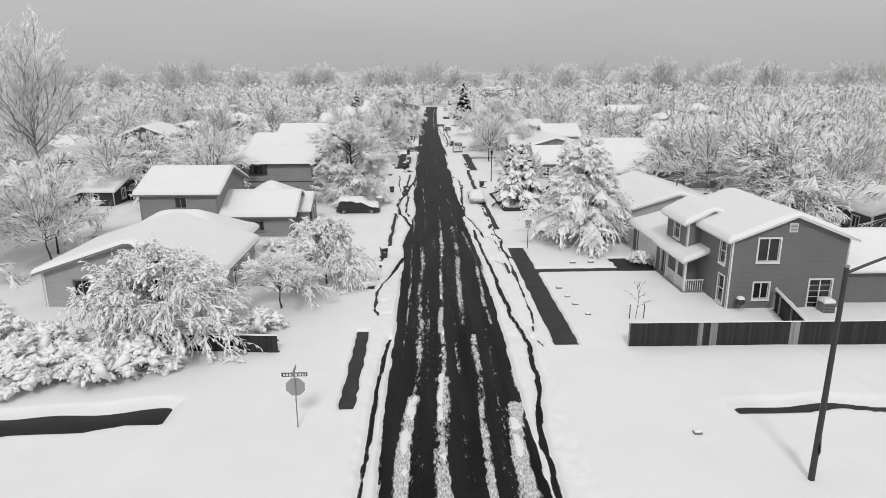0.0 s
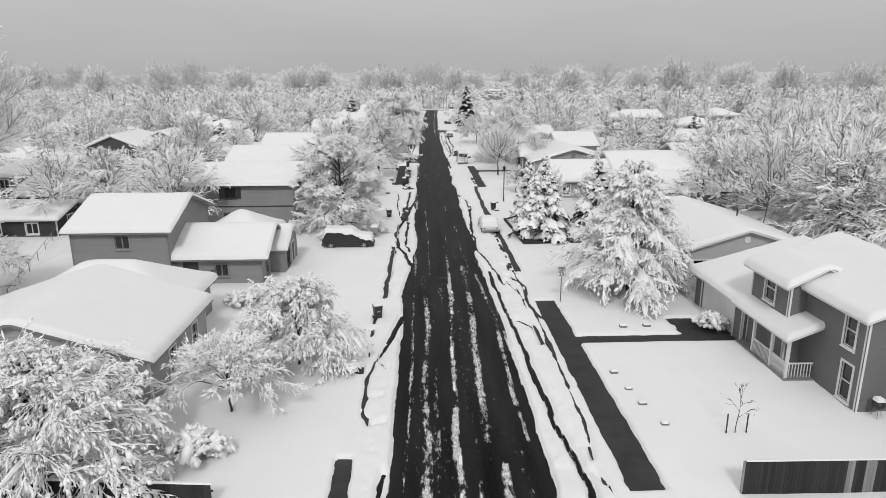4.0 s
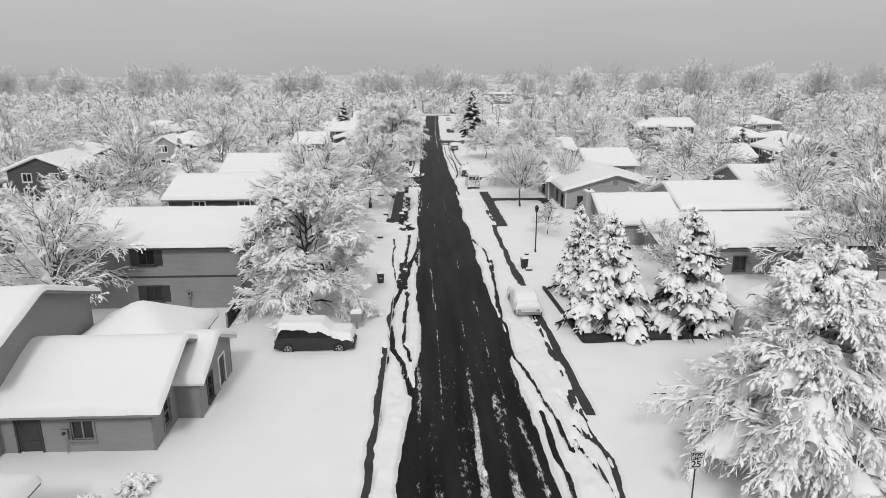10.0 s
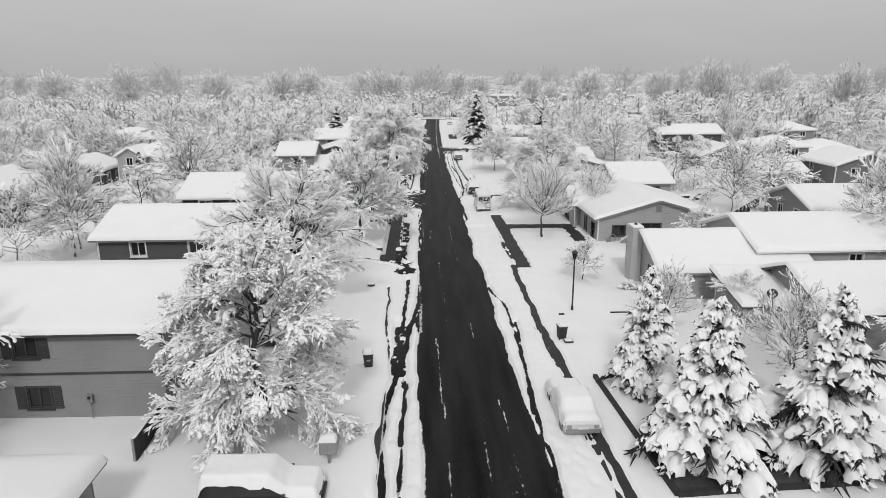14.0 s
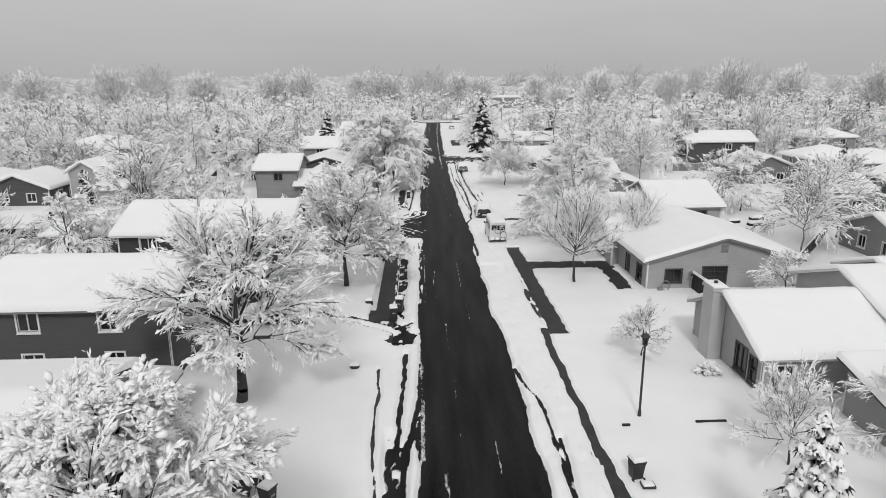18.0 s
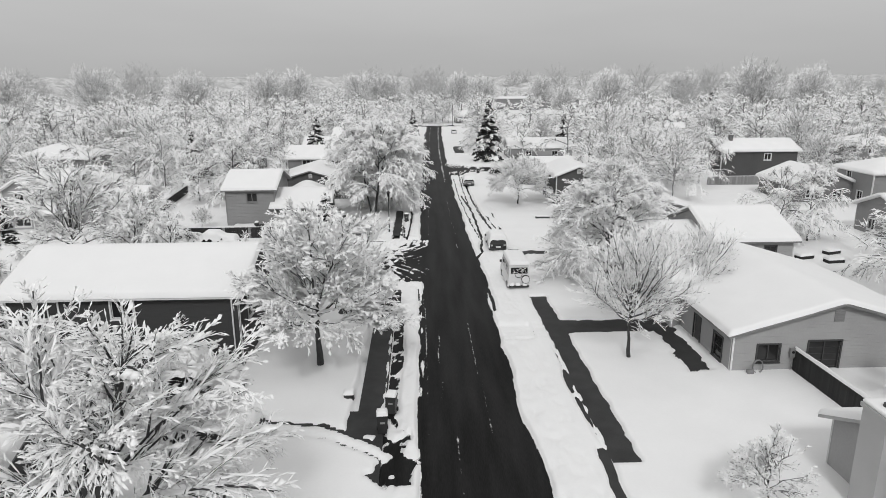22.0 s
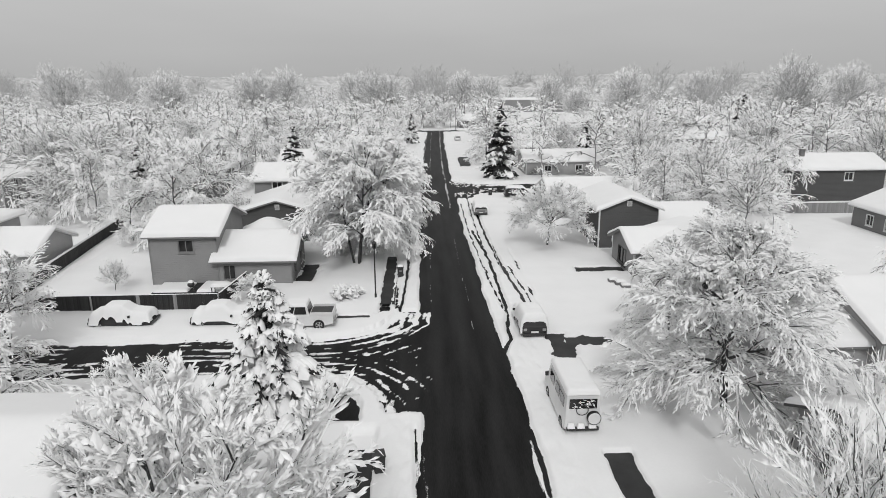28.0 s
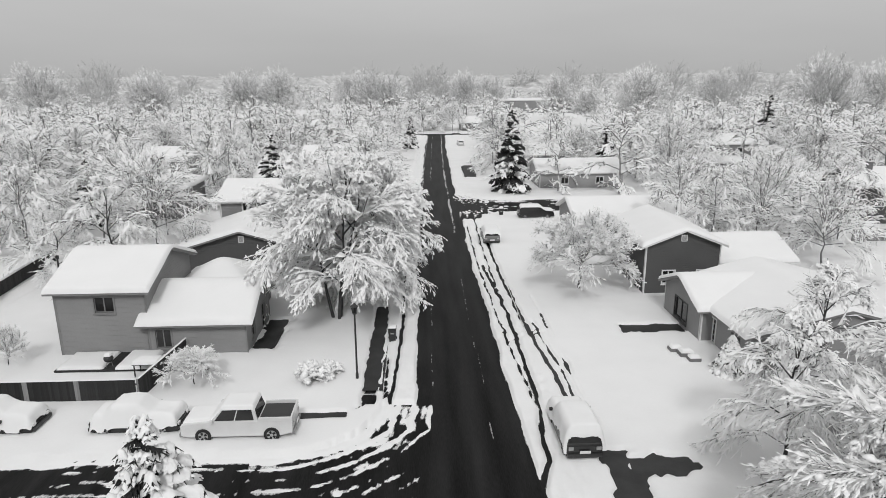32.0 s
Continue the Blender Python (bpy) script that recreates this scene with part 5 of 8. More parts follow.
def snow_tree(name, label, category, seed, height, radius, base=1.4, style="round", limbs=12, branches=8, twigs=9, droop=0.3, stems=1, load=1.0, clump=0.5, clump_size=0.06, thin=1.0, steps=(5, 3, 2), flat=0.3, lean=0.2, split=True, dark=0.7, sprigs=3, sprig_len=0.3, mass=0.0, mass_size=0.12, pads=0.0, twig_mat=None, bark=None, slim=0.75, wob=0.07, group="street trees"):
    """A leafless or late-leafed tree with snow lying along every twig."""
    rng = np.random.default_rng(seed)
    trunk_seg, C1, R1 = frame_of_tree(rng, height, radius, base, style, limbs, droop, steps[0], stems, lean, flat, slim)
    K1 = np.arange(len(C1))
    C2, K2 = sprout(rng, C1, K1, branches, 0.14, 1.0, 0.62, 0.60, steps[1], 0.55 * droop, 0.95, 0.08, wob)
    C3, K3 = sprout(rng, C2, K2, twigs, 0.12, 1.0, 0.50, 0.66, steps[2], 0.7 * droop, 0.8, 0.05, wob)
    root = empty(name, label, category, group=group)
    T0, T1, TR0, TR1 = (np.array([s[k] for s in trunk_seg]) for k in range(4))
    bark = bark or BARK
    a1, b1, ra, rb = pieces(C1, R1, 0.25)
    a2, b2, rc, rd = pieces(C2, max(0.0034 * height * slim, 0.016), 0.4)
    if split:
        merged("trunk", [tubes(T0, T1, TR0, TR1, 9)], bark, root)
        s1, s2 = np.repeat(K1, steps[0]), np.repeat(K2, steps[1])
        for k in range(len(C1)):
            i, j = s1 == k, s2 == k
            merged("limb", [tubes(a1[i], b1[i], ra[i], rb[i], 6), tubes(a2[j], b2[j], rc[j], rd[j], 3)], bark, root)
    else:
        merged("trunk", [tubes(T0, T1, TR0, TR1, 6), tubes(a1, b1, ra, rb, 4), tubes(a2, b2, rc * 1.2, rd * 1.2, 3)], bark, root)
    # short sprigs set by turns along every twig
    C4, K4 = sprout(rng, C3, K3, sprigs, 0.1, 1.0, 0.5, 0.6, 1, 0.6 * droop, 0.8, 0.04, taper=0.3)
    S0 = C4[:, 0]
    way = C4[:, 1] - S0
    size = np.linalg.norm(way, axis=1, keepdims=True)
    S1 = S0 + way / np.maximum(size, 1e-6) * np.clip(size, 0.6 * sprig_len, 1.6 * sprig_len)
    way = S1 - S0
    down = np.array([0, 0, -0.014])
    a3, b3, re, rf = pieces(C3, 0.013 * thin, 0.5)
    fine = rng.uniform(0, 1, len(a3)) < (0.5 if split else 0.85) * dark
    low = rng.uniform(0, 1, len(S0)) < 0.25 * dark
    merged("crown", [spikes(a3[fine] + down, b3[fine] + down, re[fine] * 1.2, -1.5),
                     spikes(S0[low] + down, S1[low] + down, np.full(low.sum(), 0.010 * thin), -1.5)], twig_mat or TWIG, root, False, kind="stuff")

    def heavy(p):
        return 0.3 + 1.4 * value_noise(p[..., 0] * 1.1 + p[..., 2] * 0.8, p[..., 1] * 1.1 - p[..., 2] * 0.9, seed)

    sets = []
    for C, w, end, share in ((C1, R1[:, None] * 0.75 + 0.012, 0.6, 0.9), (C2, 0.032 if split else 0.055, 0.8, 0.95)):
        m = C.shape[1]
        W = w * load * (1 - (1 - end) * np.arange(m) / (m - 1))[None] * heavy(C) * rng.uniform(0.6, 1.4, (len(C), m))
        d = np.diff(C, axis=1)
        lie = np.hypot(d[..., 0], d[..., 1]) / np.maximum(np.linalg.norm(d, axis=2), 1e-6)
        keep = (lie > 0.25) & (rng.uniform(0, 1, lie.shape) < share)
        sets.append(ridges(C[:, :-1][keep], C[:, 1:][keep], W[:, :-1][keep], W[:, 1:][keep], 0.8))
    # soft wads along the twigs, smaller ones on the sprigs
    wad = (0.027 if split else 0.046) * load * np.exp(rng.normal(0, 0.4, len(a3))) * heavy(b3)
    on = rng.uniform(0, 1, len(a3)) < 0.93
    sets.append(pods(a3[on], a3[on] + (b3 - a3)[on] * 1.15, wad[on], 1.6 if split else 1.0))
    heap = heavy(S1)
    ws = (0.021 if split else 0.036) * load * np.exp(rng.normal(0, 0.4, len(S0))) * (0.25 + 0.75 * heap)
    ok = rng.uniform(0, 1, len(S0)) < 0.9
    sets.append(pods(S0[ok], S1[ok], ws[ok], 1.5 if split else 0.95))
    pick = np.where(rng.uniform(0, 1, len(S0)) < clump * heap)[0]
    if clump and len(pick):
        sz = clump_size * np.exp(rng.normal(0, 0.4, (len(pick), 1))) * (0.6 + 0.4 * heap[pick, None]) * np.array([[1.6, 0.9, 0.7]])
        sets.append(clumps(S1[pick] * 0.6 + S0[pick] * 0.4, way[pick], sz, rng, 5))
    if mass:
        some = rng.uniform(0, 1, len(C2)) < mass
        if some.any():
            sets.append(drape(C2[some] + [0, 0, 0.03], mass_size * np.exp(rng.normal(0, 0.35, some.sum())), mass_size * 0.6 * np.exp(rng.normal(0, 0.3, some.sum())), rng, 0.35))
    if pads:
        q = np.linspace(0.35, 1.04, 8) * steps[0]
        i = np.minimum(q.astype(int), steps[0] - 1)
        P = C1[:, i] + (C1[:, i + 1] - C1[:, i]) * (q - i)[None, :, None] + [0, 0, 0.1]
        some = rng.uniform(0, 1, len(P)) < 0.8
        ln = lengths(C1)[some]
        sets.append(drape(P[some], pads * (0.1 + 0.09 * ln), pads * (0.09 + 0.04 * ln), rng, 0.3))
    merged("snow_load", sets, FROST, root, True, "snow lying on the twigs", "stuff")
    return root


def spruce(seed, height, radius, label, split=True, group="spruces", bare=0.15, dense=1.15):
    """A conifer: tiers of dark hanging boughs, each with its own pad of snow."""
    rng = np.random.default_rng(seed)
    root = empty("spruce_tree", label, "tree", group=group)
    part("trunk", tube((0, 0, -0.3), (0, 0, height * 0.96), 0.02 * height, 0.02, 8), BARK, root)
    z = height * (0.13 if split else 0.05)
    all_dark, all_snow = [], []
    while z < height * 0.985:
        f = 1 - z / height
        n = max(4, int(5 + 9 * f))
        for k in range(n):
            a = 2 * np.pi * (k + rng.uniform(-0.4, 0.4)) / n
            reach = radius * (f ** 0.85) * rng.uniform(0.55, 1.15) + 0.14
            out = np.array([np.cos(a), np.sin(a), 0])
            side = np.array([-out[1], out[0], 0])
            w = np.linspace(0, 1, 9)[:, None]
            zz = z + rng.uniform(-0.03, 0.03) * height
            sag = rng.uniform(0.22, 0.42) * (0.35 + f)
            curve = out * reach * w * (1 - 0.08 * w) + [0, 0, zz] + np.array([0, 0, 1.0]) * reach * (0.22 * w - sag * w ** 2.2)
            at = lambda v: np.stack([np.interp(v, w[:, 0], curve[:, c]) for c in range(3)], -1)
            v = rng.uniform(0.15, 1.0, 34)
            b0 = at(v) + side * (rng.uniform(-0.06, 0.06, 34) * reach)[:, None]
            fan = rng.choice([-1.0, 1.0], 34)[:, None]
            ln = (0.16 + 0.17 * reach * (1.1 - 0.55 * v))[:, None] * rng.uniform(0.6, 1.2, (34, 1))
            b1 = b0 + (side * fan * rng.uniform(0.3, 0.9, (34, 1)) + out * 0.65) * ln + [0, 0, -1.0] * ln * rng.uniform(0.25, 0.95, (34, 1))
            D0, D1 = np.concatenate([curve[:-1], b0]), np.concatenate([curve[1:], b1])
            R = np.concatenate([np.full(8, 0.035), np.full(34, 0.028 + 0.012 * reach) * dense])
            dark = tubes(D0, D1, R, R * np.concatenate([np.ones(8), np.full(34, 0.15)]), 3)
            snow = []
            if rng.uniform() > bare:
                for w0, w1 in ((0.22, 0.55), (0.42, 0.78), (0.66, 1.0), (0.5, 0.95)):
                    if reach < 0.8 and w0 < 0.4:
                        continue
                    q = np.linspace(w0, w1, 5) + rng.normal(0, 0.03)
                    P = at(np.clip(q, 0, 1)) + [0, 0, 0.04] + side * rng.normal(0, 0.09) * reach * np.linspace(0.4, 1.2, 5)[:, None]
                    snow.append(drape(P[None], np.array([0.12 + 0.07 * reach]) * rng.uniform(0.6, 1.35), np.array([0.13 + 0.06 * reach]) * rng.uniform(0.7, 1.3), rng, 0.34))
                # fingers of snow on the side twigs
                pick = rng.uniform(0, 1, 34) < 0.62
                snow.append(pods(b0[pick], b0[pick] + (b1 - b0)[pick] * 1.05 + [0, 0, 0.02], np.full(pick.sum(), 0.06 + 0.018 * reach) * rng.uniform(0.6, 1.3, pick.sum()), 0.8))
            if split:
                bough = merged("bough", [dark], NEEDLE, root, False)
                if snow:
                    merged("snow_pad", snow, FROST, bough, True, kind="stuff")
            else:
                all_dark.append(dark)
                all_snow += snow
        z += height * (0.054 - 0.012 * (1 - f)) * rng.uniform(0.85, 1.15)
    if not split:
        merged("crown", all_dark, NEEDLE, root, False, kind="stuff")
        merged("snow_load", all_snow, FROST, root, True, "thick pads of snow on the boughs", "stuff")
    return root


def put(ob, x, y, turn=0.0, size=1.0, tall=1.0):
    """Sets a thing made at the origin on the ground at (x, y)."""
    ob.matrix_basis = Matrix.Translation((x, y, 0.0)) @ Matrix.Rotation(radians(turn), 4, "Z") @ Matrix.Diagonal((size, size, size * tall, 1))
    return ob


def again(ob, x, y, turn=0.0, size=1.0, tall=1.0, label=""):
    c = copy_thing(ob, Matrix.Identity(4))
    put(c, x, y, turn, size, tall)
    return tagged(c, label)


# trees that stand beside the street
WEEP = dict(droop=1.1, wob=0.22, clump=0.35, clump_size=0.06, load=1.05, thin=1.3, dark=0.9, steps=(5, 3, 2), sprigs=5, sprig_len=0.18, mass=0.3, mass_size=0.09)
t_weep = put(snow_tree("weeping_tree", "broad weeping tree bowed down by heavy wet snow", "tree", 3, 6.6, 6.2, 0.7, "round", 32, 13, 12, flat=0.1, **WEEP), -15.7, 37.0)
t_weep2 = put(snow_tree("weeping_tree", "drooping ornamental tree loaded with heavy snow", "tree", 4, 5.8, 4.3, 0.7, "round", 24, 12, 11, flat=0.15, **WEEP), -7.4, 48.0, 40)
t_small = put(snow_tree("small_tree", "small spreading tree with snow on every twig", "tree", 5, 5.0, 4.2, 0.8, "vase", 15, 10, 10, droop=0.5, clump=0.35, clump_size=0.055, load=1.0, flat=0.2), -9.9, 42.8, 80)
t_leafy = put(snow_tree("deciduous_tree", "round street tree with snow-laden leafy twigs", "tree", 6, 10.6, 5.4, 1.0, "round", 34, 13, 12, mass=0.3, mass_size=0.085, slim=1.05, droop=0.35, clump=0.35, clump_size=0.065, load=1.4, dark=0.45, flat=-0.1, sprigs=5, sprig_len=0.24), -8.9, 81.4)
t_ash = put(snow_tree("deciduous_tree", "spreading bare tree with snow along its branches", "tree", 7, 10.6, 6.4, 1.6, "vase", 16, 12, 12, mass=0.3, mass_size=0.085, slim=1.05, droop=0.1, clump=0.18, clump_size=0.06, load=1.65, dark=0.6, flat=0.1, sprigs=5, sprig_len=0.25), -7.1, 120.4, 0, 1.08)
t_vase = put(snow_tree("bare_tree", "slender bare tree with a thin coat of snow", "tree", 8, 9.2, 5.4, 1.5, "vase", 20, 9, 8, droop=-0.3, wob=0.04, clump=0.0, load=0.95, dark=0.35, flat=0.35, sprigs=3, sprig_len=0.42), 12.9, 120.6)
t_big = put(snow_tree("large_tree", "large tree with low drooping snowy boughs", "tree", 9, 11.2, 7.0, 1.1, "round", 28, 13, 14, slim=1.05, droop=0.55, clump=0.18, clump_size=0.065, load=1.25, dark=0.55, flat=-0.05, sprigs=5, sprig_len=0.24), 16.4, 137.2)
t_tall = put(snow_tree("large_tree", "tall drooping tree with several leaning stems", "tree", 10, 13.4, 6.6, 2.2, "round", 15, 11, 10, droop=0.85, stems=3, lean=0.2, clump=0.15, clump_size=0.07, load=2.2, dark=0.28, flat=0.1, sprigs=3, sprig_len=0.32, mass=0.2, mass_size=0.11), -6.6, 167.4)
t_round = put(snow_tree("deciduous_tree", "low round yard tree with snow-filled crown", "tree", 11, 7.8, 5.8, 1.3, "vase", 19, 12, 11, droop=0.25, clump=0.2, clump_size=0.065, load=1.25, dark=0.6, flat=0.0, sprigs=3, sprig_len=0.28), 13.7, 173.4)
t_young = put(snow_tree("young_tree", "young round tree with a snowy crown", "tree", 12, 4.1, 2.1, 1.0, "vase", 13, 8, 8, droop=0.2, clump=0.3, clump_size=0.05, load=0.9, flat=0.1, sprig_len=0.22), 13.4, 104.8)
t_wild = put(snow_tree("deciduous_tree", "wide bare tree with crooked snow-lined branches", "tree", 13, 13.2, 6.8, 2.0, "vase", 15, 12, 11, mass=0.35, mass_size=0.085, slim=1.25, wob=0.1, droop=0.34, clump=0.1, clump_size=0.06, load=1.35, dark=0.6, flat=-0.05, sprigs=5, sprig_len=0.25), -10.9, 100.2)
t_bush = snow_tree("shrub", "garden shrub bent under snow", "shrub", 14, 1.6, 1.4, 0.1, "vase", 11, 6, 6, droop=0.3, clump=0.6, clump_size=0.075, load=1.4, flat=0.2, split=False, steps=(3, 2, 1), sprigs=3, sprig_len=0.2, mass=0.6, mass_size=0.13, group="snowy shrubs")
put(t_bush, -7.0, 156.6)
t_pine = put(snow_tree("pine_tree", "soft-needled pine with drooping snow-laden boughs", "tree", 15, 10.4, 5.3, 1.0, "cone", 56, 12, 9, droop=0.9, clump=0.3, clump_size=0.07, load=1.7, dark=0.4, thin=2.4, flat=0.0, sprigs=3, sprig_len=0.3, mass=0.35, mass_size=0.14, pads=1.2), 15.7, 60.4)
again(t_wild, -13.6, 132.4, 200, 0.52)
again(t_vase, 20.6, 128.3, 50, 0.8)
again(t_tall, -4.6, 173.5, 130, 0.95)
again(t_small, -14.0, 156.6, 75, 0.6)
s1 = put(spruce(21, 7.3, 2.5, "blue spruce with thick pads of snow on its boughs"), 11.8, 84.6)
s2 = put(spruce(22, 8.1, 3.7, "wide spruce weighed down with thick snow"), 12.2, 77.6)
s3 = put(spruce(23, 8.6, 3.7, "tall spruce with snow-laden tiers"), 17.6, 77.4)
s4 = put(spruce(24, 8.2, 4.2, "spruce at the corner buried in heavy snow"), -8.8, 138.2)
s5 = put(spruce(25, 11.0, 3.2, "tall dark spruce beside a side street", False, "far spruces", 0.66, 2.2), 14.8, 223.4, 0, 1.22)
s6 = put(spruce(26, 2.6, 1.2, "small conifer wrapped in snow beside a bungalow", False, "far spruces", 0.05), 19.0, 156.4)
again(s5, 35.2, 241.0, 30, 0.85)
again(s5, -38.5, 141.0, 10, 0.72)
again(s5, -41.5, 202.0, 80, 0.8)
again(s5, 62.0, 160.0, 45, 0.75)
again(s5, 26.2, 76.5, 45, 0.38)
again(s5, -20.0, 209.0, 120, 1.0)
again(s5, 118.0, 236.0, 20, 1.0)
again(s5, 98.0, 300.0, 20, 1.2)
again(s5, -2.0, 290.0, 20, 0.8)
again(s5, 46.0, 74.0, 20, 0.62)
sap = put(snow_tree("sapling", "thin leafless sapling held by two stakes", "tree", 16, 3.0, 1.0, 0.9, "round", 6, 3, 3, droop=0.0, clump=0.0, load=0.3, flat=0.7, split=False, slim=0.4, sprigs=2), 14.2, 39.7)
for dx in (-0.45, 0.5):
    part("stake", box(dx - 0.025, dx + 0.025, -0.025, 0.025, -0.2, 1.3), BARK, sap)
for x, y, a, s in ((-6.0, 157.4, 30, 0.8), (-15.4, 32.6, 0, 1.5), (-17.2, 31.6, 60, 1.4), (-19.0, 32.4, 120, 1.5), (-17.6, 34.2, 200, 1.3), (-20.8, 31.2, 250, 1.3), (-10.2, 38.4, 20, 1.2), (18.6, 52.3, 10, 0.95), (16.6, 102.0, 50, 0.7), (-13.6, 57.9, 20, 1.0), (-22.5, 33.5, 310, 1.4), (-26, 38, 20, 1.3), (-29, 41, 90, 1.2),
                   (-21.5, 35.2, 40, 1.5), (-24.0, 32.0, 80, 1.4), (-12.6, 60.2, 60, 0.7)):
    again(t_bush, x, y, a, s)

# the wood behind the houses
MID = dict(split=False, steps=(3, 2, 1), dark=0.8, clump=0.0, thin=1.3, slim=0.6, sprigs=3, sprig_len=0.4, group="neighbourhood trees")
m_open = snow_tree("bare_tree", "leafless tree white with snow", "tree", 31, 9.5, 5.6, 1.2, "vase", 14, 9, 8, droop=0.35, load=1.1, flat=0.05, **MID)
m_round = snow_tree("deciduous_tree", "round-crowned tree filled with snow", "tree", 32, 8.8, 5.6, 0.9, "round", 15, 9, 8, droop=0.5, load=1.15, flat=-0.1, **MID)
m_droop = snow_tree("deciduous_tree", "drooping tree heavy with snow", "tree", 33, 9.8, 5.6, 1.1, "round", 15, 9, 8, droop=0.95, load=1.2, flat=0.0, **MID)
m_bare = snow_tree("bare_tree", "thin bare tree dusted with snow", "tree", 36, 9.5, 5.2, 1.5, "vase", 14, 9, 8, droop=0.0, load=0.9, flat=0.25, **MID)
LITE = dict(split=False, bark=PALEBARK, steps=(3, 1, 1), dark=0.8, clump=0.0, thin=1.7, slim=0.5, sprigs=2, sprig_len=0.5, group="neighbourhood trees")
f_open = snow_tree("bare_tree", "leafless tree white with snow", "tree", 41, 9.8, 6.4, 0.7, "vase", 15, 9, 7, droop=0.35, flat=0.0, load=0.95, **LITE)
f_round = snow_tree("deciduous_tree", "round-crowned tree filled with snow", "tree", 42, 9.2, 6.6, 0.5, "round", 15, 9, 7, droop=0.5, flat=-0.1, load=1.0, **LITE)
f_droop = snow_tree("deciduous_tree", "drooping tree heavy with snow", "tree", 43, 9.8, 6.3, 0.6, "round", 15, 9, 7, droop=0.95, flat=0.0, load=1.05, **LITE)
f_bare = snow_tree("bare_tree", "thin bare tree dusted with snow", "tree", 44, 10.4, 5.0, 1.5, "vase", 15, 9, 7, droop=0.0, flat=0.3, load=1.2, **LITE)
put(f_bare, -84, 192, 0, 1.0)
put(f_open, -62, 180, 0, 1.0)
put(f_round, 80, 196, 0, 1.0)
put(f_droop, -75, 205, 0, 1.0)
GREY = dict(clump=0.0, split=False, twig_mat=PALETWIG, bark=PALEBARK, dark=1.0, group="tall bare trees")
m_grey = snow_tree("tall_bare_tree", "tall grey tree with hardly any snow", "tree", 34, 21.0, 6.5, 2.5, "vase", 14, 11, 9, droop=-0.25, load=1.0, thin=1.0, flat=0.7, steps=(6, 2, 1), sprigs=3, sprig_len=0.75, slim=0.42, **GREY)
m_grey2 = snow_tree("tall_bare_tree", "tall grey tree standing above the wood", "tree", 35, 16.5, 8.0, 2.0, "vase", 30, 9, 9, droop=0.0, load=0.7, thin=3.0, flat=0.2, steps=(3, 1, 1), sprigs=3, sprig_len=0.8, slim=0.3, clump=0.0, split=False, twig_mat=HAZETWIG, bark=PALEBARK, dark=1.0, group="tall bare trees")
put(m_grey2, 60, 352, 0, 1.0)
put(m_grey, -50.0, 86.0, 0, 1.15)
put(m_open, -38.0, 92.0)
put(m_round, -33.5, 61.0, 0, 0.75)
put(m_droop, 44.0, 84.0)
put(m_bare, 38.0, 70.0, 0, 1.3)

PLANS = [(-27, -13, 43, 57), (-27.5, -13, 62, 75), (-28, -13.5, 82, 99), (-27, -15, 102, 112), (-26.5, -11.5, 120, 131), (-24.5, -11.5, 161, 173), (-23, -10.5, 178.5, 191), (-23.5, -11, 194, 204), (-24.5, -8.5, 215, 237), (-51, -35.5, 158, 172),
         (19, 42, 41, 58), (19.5, 31.5, 61, 76), (21, 42.5, 88, 98.5), (17, 38.5, 99, 111), (17, 32, 117.5, 133), (20, 35, 139, 150.5), (19, 32.5, 156, 169), (18, 33, 171, 182), (53, 69, 195, 205.5)] + [b for _, b, *_ in FAR_HOUSES]


def free(x, y, m=2.0):
    c = float(centre(np.array(y)))
    if c - 8.5 < x < c + 12.5 and y < 335:
        return False
    if 139 < y < 153 and x < -5 or 205 < y < 220 and 5 < x < 70 or 324 < y < 339:
        return False
    return not any(a - m < x < b + m and c2 - m < y < d + m for a, b, c2, d in PLANS)


# houses that stand open towards the street: x from, x to, y
OPEN = [(54, 68, 196), (53, 62, 172), (62, 71, 168), (60, 70, 143), (-50, -36, 160), (-58, -49, 128), (-23, -11, 194), (40, 92, 455), (84, 94, 204), (76, 88, 178), (-62, -53, 159)]


def screened(x, y, nearest=0.76):
    """True where a tree would stand before one of the open houses."""
    for x0, x1, yh in OPEN:
        for y0 in (25, 60, 95):
            f = (y - y0) / (yh - y0)
            if nearest < f < 1.03 and y0 < yh - 60 and f * x0 - 2 < x < f * x1 + 2:
                return True
    return False


MIDS = [m_open, m_round, m_droop, m_bare]
LITES = [f_open, f_round, f_droop, f_bare]
rng = np.random.default_rng(77)
placed = []
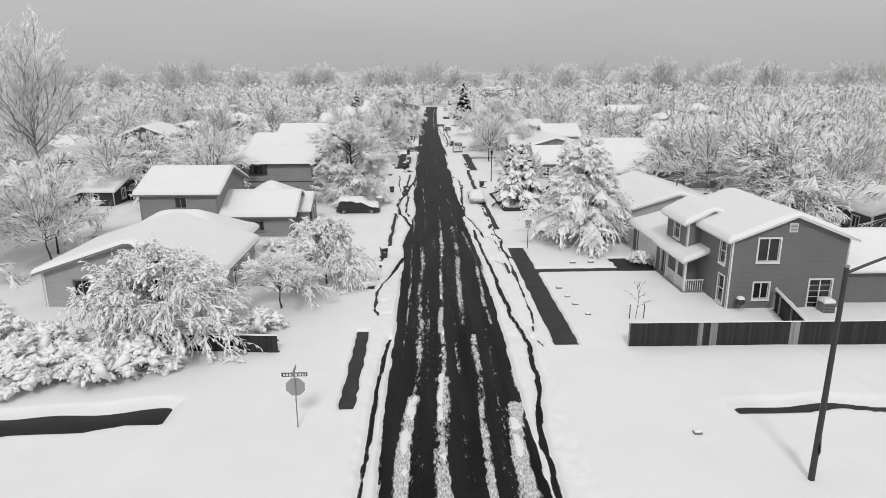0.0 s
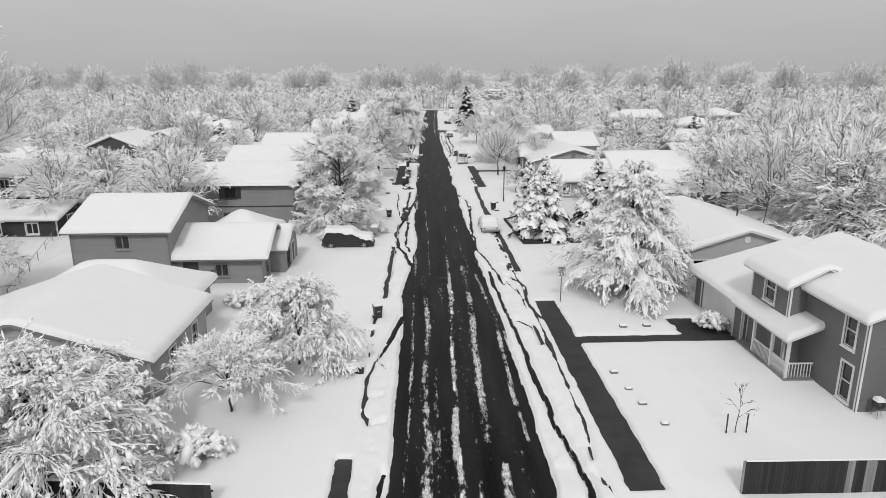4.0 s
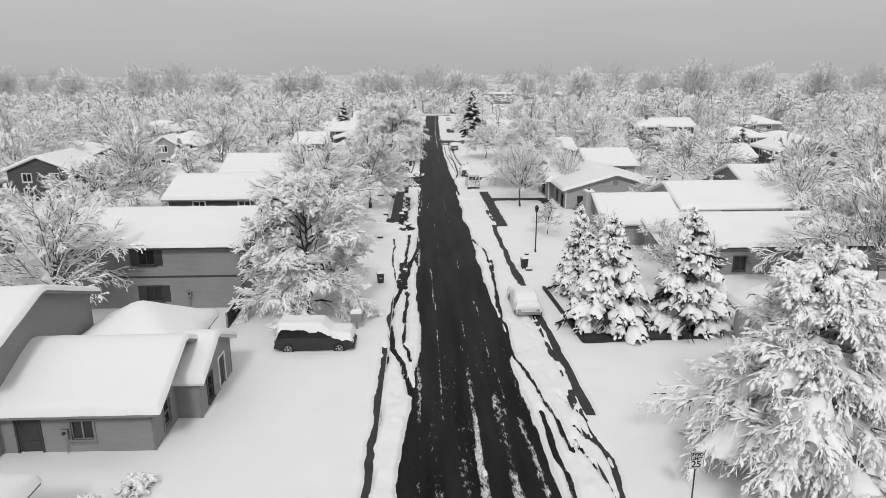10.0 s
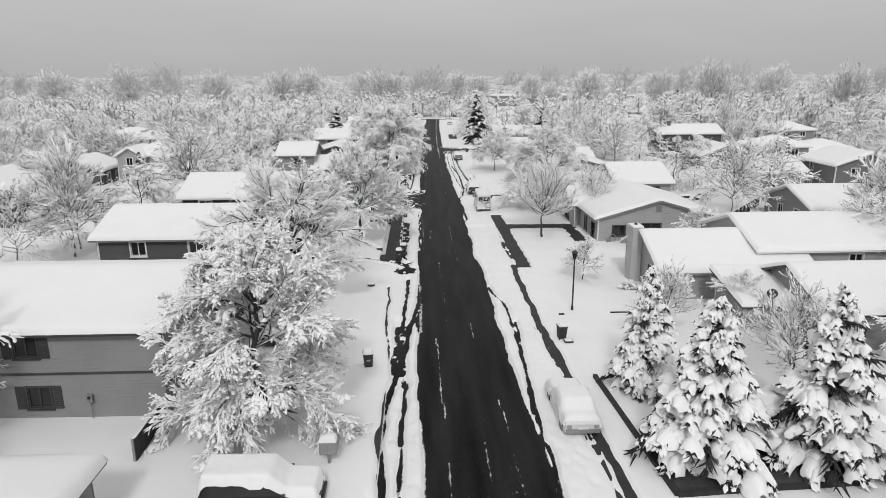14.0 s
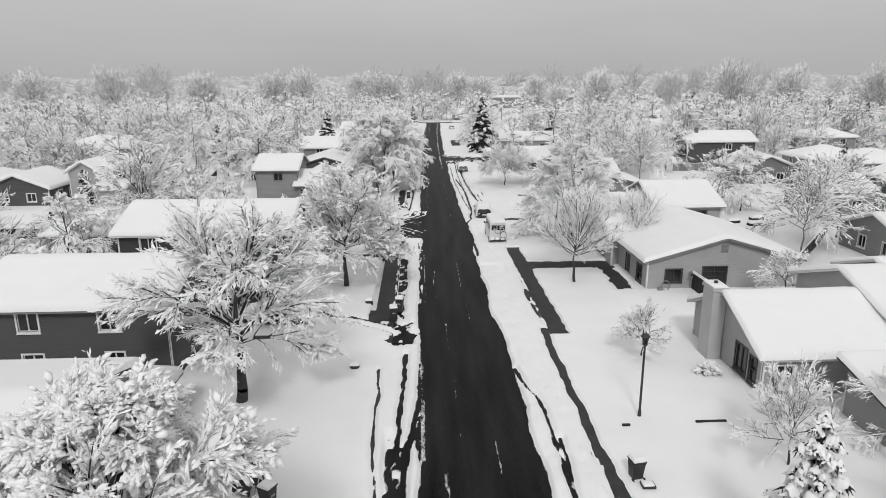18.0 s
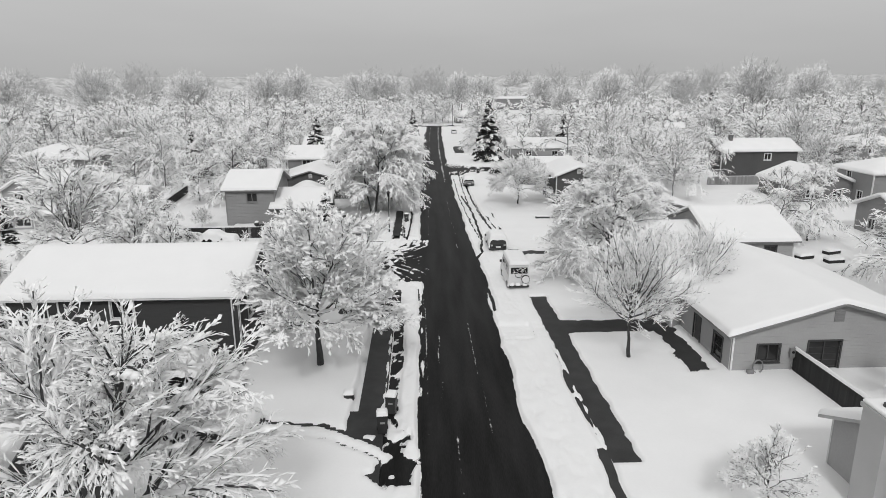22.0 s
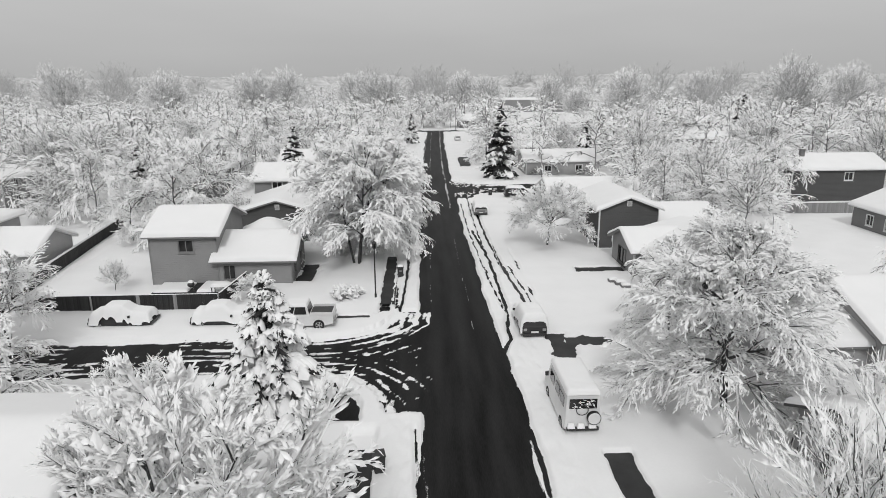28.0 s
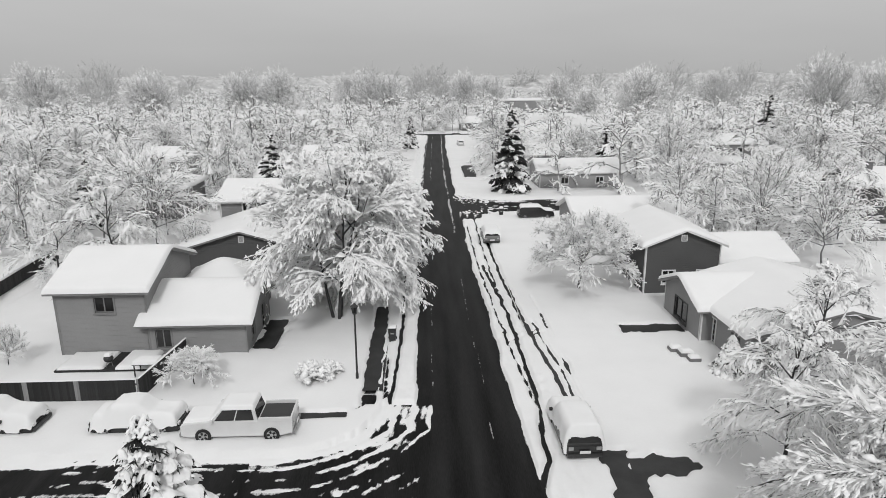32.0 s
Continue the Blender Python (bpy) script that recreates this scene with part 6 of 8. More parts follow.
# trees that can be told apart behind the houses: x, y, which, size
for x, y, k, s in ((-33, 96, 3, 0.9), (-40, 84, 0, 1.0), (-31, 78, 1, 0.7), (-36, 118, 0, 0.9), (-31, 122, 2, 0.9), (-33, 152.5, 1, 0.6), (-29, 148.0, 0, 0.9), (-25, 137, 1, 0.9), (-31.5, 139, 0, 1.35), (-21, 134.5, 2, 0.8), (-27, 176, 2, 1.1), (-33, 178, 1, 0.9), (-12, 205, 2, 1.1), (-9, 198, 0, 1.1), (-8.5, 184, 2, 1.2), (-7.5, 211, 2, 1.2), (-8, 228, 0, 1.2), (-9, 245, 2, 1.2), (-8, 262, 1, 1.2), (-7, 280, 0, 1.2), (-5, 300, 2, 1.2),
                   (38, 68, 0, 1.25), (43, 76, 3, 1.35), (34, 82, 3, 1.1), (50, 84, 1, 1.0), (36, 58, 2, 0.9), (46, 50, 1, 0.9), (52, 58, 0, 1.0), (47, 93, 3, 1.2), (40, 103, 0, 1.0), (45, 112, 3, 1.1), (16, 92.5, 3, 0.6), (20, 84, 3, 0.75), (22, 94, 1, 0.5), (27, 112.5, 1, 0.6), (16.5, 146, 2, 0.85), (22, 152.5, 2, 0.9), (39, 150, 1, 0.95), (44, 140, 1, 0.9), (31, 186, 2, 1.0), (38, 178, 0, 1.1), (42, 190, 1, 1.0), (16, 240, 1, 1.1), (17, 262, 2, 1.2), (19, 280, 0, 1.2), (21, 300, 1, 1.2), (25, 315, 2, 1.2), (34, 200, 0, 1.0), (2, 347, 1, 1.1), (7, 349, 2, 1.2), (12, 347, 0, 1.1), (-4, 349, 0, 1.1), (-12, 185.5, 1, 0.8), (-27, 160, 3, 0.35), (27.5, 187, 1, 1.05), (36, 186, 0, 1.15), (47, 189, 2, 1.05), (55, 190, 1, 1.0), (44, 198, 0, 1.1), (52, 200, 2, 1.0), (37, 194, 1, 0.9), (-28, 187.5, 0, 1.3), (-50, 206, 0, 1.4), (-37, 195, 2, 1.0), (-46, 195, 1, 1.0), (-30, 196, 2, 1.0), (-22, 182, 3, 0.6)):
    if abs(x) > 33 and screened(x, y):
        continue
    placed.append((x, y))
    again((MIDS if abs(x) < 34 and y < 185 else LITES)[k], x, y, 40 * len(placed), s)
again(m_droop, 42.0, 149.5, 70, 0.95)
placed.append((42.0, 149.5))
tries = 0
while len(placed) < 470 and tries < 16000:
    tries += 1
    y = rng.uniform(48, 262)
    half = 30 + 0.80 * max(y - 20, 20)
    x = rng.uniform(-half, half)
    if abs(x) < 24 and y < 175:
        continue
    # the fenced gardens on both sides stay open
    if -45 < x < -24 and (60 < y < 78 or 142 < y < 178) or 24 < x < 62 and 112 < y < 158 and rng.uniform() < 0.4 or -66 < x < -29 and 86 < y < 140 and rng.uniform() < 0.5 or -62 < x < -28 and 141 < y < 160 or 38 < x < 76 and 140 < y < 182 and rng.uniform() < 0.4:
        continue
    if 8 < x < 27 and 183 < y < 222 or abs(x + 1.7 - 0.303 * (y - 120)) < 5 and 178 < y < 241:
        continue
    if not free(x, y, 2.5) or screened(x, y) or any((x - q[0]) ** 2 + (y - q[1]) ** 2 < (2.6 + y * 0.006) ** 2 for q in placed):
        continue
    placed.append((x, y))
    kind_k = int(rng.choice(4, p=(0.34, 0.26, 0.22, 0.18)))
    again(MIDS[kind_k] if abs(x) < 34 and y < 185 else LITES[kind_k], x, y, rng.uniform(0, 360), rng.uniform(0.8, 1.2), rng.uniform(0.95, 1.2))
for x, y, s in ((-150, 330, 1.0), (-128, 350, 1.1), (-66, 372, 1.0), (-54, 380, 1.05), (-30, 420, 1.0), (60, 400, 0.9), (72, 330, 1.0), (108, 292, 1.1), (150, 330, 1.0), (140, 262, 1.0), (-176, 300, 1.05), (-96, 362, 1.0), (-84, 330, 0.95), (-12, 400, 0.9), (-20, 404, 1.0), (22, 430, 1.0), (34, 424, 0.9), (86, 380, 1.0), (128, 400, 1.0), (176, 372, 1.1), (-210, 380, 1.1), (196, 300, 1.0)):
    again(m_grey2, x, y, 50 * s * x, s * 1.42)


# the far wood, one mass of small trees
def far_tree(seed, height, bare, fine):
    r = np.random.default_rng(seed)
    trunk_seg, C1, R1 = frame_of_tree(r, height, height * (0.46 if bare else 0.6), height * (0.15 if bare else 0.04), "vase" if bare else "round", (26 if bare else 13) if fine else 11, -0.1 if bare else r.uniform(0.2, 0.9), 2, flat=0.15 if bare else -0.05)
    C2, K2 = sprout(r, C1, np.arange(len(C1)), 6 if fine else 5, 0.2, 1.0, 0.6, 0.5, 1, 0.0 if bare else 0.4, 1.0, 0.08)
    C3, K3 = sprout(r, C2, K2, (9 if bare else 7) if fine else 4, 0.1, 1.0, 0.6, 0.75, 1, 0.0 if bare else 0.4, 0.9, 0.05)
    T0, T1, TR0, TR1 = (np.array([s[k] for s in trunk_seg]) for k in range(4))
    a1, b1, ra, rb = pieces(C1, 0.06, 0.5)
    a2, b2 = C2[:, 0], C2[:, 1]
    a3, b3 = C3[:, 0], C3[:, 1]
    wide = 1.0 if fine else 1.7
    some = r.uniform(0, 1, len(a3)) < (1.0 if bare else 0.3)
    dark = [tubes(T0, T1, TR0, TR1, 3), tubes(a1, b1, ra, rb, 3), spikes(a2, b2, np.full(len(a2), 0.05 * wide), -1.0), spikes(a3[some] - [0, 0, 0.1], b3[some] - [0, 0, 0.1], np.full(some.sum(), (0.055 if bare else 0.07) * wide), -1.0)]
    white = [] if bare else [ridges(a2, b2, np.full(len(a2), 0.10 * wide), np.full(len(a2), 0.05 * wide), 1.0), (pods if fine else spikes)(a3, b3, 0.13 * wide * r.uniform(0.5, 1.4, len(a3)), 0.8)]
    return dark, white


protos = [far_tree(200 + k, 9.5, False, True) for k in range(5)] + [far_tree(220 + k, 9.5, False, False) for k in range(5)] + [far_tree(300 + k, 20.0, True, True) for k in range(4)]


def spread_wood(name, spots, label, mat_dark):
    for which, mat, nm in ((0, mat_dark, name), (1, FROST, name + "_snow")):
        if not any(protos[k[4]][which] for k in spots):
            continue
        quads, tris, vs, off = [], [], [], 0
        for x, y, a, s, k in spots:
            ca, sa = math.cos(a) * s, math.sin(a) * s
            for v, f in protos[k][which]:
                w = np.stack([v[:, 0] * ca - v[:, 1] * sa + x, v[:, 0] * sa + v[:, 1] * ca + y, v[:, 2] * s], -1)
                vs.append(w)
                (quads if f.shape[1] == 4 else tris).append(f + off)
                off += len(v)
        faces = (np.concatenate(quads).tolist() if quads else []) + (np.concatenate(tris).tolist() if tris else [])
        ob = mesh_object(nm, np.concatenate(vs), faces, mat, which == 1)
        tagged(ob, label if which == 0 else "snow lying on the far treetops", "trees" if which == 0 else "snow", kind="stuff")


spots = []
while len(spots) < 1500:
    y = 215 + 500 * rng.uniform(0, 1) ** 1.4
    half = 40 + 0.76 * y
    x = rng.uniform(-half, half)
    if not free(x, y, 2.0) or screened(x, y) or (abs(x - float(centre(np.array(y)))) < 10 and y < 335):
        continue
    tall = rng.uniform() < 0.3 * smooth01((fbm(np.array(x / 60), np.array(y / 90), 191, 2) - 0.45) / 0.2) and y > 360
    spots.append((x, y, rng.uniform(0, 6.28), rng.uniform(0.8, 1.45), int(rng.integers(10, 14)) if tall else int(rng.integers(0, 5)) if y < 290 else int(rng.integers(5, 10))))
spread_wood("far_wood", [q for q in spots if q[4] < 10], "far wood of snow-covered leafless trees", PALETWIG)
# the tallest far trees take the twig colour with haze painted in
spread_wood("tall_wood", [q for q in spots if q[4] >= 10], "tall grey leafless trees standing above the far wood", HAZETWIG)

# treetops out to the horizon, seen as one rough canopy
# frosted grey, lightened further so the colour holds the horizon haze
CANOPY = material("frosted_hazed_canopy", 0.55, 0.95, 0.45, 0.12, 0.9, 0.0, spec=0.1)


def canopy(x, y):
    far_up = smooth01((y - 560) / 160)
    tops = fbm(x / 9, y / 14, 141, 3)
    crowns = value_noise(x / 2.6, y / 6, 151)
    clump_up = smooth01((fbm(x / 60, y / 120, 161, 3) - 0.52) / 0.18)
    return far_up * (7.0 + 12.0 * tops + 3.0 * crowns + 7.0 * clump_up * smooth01((y - 800) / 300)) - 1.0


cxs = np.concatenate([-np.geomspace(420, 2400, 60)[::-1], np.arange(-416, 417, 4.0), np.geomspace(420, 2400, 60)])
cys = np.concatenate([np.arange(540, 900, 9.0), np.geomspace(900, 2900, 40)])
tagged(grid_mesh("far_canopy", cxs, cys, canopy, CANOPY, "stuff"), "frosted treetops of woods reaching to the horizon", "trees")
# ---- small helpers for things ----
def pillow(x0, x1, y0, y1, z, thick, seed=0, step=0.14, edge_w=0.16):
    """A rounded slab of snow on a flat top."""
    gx, gy = np.array(lines(x0, x1, step, (x0 + 0.05, x1 - 0.05))), np.array(lines(y0, y1, step, (y0 + 0.05, y1 - 0.05)))
    X, Y = np.meshgrid(gx, gy)
    edge = np.minimum(np.minimum(X - x0, x1 - X), np.minimum(Y - y0, y1 - Y))
    rounded = np.sqrt(np.clip(1 - (1 - np.clip(edge / edge_w, 0, 1)) ** 2, 0, 1))
    Z = z + thick * rounded * (1 + 0.35 * (fbm(X / 0.5 + seed, Y / 0.5, 13 + seed, 3) - 0.5))
    n = len(gx)
    i = (np.arange(len(gy) - 1)[:, None] * n + np.arange(n - 1)[None, :]).reshape(-1)
    bm = bmesh.new()
    vs = [bm.verts.new(v) for v in np.stack([X, Y, Z], -1).reshape(-1, 3)]
    for k in i:
        bm.faces.new((vs[k], vs[k + 1], vs[k + n + 1], vs[k + n]))
    bm.faces.new((vs[0], vs[n * (len(gy) - 1)], vs[-1], vs[n - 1]))
    return bm


def snow_cap(body, cabin, hw, snow, bury, x0, x1, seed):
    """Snow over a whole parked car, following its outline; bury says how far down its sides it reaches."""
    up = sorted((p for p in body if p[1] > 0.7 * max(q[1] for q in body)), key=lambda p: p[0])
    gx, gy = np.linspace(x0, x1, 44), np.linspace(-hw, hw, 22)
    X, Y = np.meshgrid(gx, gy)
    line = np.maximum(np.interp(X, [p[0] for p in up], [p[1] for p in up]), np.interp(X, [cabin[0][0], cabin[1][0], cabin[2][0], cabin[3][0]], [0, cabin[1][1], cabin[2][1], 0]))
    line = np.where((X > cabin[0][0]) & (X < cabin[3][0]), np.maximum(line, np.interp(X, [c[0] for c in cabin[:4]], [c[1] for c in cabin[:4]])), line)
    edge = np.minimum(np.minimum(X - x0, x1 - X) * 1.4, hw - np.abs(Y)) + (0.04 + 0.16 * bury) * (fbm(X / 0.6 + seed, Y / 0.5, 17 + seed, 3) - 0.5) * (bury > 0)
    w = np.clip(edge / (0.2 + 0.5 * bury), 0, 1)
    rounded = np.sqrt(np.clip(1 - (1 - w) ** 2, 0, 1))
    low = line * (1 - bury) - 0.06
    Z = low + (line + snow * (1 + 0.3 * (fbm(X / 0.7 + seed, Y / 0.7, 13 + seed, 3) - 0.5)) - low) * rounded
    n = len(gx)
    i = (np.arange(len(gy) - 1)[:, None] * n + np.arange(n - 1)[None, :]).reshape(-1)
    bm = bmesh.new()
    vs = [bm.verts.new(v) for v in np.stack([X, Y, Z], -1).reshape(-1, 3)]
    for k in i:
        bm.faces.new((vs[k], vs[k + 1], vs[k + n + 1], vs[k + n]))
    return bm


def prism(profile, y0, y1, bevel=0.0, inset=0.0):
    """A side profile of (x, z) drawn out from y0 to y1, the upper part drawn in."""
    bm = bmesh.new()
    zs = [p[1] for p in profile]
    lo, hi = min(zs), max(zs)
    rings = []
    for y, s in ((y0, 1), (y1, -1)):
        rings.append([bm.verts.new((x, y + s * inset * (z - lo) / max(hi - lo, 1e-6), z)) for x, z in profile])
    n = len(profile)
    bm.faces.new(rings[0])
    bm.faces.new(rings[1][::-1])
    for k in range(n):
        bm.faces.new((rings[0][(k + 1) % n], rings[0][k], rings[1][k], rings[1][(k + 1) % n]))
    bmesh.ops.recalc_face_normals(bm, faces=bm.faces[:])
    if bevel:
        bmesh.ops.bevel(bm, geom=bm.edges[:], offset=bevel, segments=2, affect="EDGES", profile=0.6)
    return bm


def slab(points, thick):
    """A thin plate through four points, thickened along its normal."""
    p = [Vector(q) for q in points]
    nrm = (p[1] - p[0]).cross(p[3] - p[0]).normalized() * thick
    bm = bmesh.new()
    a, b = [bm.verts.new(q) for q in p], [bm.verts.new(q + nrm) for q in p]
    bm.faces.new(a[::-1])
    bm.faces.new(b)
    for k in range(4):
        bm.faces.new((a[k], a[(k + 1) % 4], b[(k + 1) % 4], b[k]))
    return bm


def wheel(root, x, y, r, side, w=0.22, rim_mat=ALLOY):
    tyre = part("wheel", tube((x, y - w / 2, r), (x, y + w / 2, r), r, r, 22), RUBBER, root)
    face = y + side * (w / 2 + 0.004)
    rim = part("rim", tube((x, face - side * 0.03, r), (x, face + side * 0.012, r), r * 0.64, r * 0.6, 18), rim_mat, tyre)
    bm = bmesh.new()
    for k in range(5):
        a = 2 * math.pi * k / 5
        d = Vector((math.cos(a), 0, math.sin(a)))
        n = Vector((-d.z, 0, d.x))
        c = Vector((x, face + side * 0.018, r))
        q = [c + d * r * 0.2 + n * r * 0.12, c + d * r * 0.56 + n * r * 0.17, c + d * r * 0.56 - n * r * 0.17, c + d * r * 0.2 - n * r * 0.12]
        vs = [bm.verts.new(v) for v in q]
        bm.faces.new(vs)
    part("hub_hole", bm, RUBBER, tyre)


def vehicle(label, paint, m, length, width, body, cabin, cut, wheels=(0.17, 0.82), wheel_r=0.36, inset=0.14, glass_split=(0.36, 0.68), snow_roof=0.28, snow_hood=0.25, snow_all=False, name="car", category="car", bed=None, group="parked cars", bury=0.0, bare_glass=True):
    """A parked vehicle: x runs from its tail (0) to its nose. body and cabin are side profiles of (x, z)."""
    root = empty(name, label, category, m, group)
    hw = width / 2
    part("body", prism(body, -hw, hw, 0.05, 0.05), paint, root)
    part("cabin", prism(cabin, -hw + 0.06, hw - 0.06, 0.03, inset), paint, root)
    zb, zt = cabin[0][1], max(p[1] for p in cabin)
    (xa0, _), (xa1, _), (xb1, _), (xb0, _) = cabin[0], cabin[1], cabin[2], cabin[3]
    lo, hi = zb + 0.06, zt - 0.09
    f = lambda z: (z - zb) / (zt - zb)
    def back_x(z):
        return xa0 + (xa1 - xa0) * f(z)
    def front_x(z):
        return xb0 + (xb1 - xb0) * f(z)
    for s in (-1, 1):
        y = lambda z, s=s: s * (hw - 0.06 - inset * f(z) + 0.006)
        cuts = [0.06, *glass_split, 0.95]
        for u0, u1 in zip(cuts, cuts[1:]):
            q = []
            for u, z in ((u0 + 0.015, lo), (u1 - 0.015, lo), (u1 - 0.015, hi), (u0 + 0.015, hi)):
                q.append((back_x(z) + (front_x(z) - back_x(z)) * u, y(z), z))
            part("side_window", slab(q if s < 0 else q[::-1], 0.012), GLASS, root)
        part("mirror", box(front_x(lo) - 0.12, front_x(lo) + 0.03, s * (hw + 0.02), s * (hw + 0.2), lo - 0.02, lo + 0.14, 0.03), paint, root)
    wy = lambda z: hw - 0.16 - inset * f(z)
    part("rear_window", slab([(back_x(lo) - 0.012, wy(lo), lo), (back_x(lo) - 0.012, -wy(lo), lo), (back_x(hi) - 0.012, -wy(hi), hi), (back_x(hi) - 0.012, wy(hi), hi)], 0.01), FROST if snow_all else GLASS, root)
    part("windscreen", slab([(front_x(lo) + 0.012, -wy(lo), lo), (front_x(lo) + 0.012, wy(lo), lo), (front_x(hi) + 0.012, wy(hi), hi), (front_x(hi) + 0.012, -wy(hi), hi)], 0.05 if snow_hood > 0.18 else 0.01), FROST if snow_hood > 0.18 else GLASS, root)
    for u in wheels:
        for s in (-1, 1):
            wheel(root, u * length, s * (hw - 0.10), wheel_r, s)
    zl = max(p[1] for p in body) * 0.78
    for s in (-1, 1):
        part("tail_light", box(-0.03, 0.05, s * (hw - 0.34), s * (hw - 0.10), zl - 0.12, zl + 0.06, 0.01), SIGNGREY, root)
        part("headlight", box(length - 0.08, length + 0.02, s * (hw - 0.40), s * (hw - 0.12), zl - 0.14, zl, 0.01), SIGNWHITE, root)
    part("bumper", box(-0.08, 0.06, -hw + 0.05, hw - 0.05, 0.38, 0.58, 0.03), IRON if paint is not PAINT_WHITE else STEEL, root)
    part("bumper", box(length - 0.06, length + 0.08, -hw + 0.05, hw - 0.05, 0.36, 0.56, 0.03), IRON if paint is not PAINT_WHITE else STEEL, root)
    part("plate", box(-0.1, -0.075, -0.26, 0.26, 0.62, 0.76), SIGNWHITE, root)
    # snow over roof and bonnet
    tail = 0.06 if bed is None else bed[1] + 0.1
    if snow_all or bury:
        half = hw - 0.02 + 0.3 * bury
    else:
        half = hw - 0.06 - inset + 0.05
    if not snow_all and not bury:
        tail = max(tail, xa1 - 0.12)
    part("snow_cap", snow_cap(body, cabin, half, snow_roof, bury, tail, length - (0.02 if snow_hood > 0.1 else 0.9), len(label) % 7), CAP, root, smooth=True)
    if bed:
        part("bed_snow", pillow(bed[0], bed[1], -hw + 0.1, hw - 0.1, bed[2], 0.2, 7), CAP, root, smooth=True)
    return root


def suv_shape(L, H):
    body = [(0.02, 0.42), (0.0, 0.95), (0.06, 1.10), (L * 0.72, 1.12), (L * 0.97, 1.02), (L, 0.80), (L - 0.02, 0.40), (L * 0.9, 0.30), (L * 0.1, 0.30)]
    cabin = [(0.06, 1.08), (0.28, H), (L * 0.60, H), (L * 0.74, 1.08)]
    return body, cabin


def sedan_shape(L, H):
    body = [(0.02, 0.38), (0.0, 0.85), (0.08, 0.96), (L * 0.7, 0.96), (L * 0.97, 0.86), (L, 0.62), (L - 0.02, 0.34), (L * 0.9, 0.26), (L * 0.1, 0.26)]
    cabin = [(L * 0.16, 0.94), (L * 0.28, H), (L * 0.56, H), (L * 0.70, 0.94)]
    return body, cabin


b_, c_ = suv_shape(4.9, 1.72)
vehicle("dark sport utility vehicle under a thick cap of snow", PAINT_DARK, pose(-9.85, 75.15, 0.1), 4.9, 1.9, b_, c_, 0, wheel_r=0.38, snow_roof=0.34, snow_hood=0.28, bury=0.10)
b_, c_ = sedan_shape(4.8, 1.38)
vehicle("white boxy saloon car covered in snow at the kerb", PAINT_WHITE, pose(7.1, 79.7, 0.05, 0, 0, 90), 4.8, 1.8, b_, c_, 0, wheel_r=0.32, snow_roof=0.24, snow_hood=0.2, snow_all=True, bury=0.32)
b_, c_ = suv_shape(4.6, 1.62)
vehicle("dark hatchback half buried in snow at the kerb", PAINT_DARK, pose(7.65, 147.6, 0.0, 0, 0, 90), 4.6, 1.8, b_, c_, 0, wheel_r=0.34, snow_roof=0.34, snow_hood=0.26, bury=0.45)
vehicle("grey sport utility vehicle with snow on its roof at the kerb", PAINT_GREY, pose(7.95, 189.6, 0.0, 0, 0, 90), 4.6, 1.8, b_, c_, 0, wheel_r=0.34, snow_roof=0.28, snow_hood=0.2, bury=0.25)
vehicle("dark car in snow beside the corner", PAINT_DARK, pose(13.0, 203.6, 0.1, 0, 0, 0), 4.6, 1.8, b_, c_, 0, wheel_r=0.34, snow_roof=0.22)
vehicle("dark sport utility vehicle in a snowy drive", PAINT_DARK, pose(-47.2, 148.9, 0.1), 4.8, 1.85, b_, c_, 0, wheel_r=0.36, snow_roof=0.1, snow_hood=0.05)
vehicle("dark car buried in snow by the side street", PAINT_DARK, pose(-17.6, 152.0, 0.0), 4.6, 1.8, *sedan_shape(4.6, 1.42), 0, wheel_r=0.33, snow_roof=0.42, snow_hood=0.35, snow_all=True, bury=0.5)
vehicle("dark saloon car buried in snow by a fence", PAINT_DARK, pose(-25.2, 152.2, 0.0), 4.6, 1.8, *sedan_shape(4.6, 1.42), 0, wheel_r=0.33, snow_roof=0.42, snow_hood=0.35, snow_all=True, bury=0.5)
b_, c_ = suv_shape(4.3, 1.85)
vehicle("dark off-road vehicle with deep snow on roof and bonnet", PAINT_DARK, pose(-15.4, 116.4, 0.1), 4.3, 1.8, b_, c_, 0, wheel_r=0.40, snow_roof=0.42, snow_hood=0.4, bury=0.08)
vehicle("pale off-road vehicle with boxy roof under snow", PAINT_GREY, pose(-16.4, 118.6, 0.1, 0, 0, -4), 4.2, 1.75, *suv_shape(4.2, 2.0), 0, wheel_r=0.40, snow_roof=0.42, snow_hood=0.42, bury=0.08)
vehicle("dark saloon car in the drive under deep snow", PAINT_DARK, pose(-13.6, 112.3, 0.1), 4.6, 1.8, *sedan_shape(4.6, 1.42), 0, wheel_r=0.33, snow_roof=0.42, snow_hood=0.36, snow_all=True, bury=0.4)
vehicle("white car far down the street", PAINT_WHITE, pose(11.6, 296.0, 0.0, 0, 0, 90), 4.6, 1.8, *suv_shape(4.6, 1.62), 0, snow_roof=0.2)

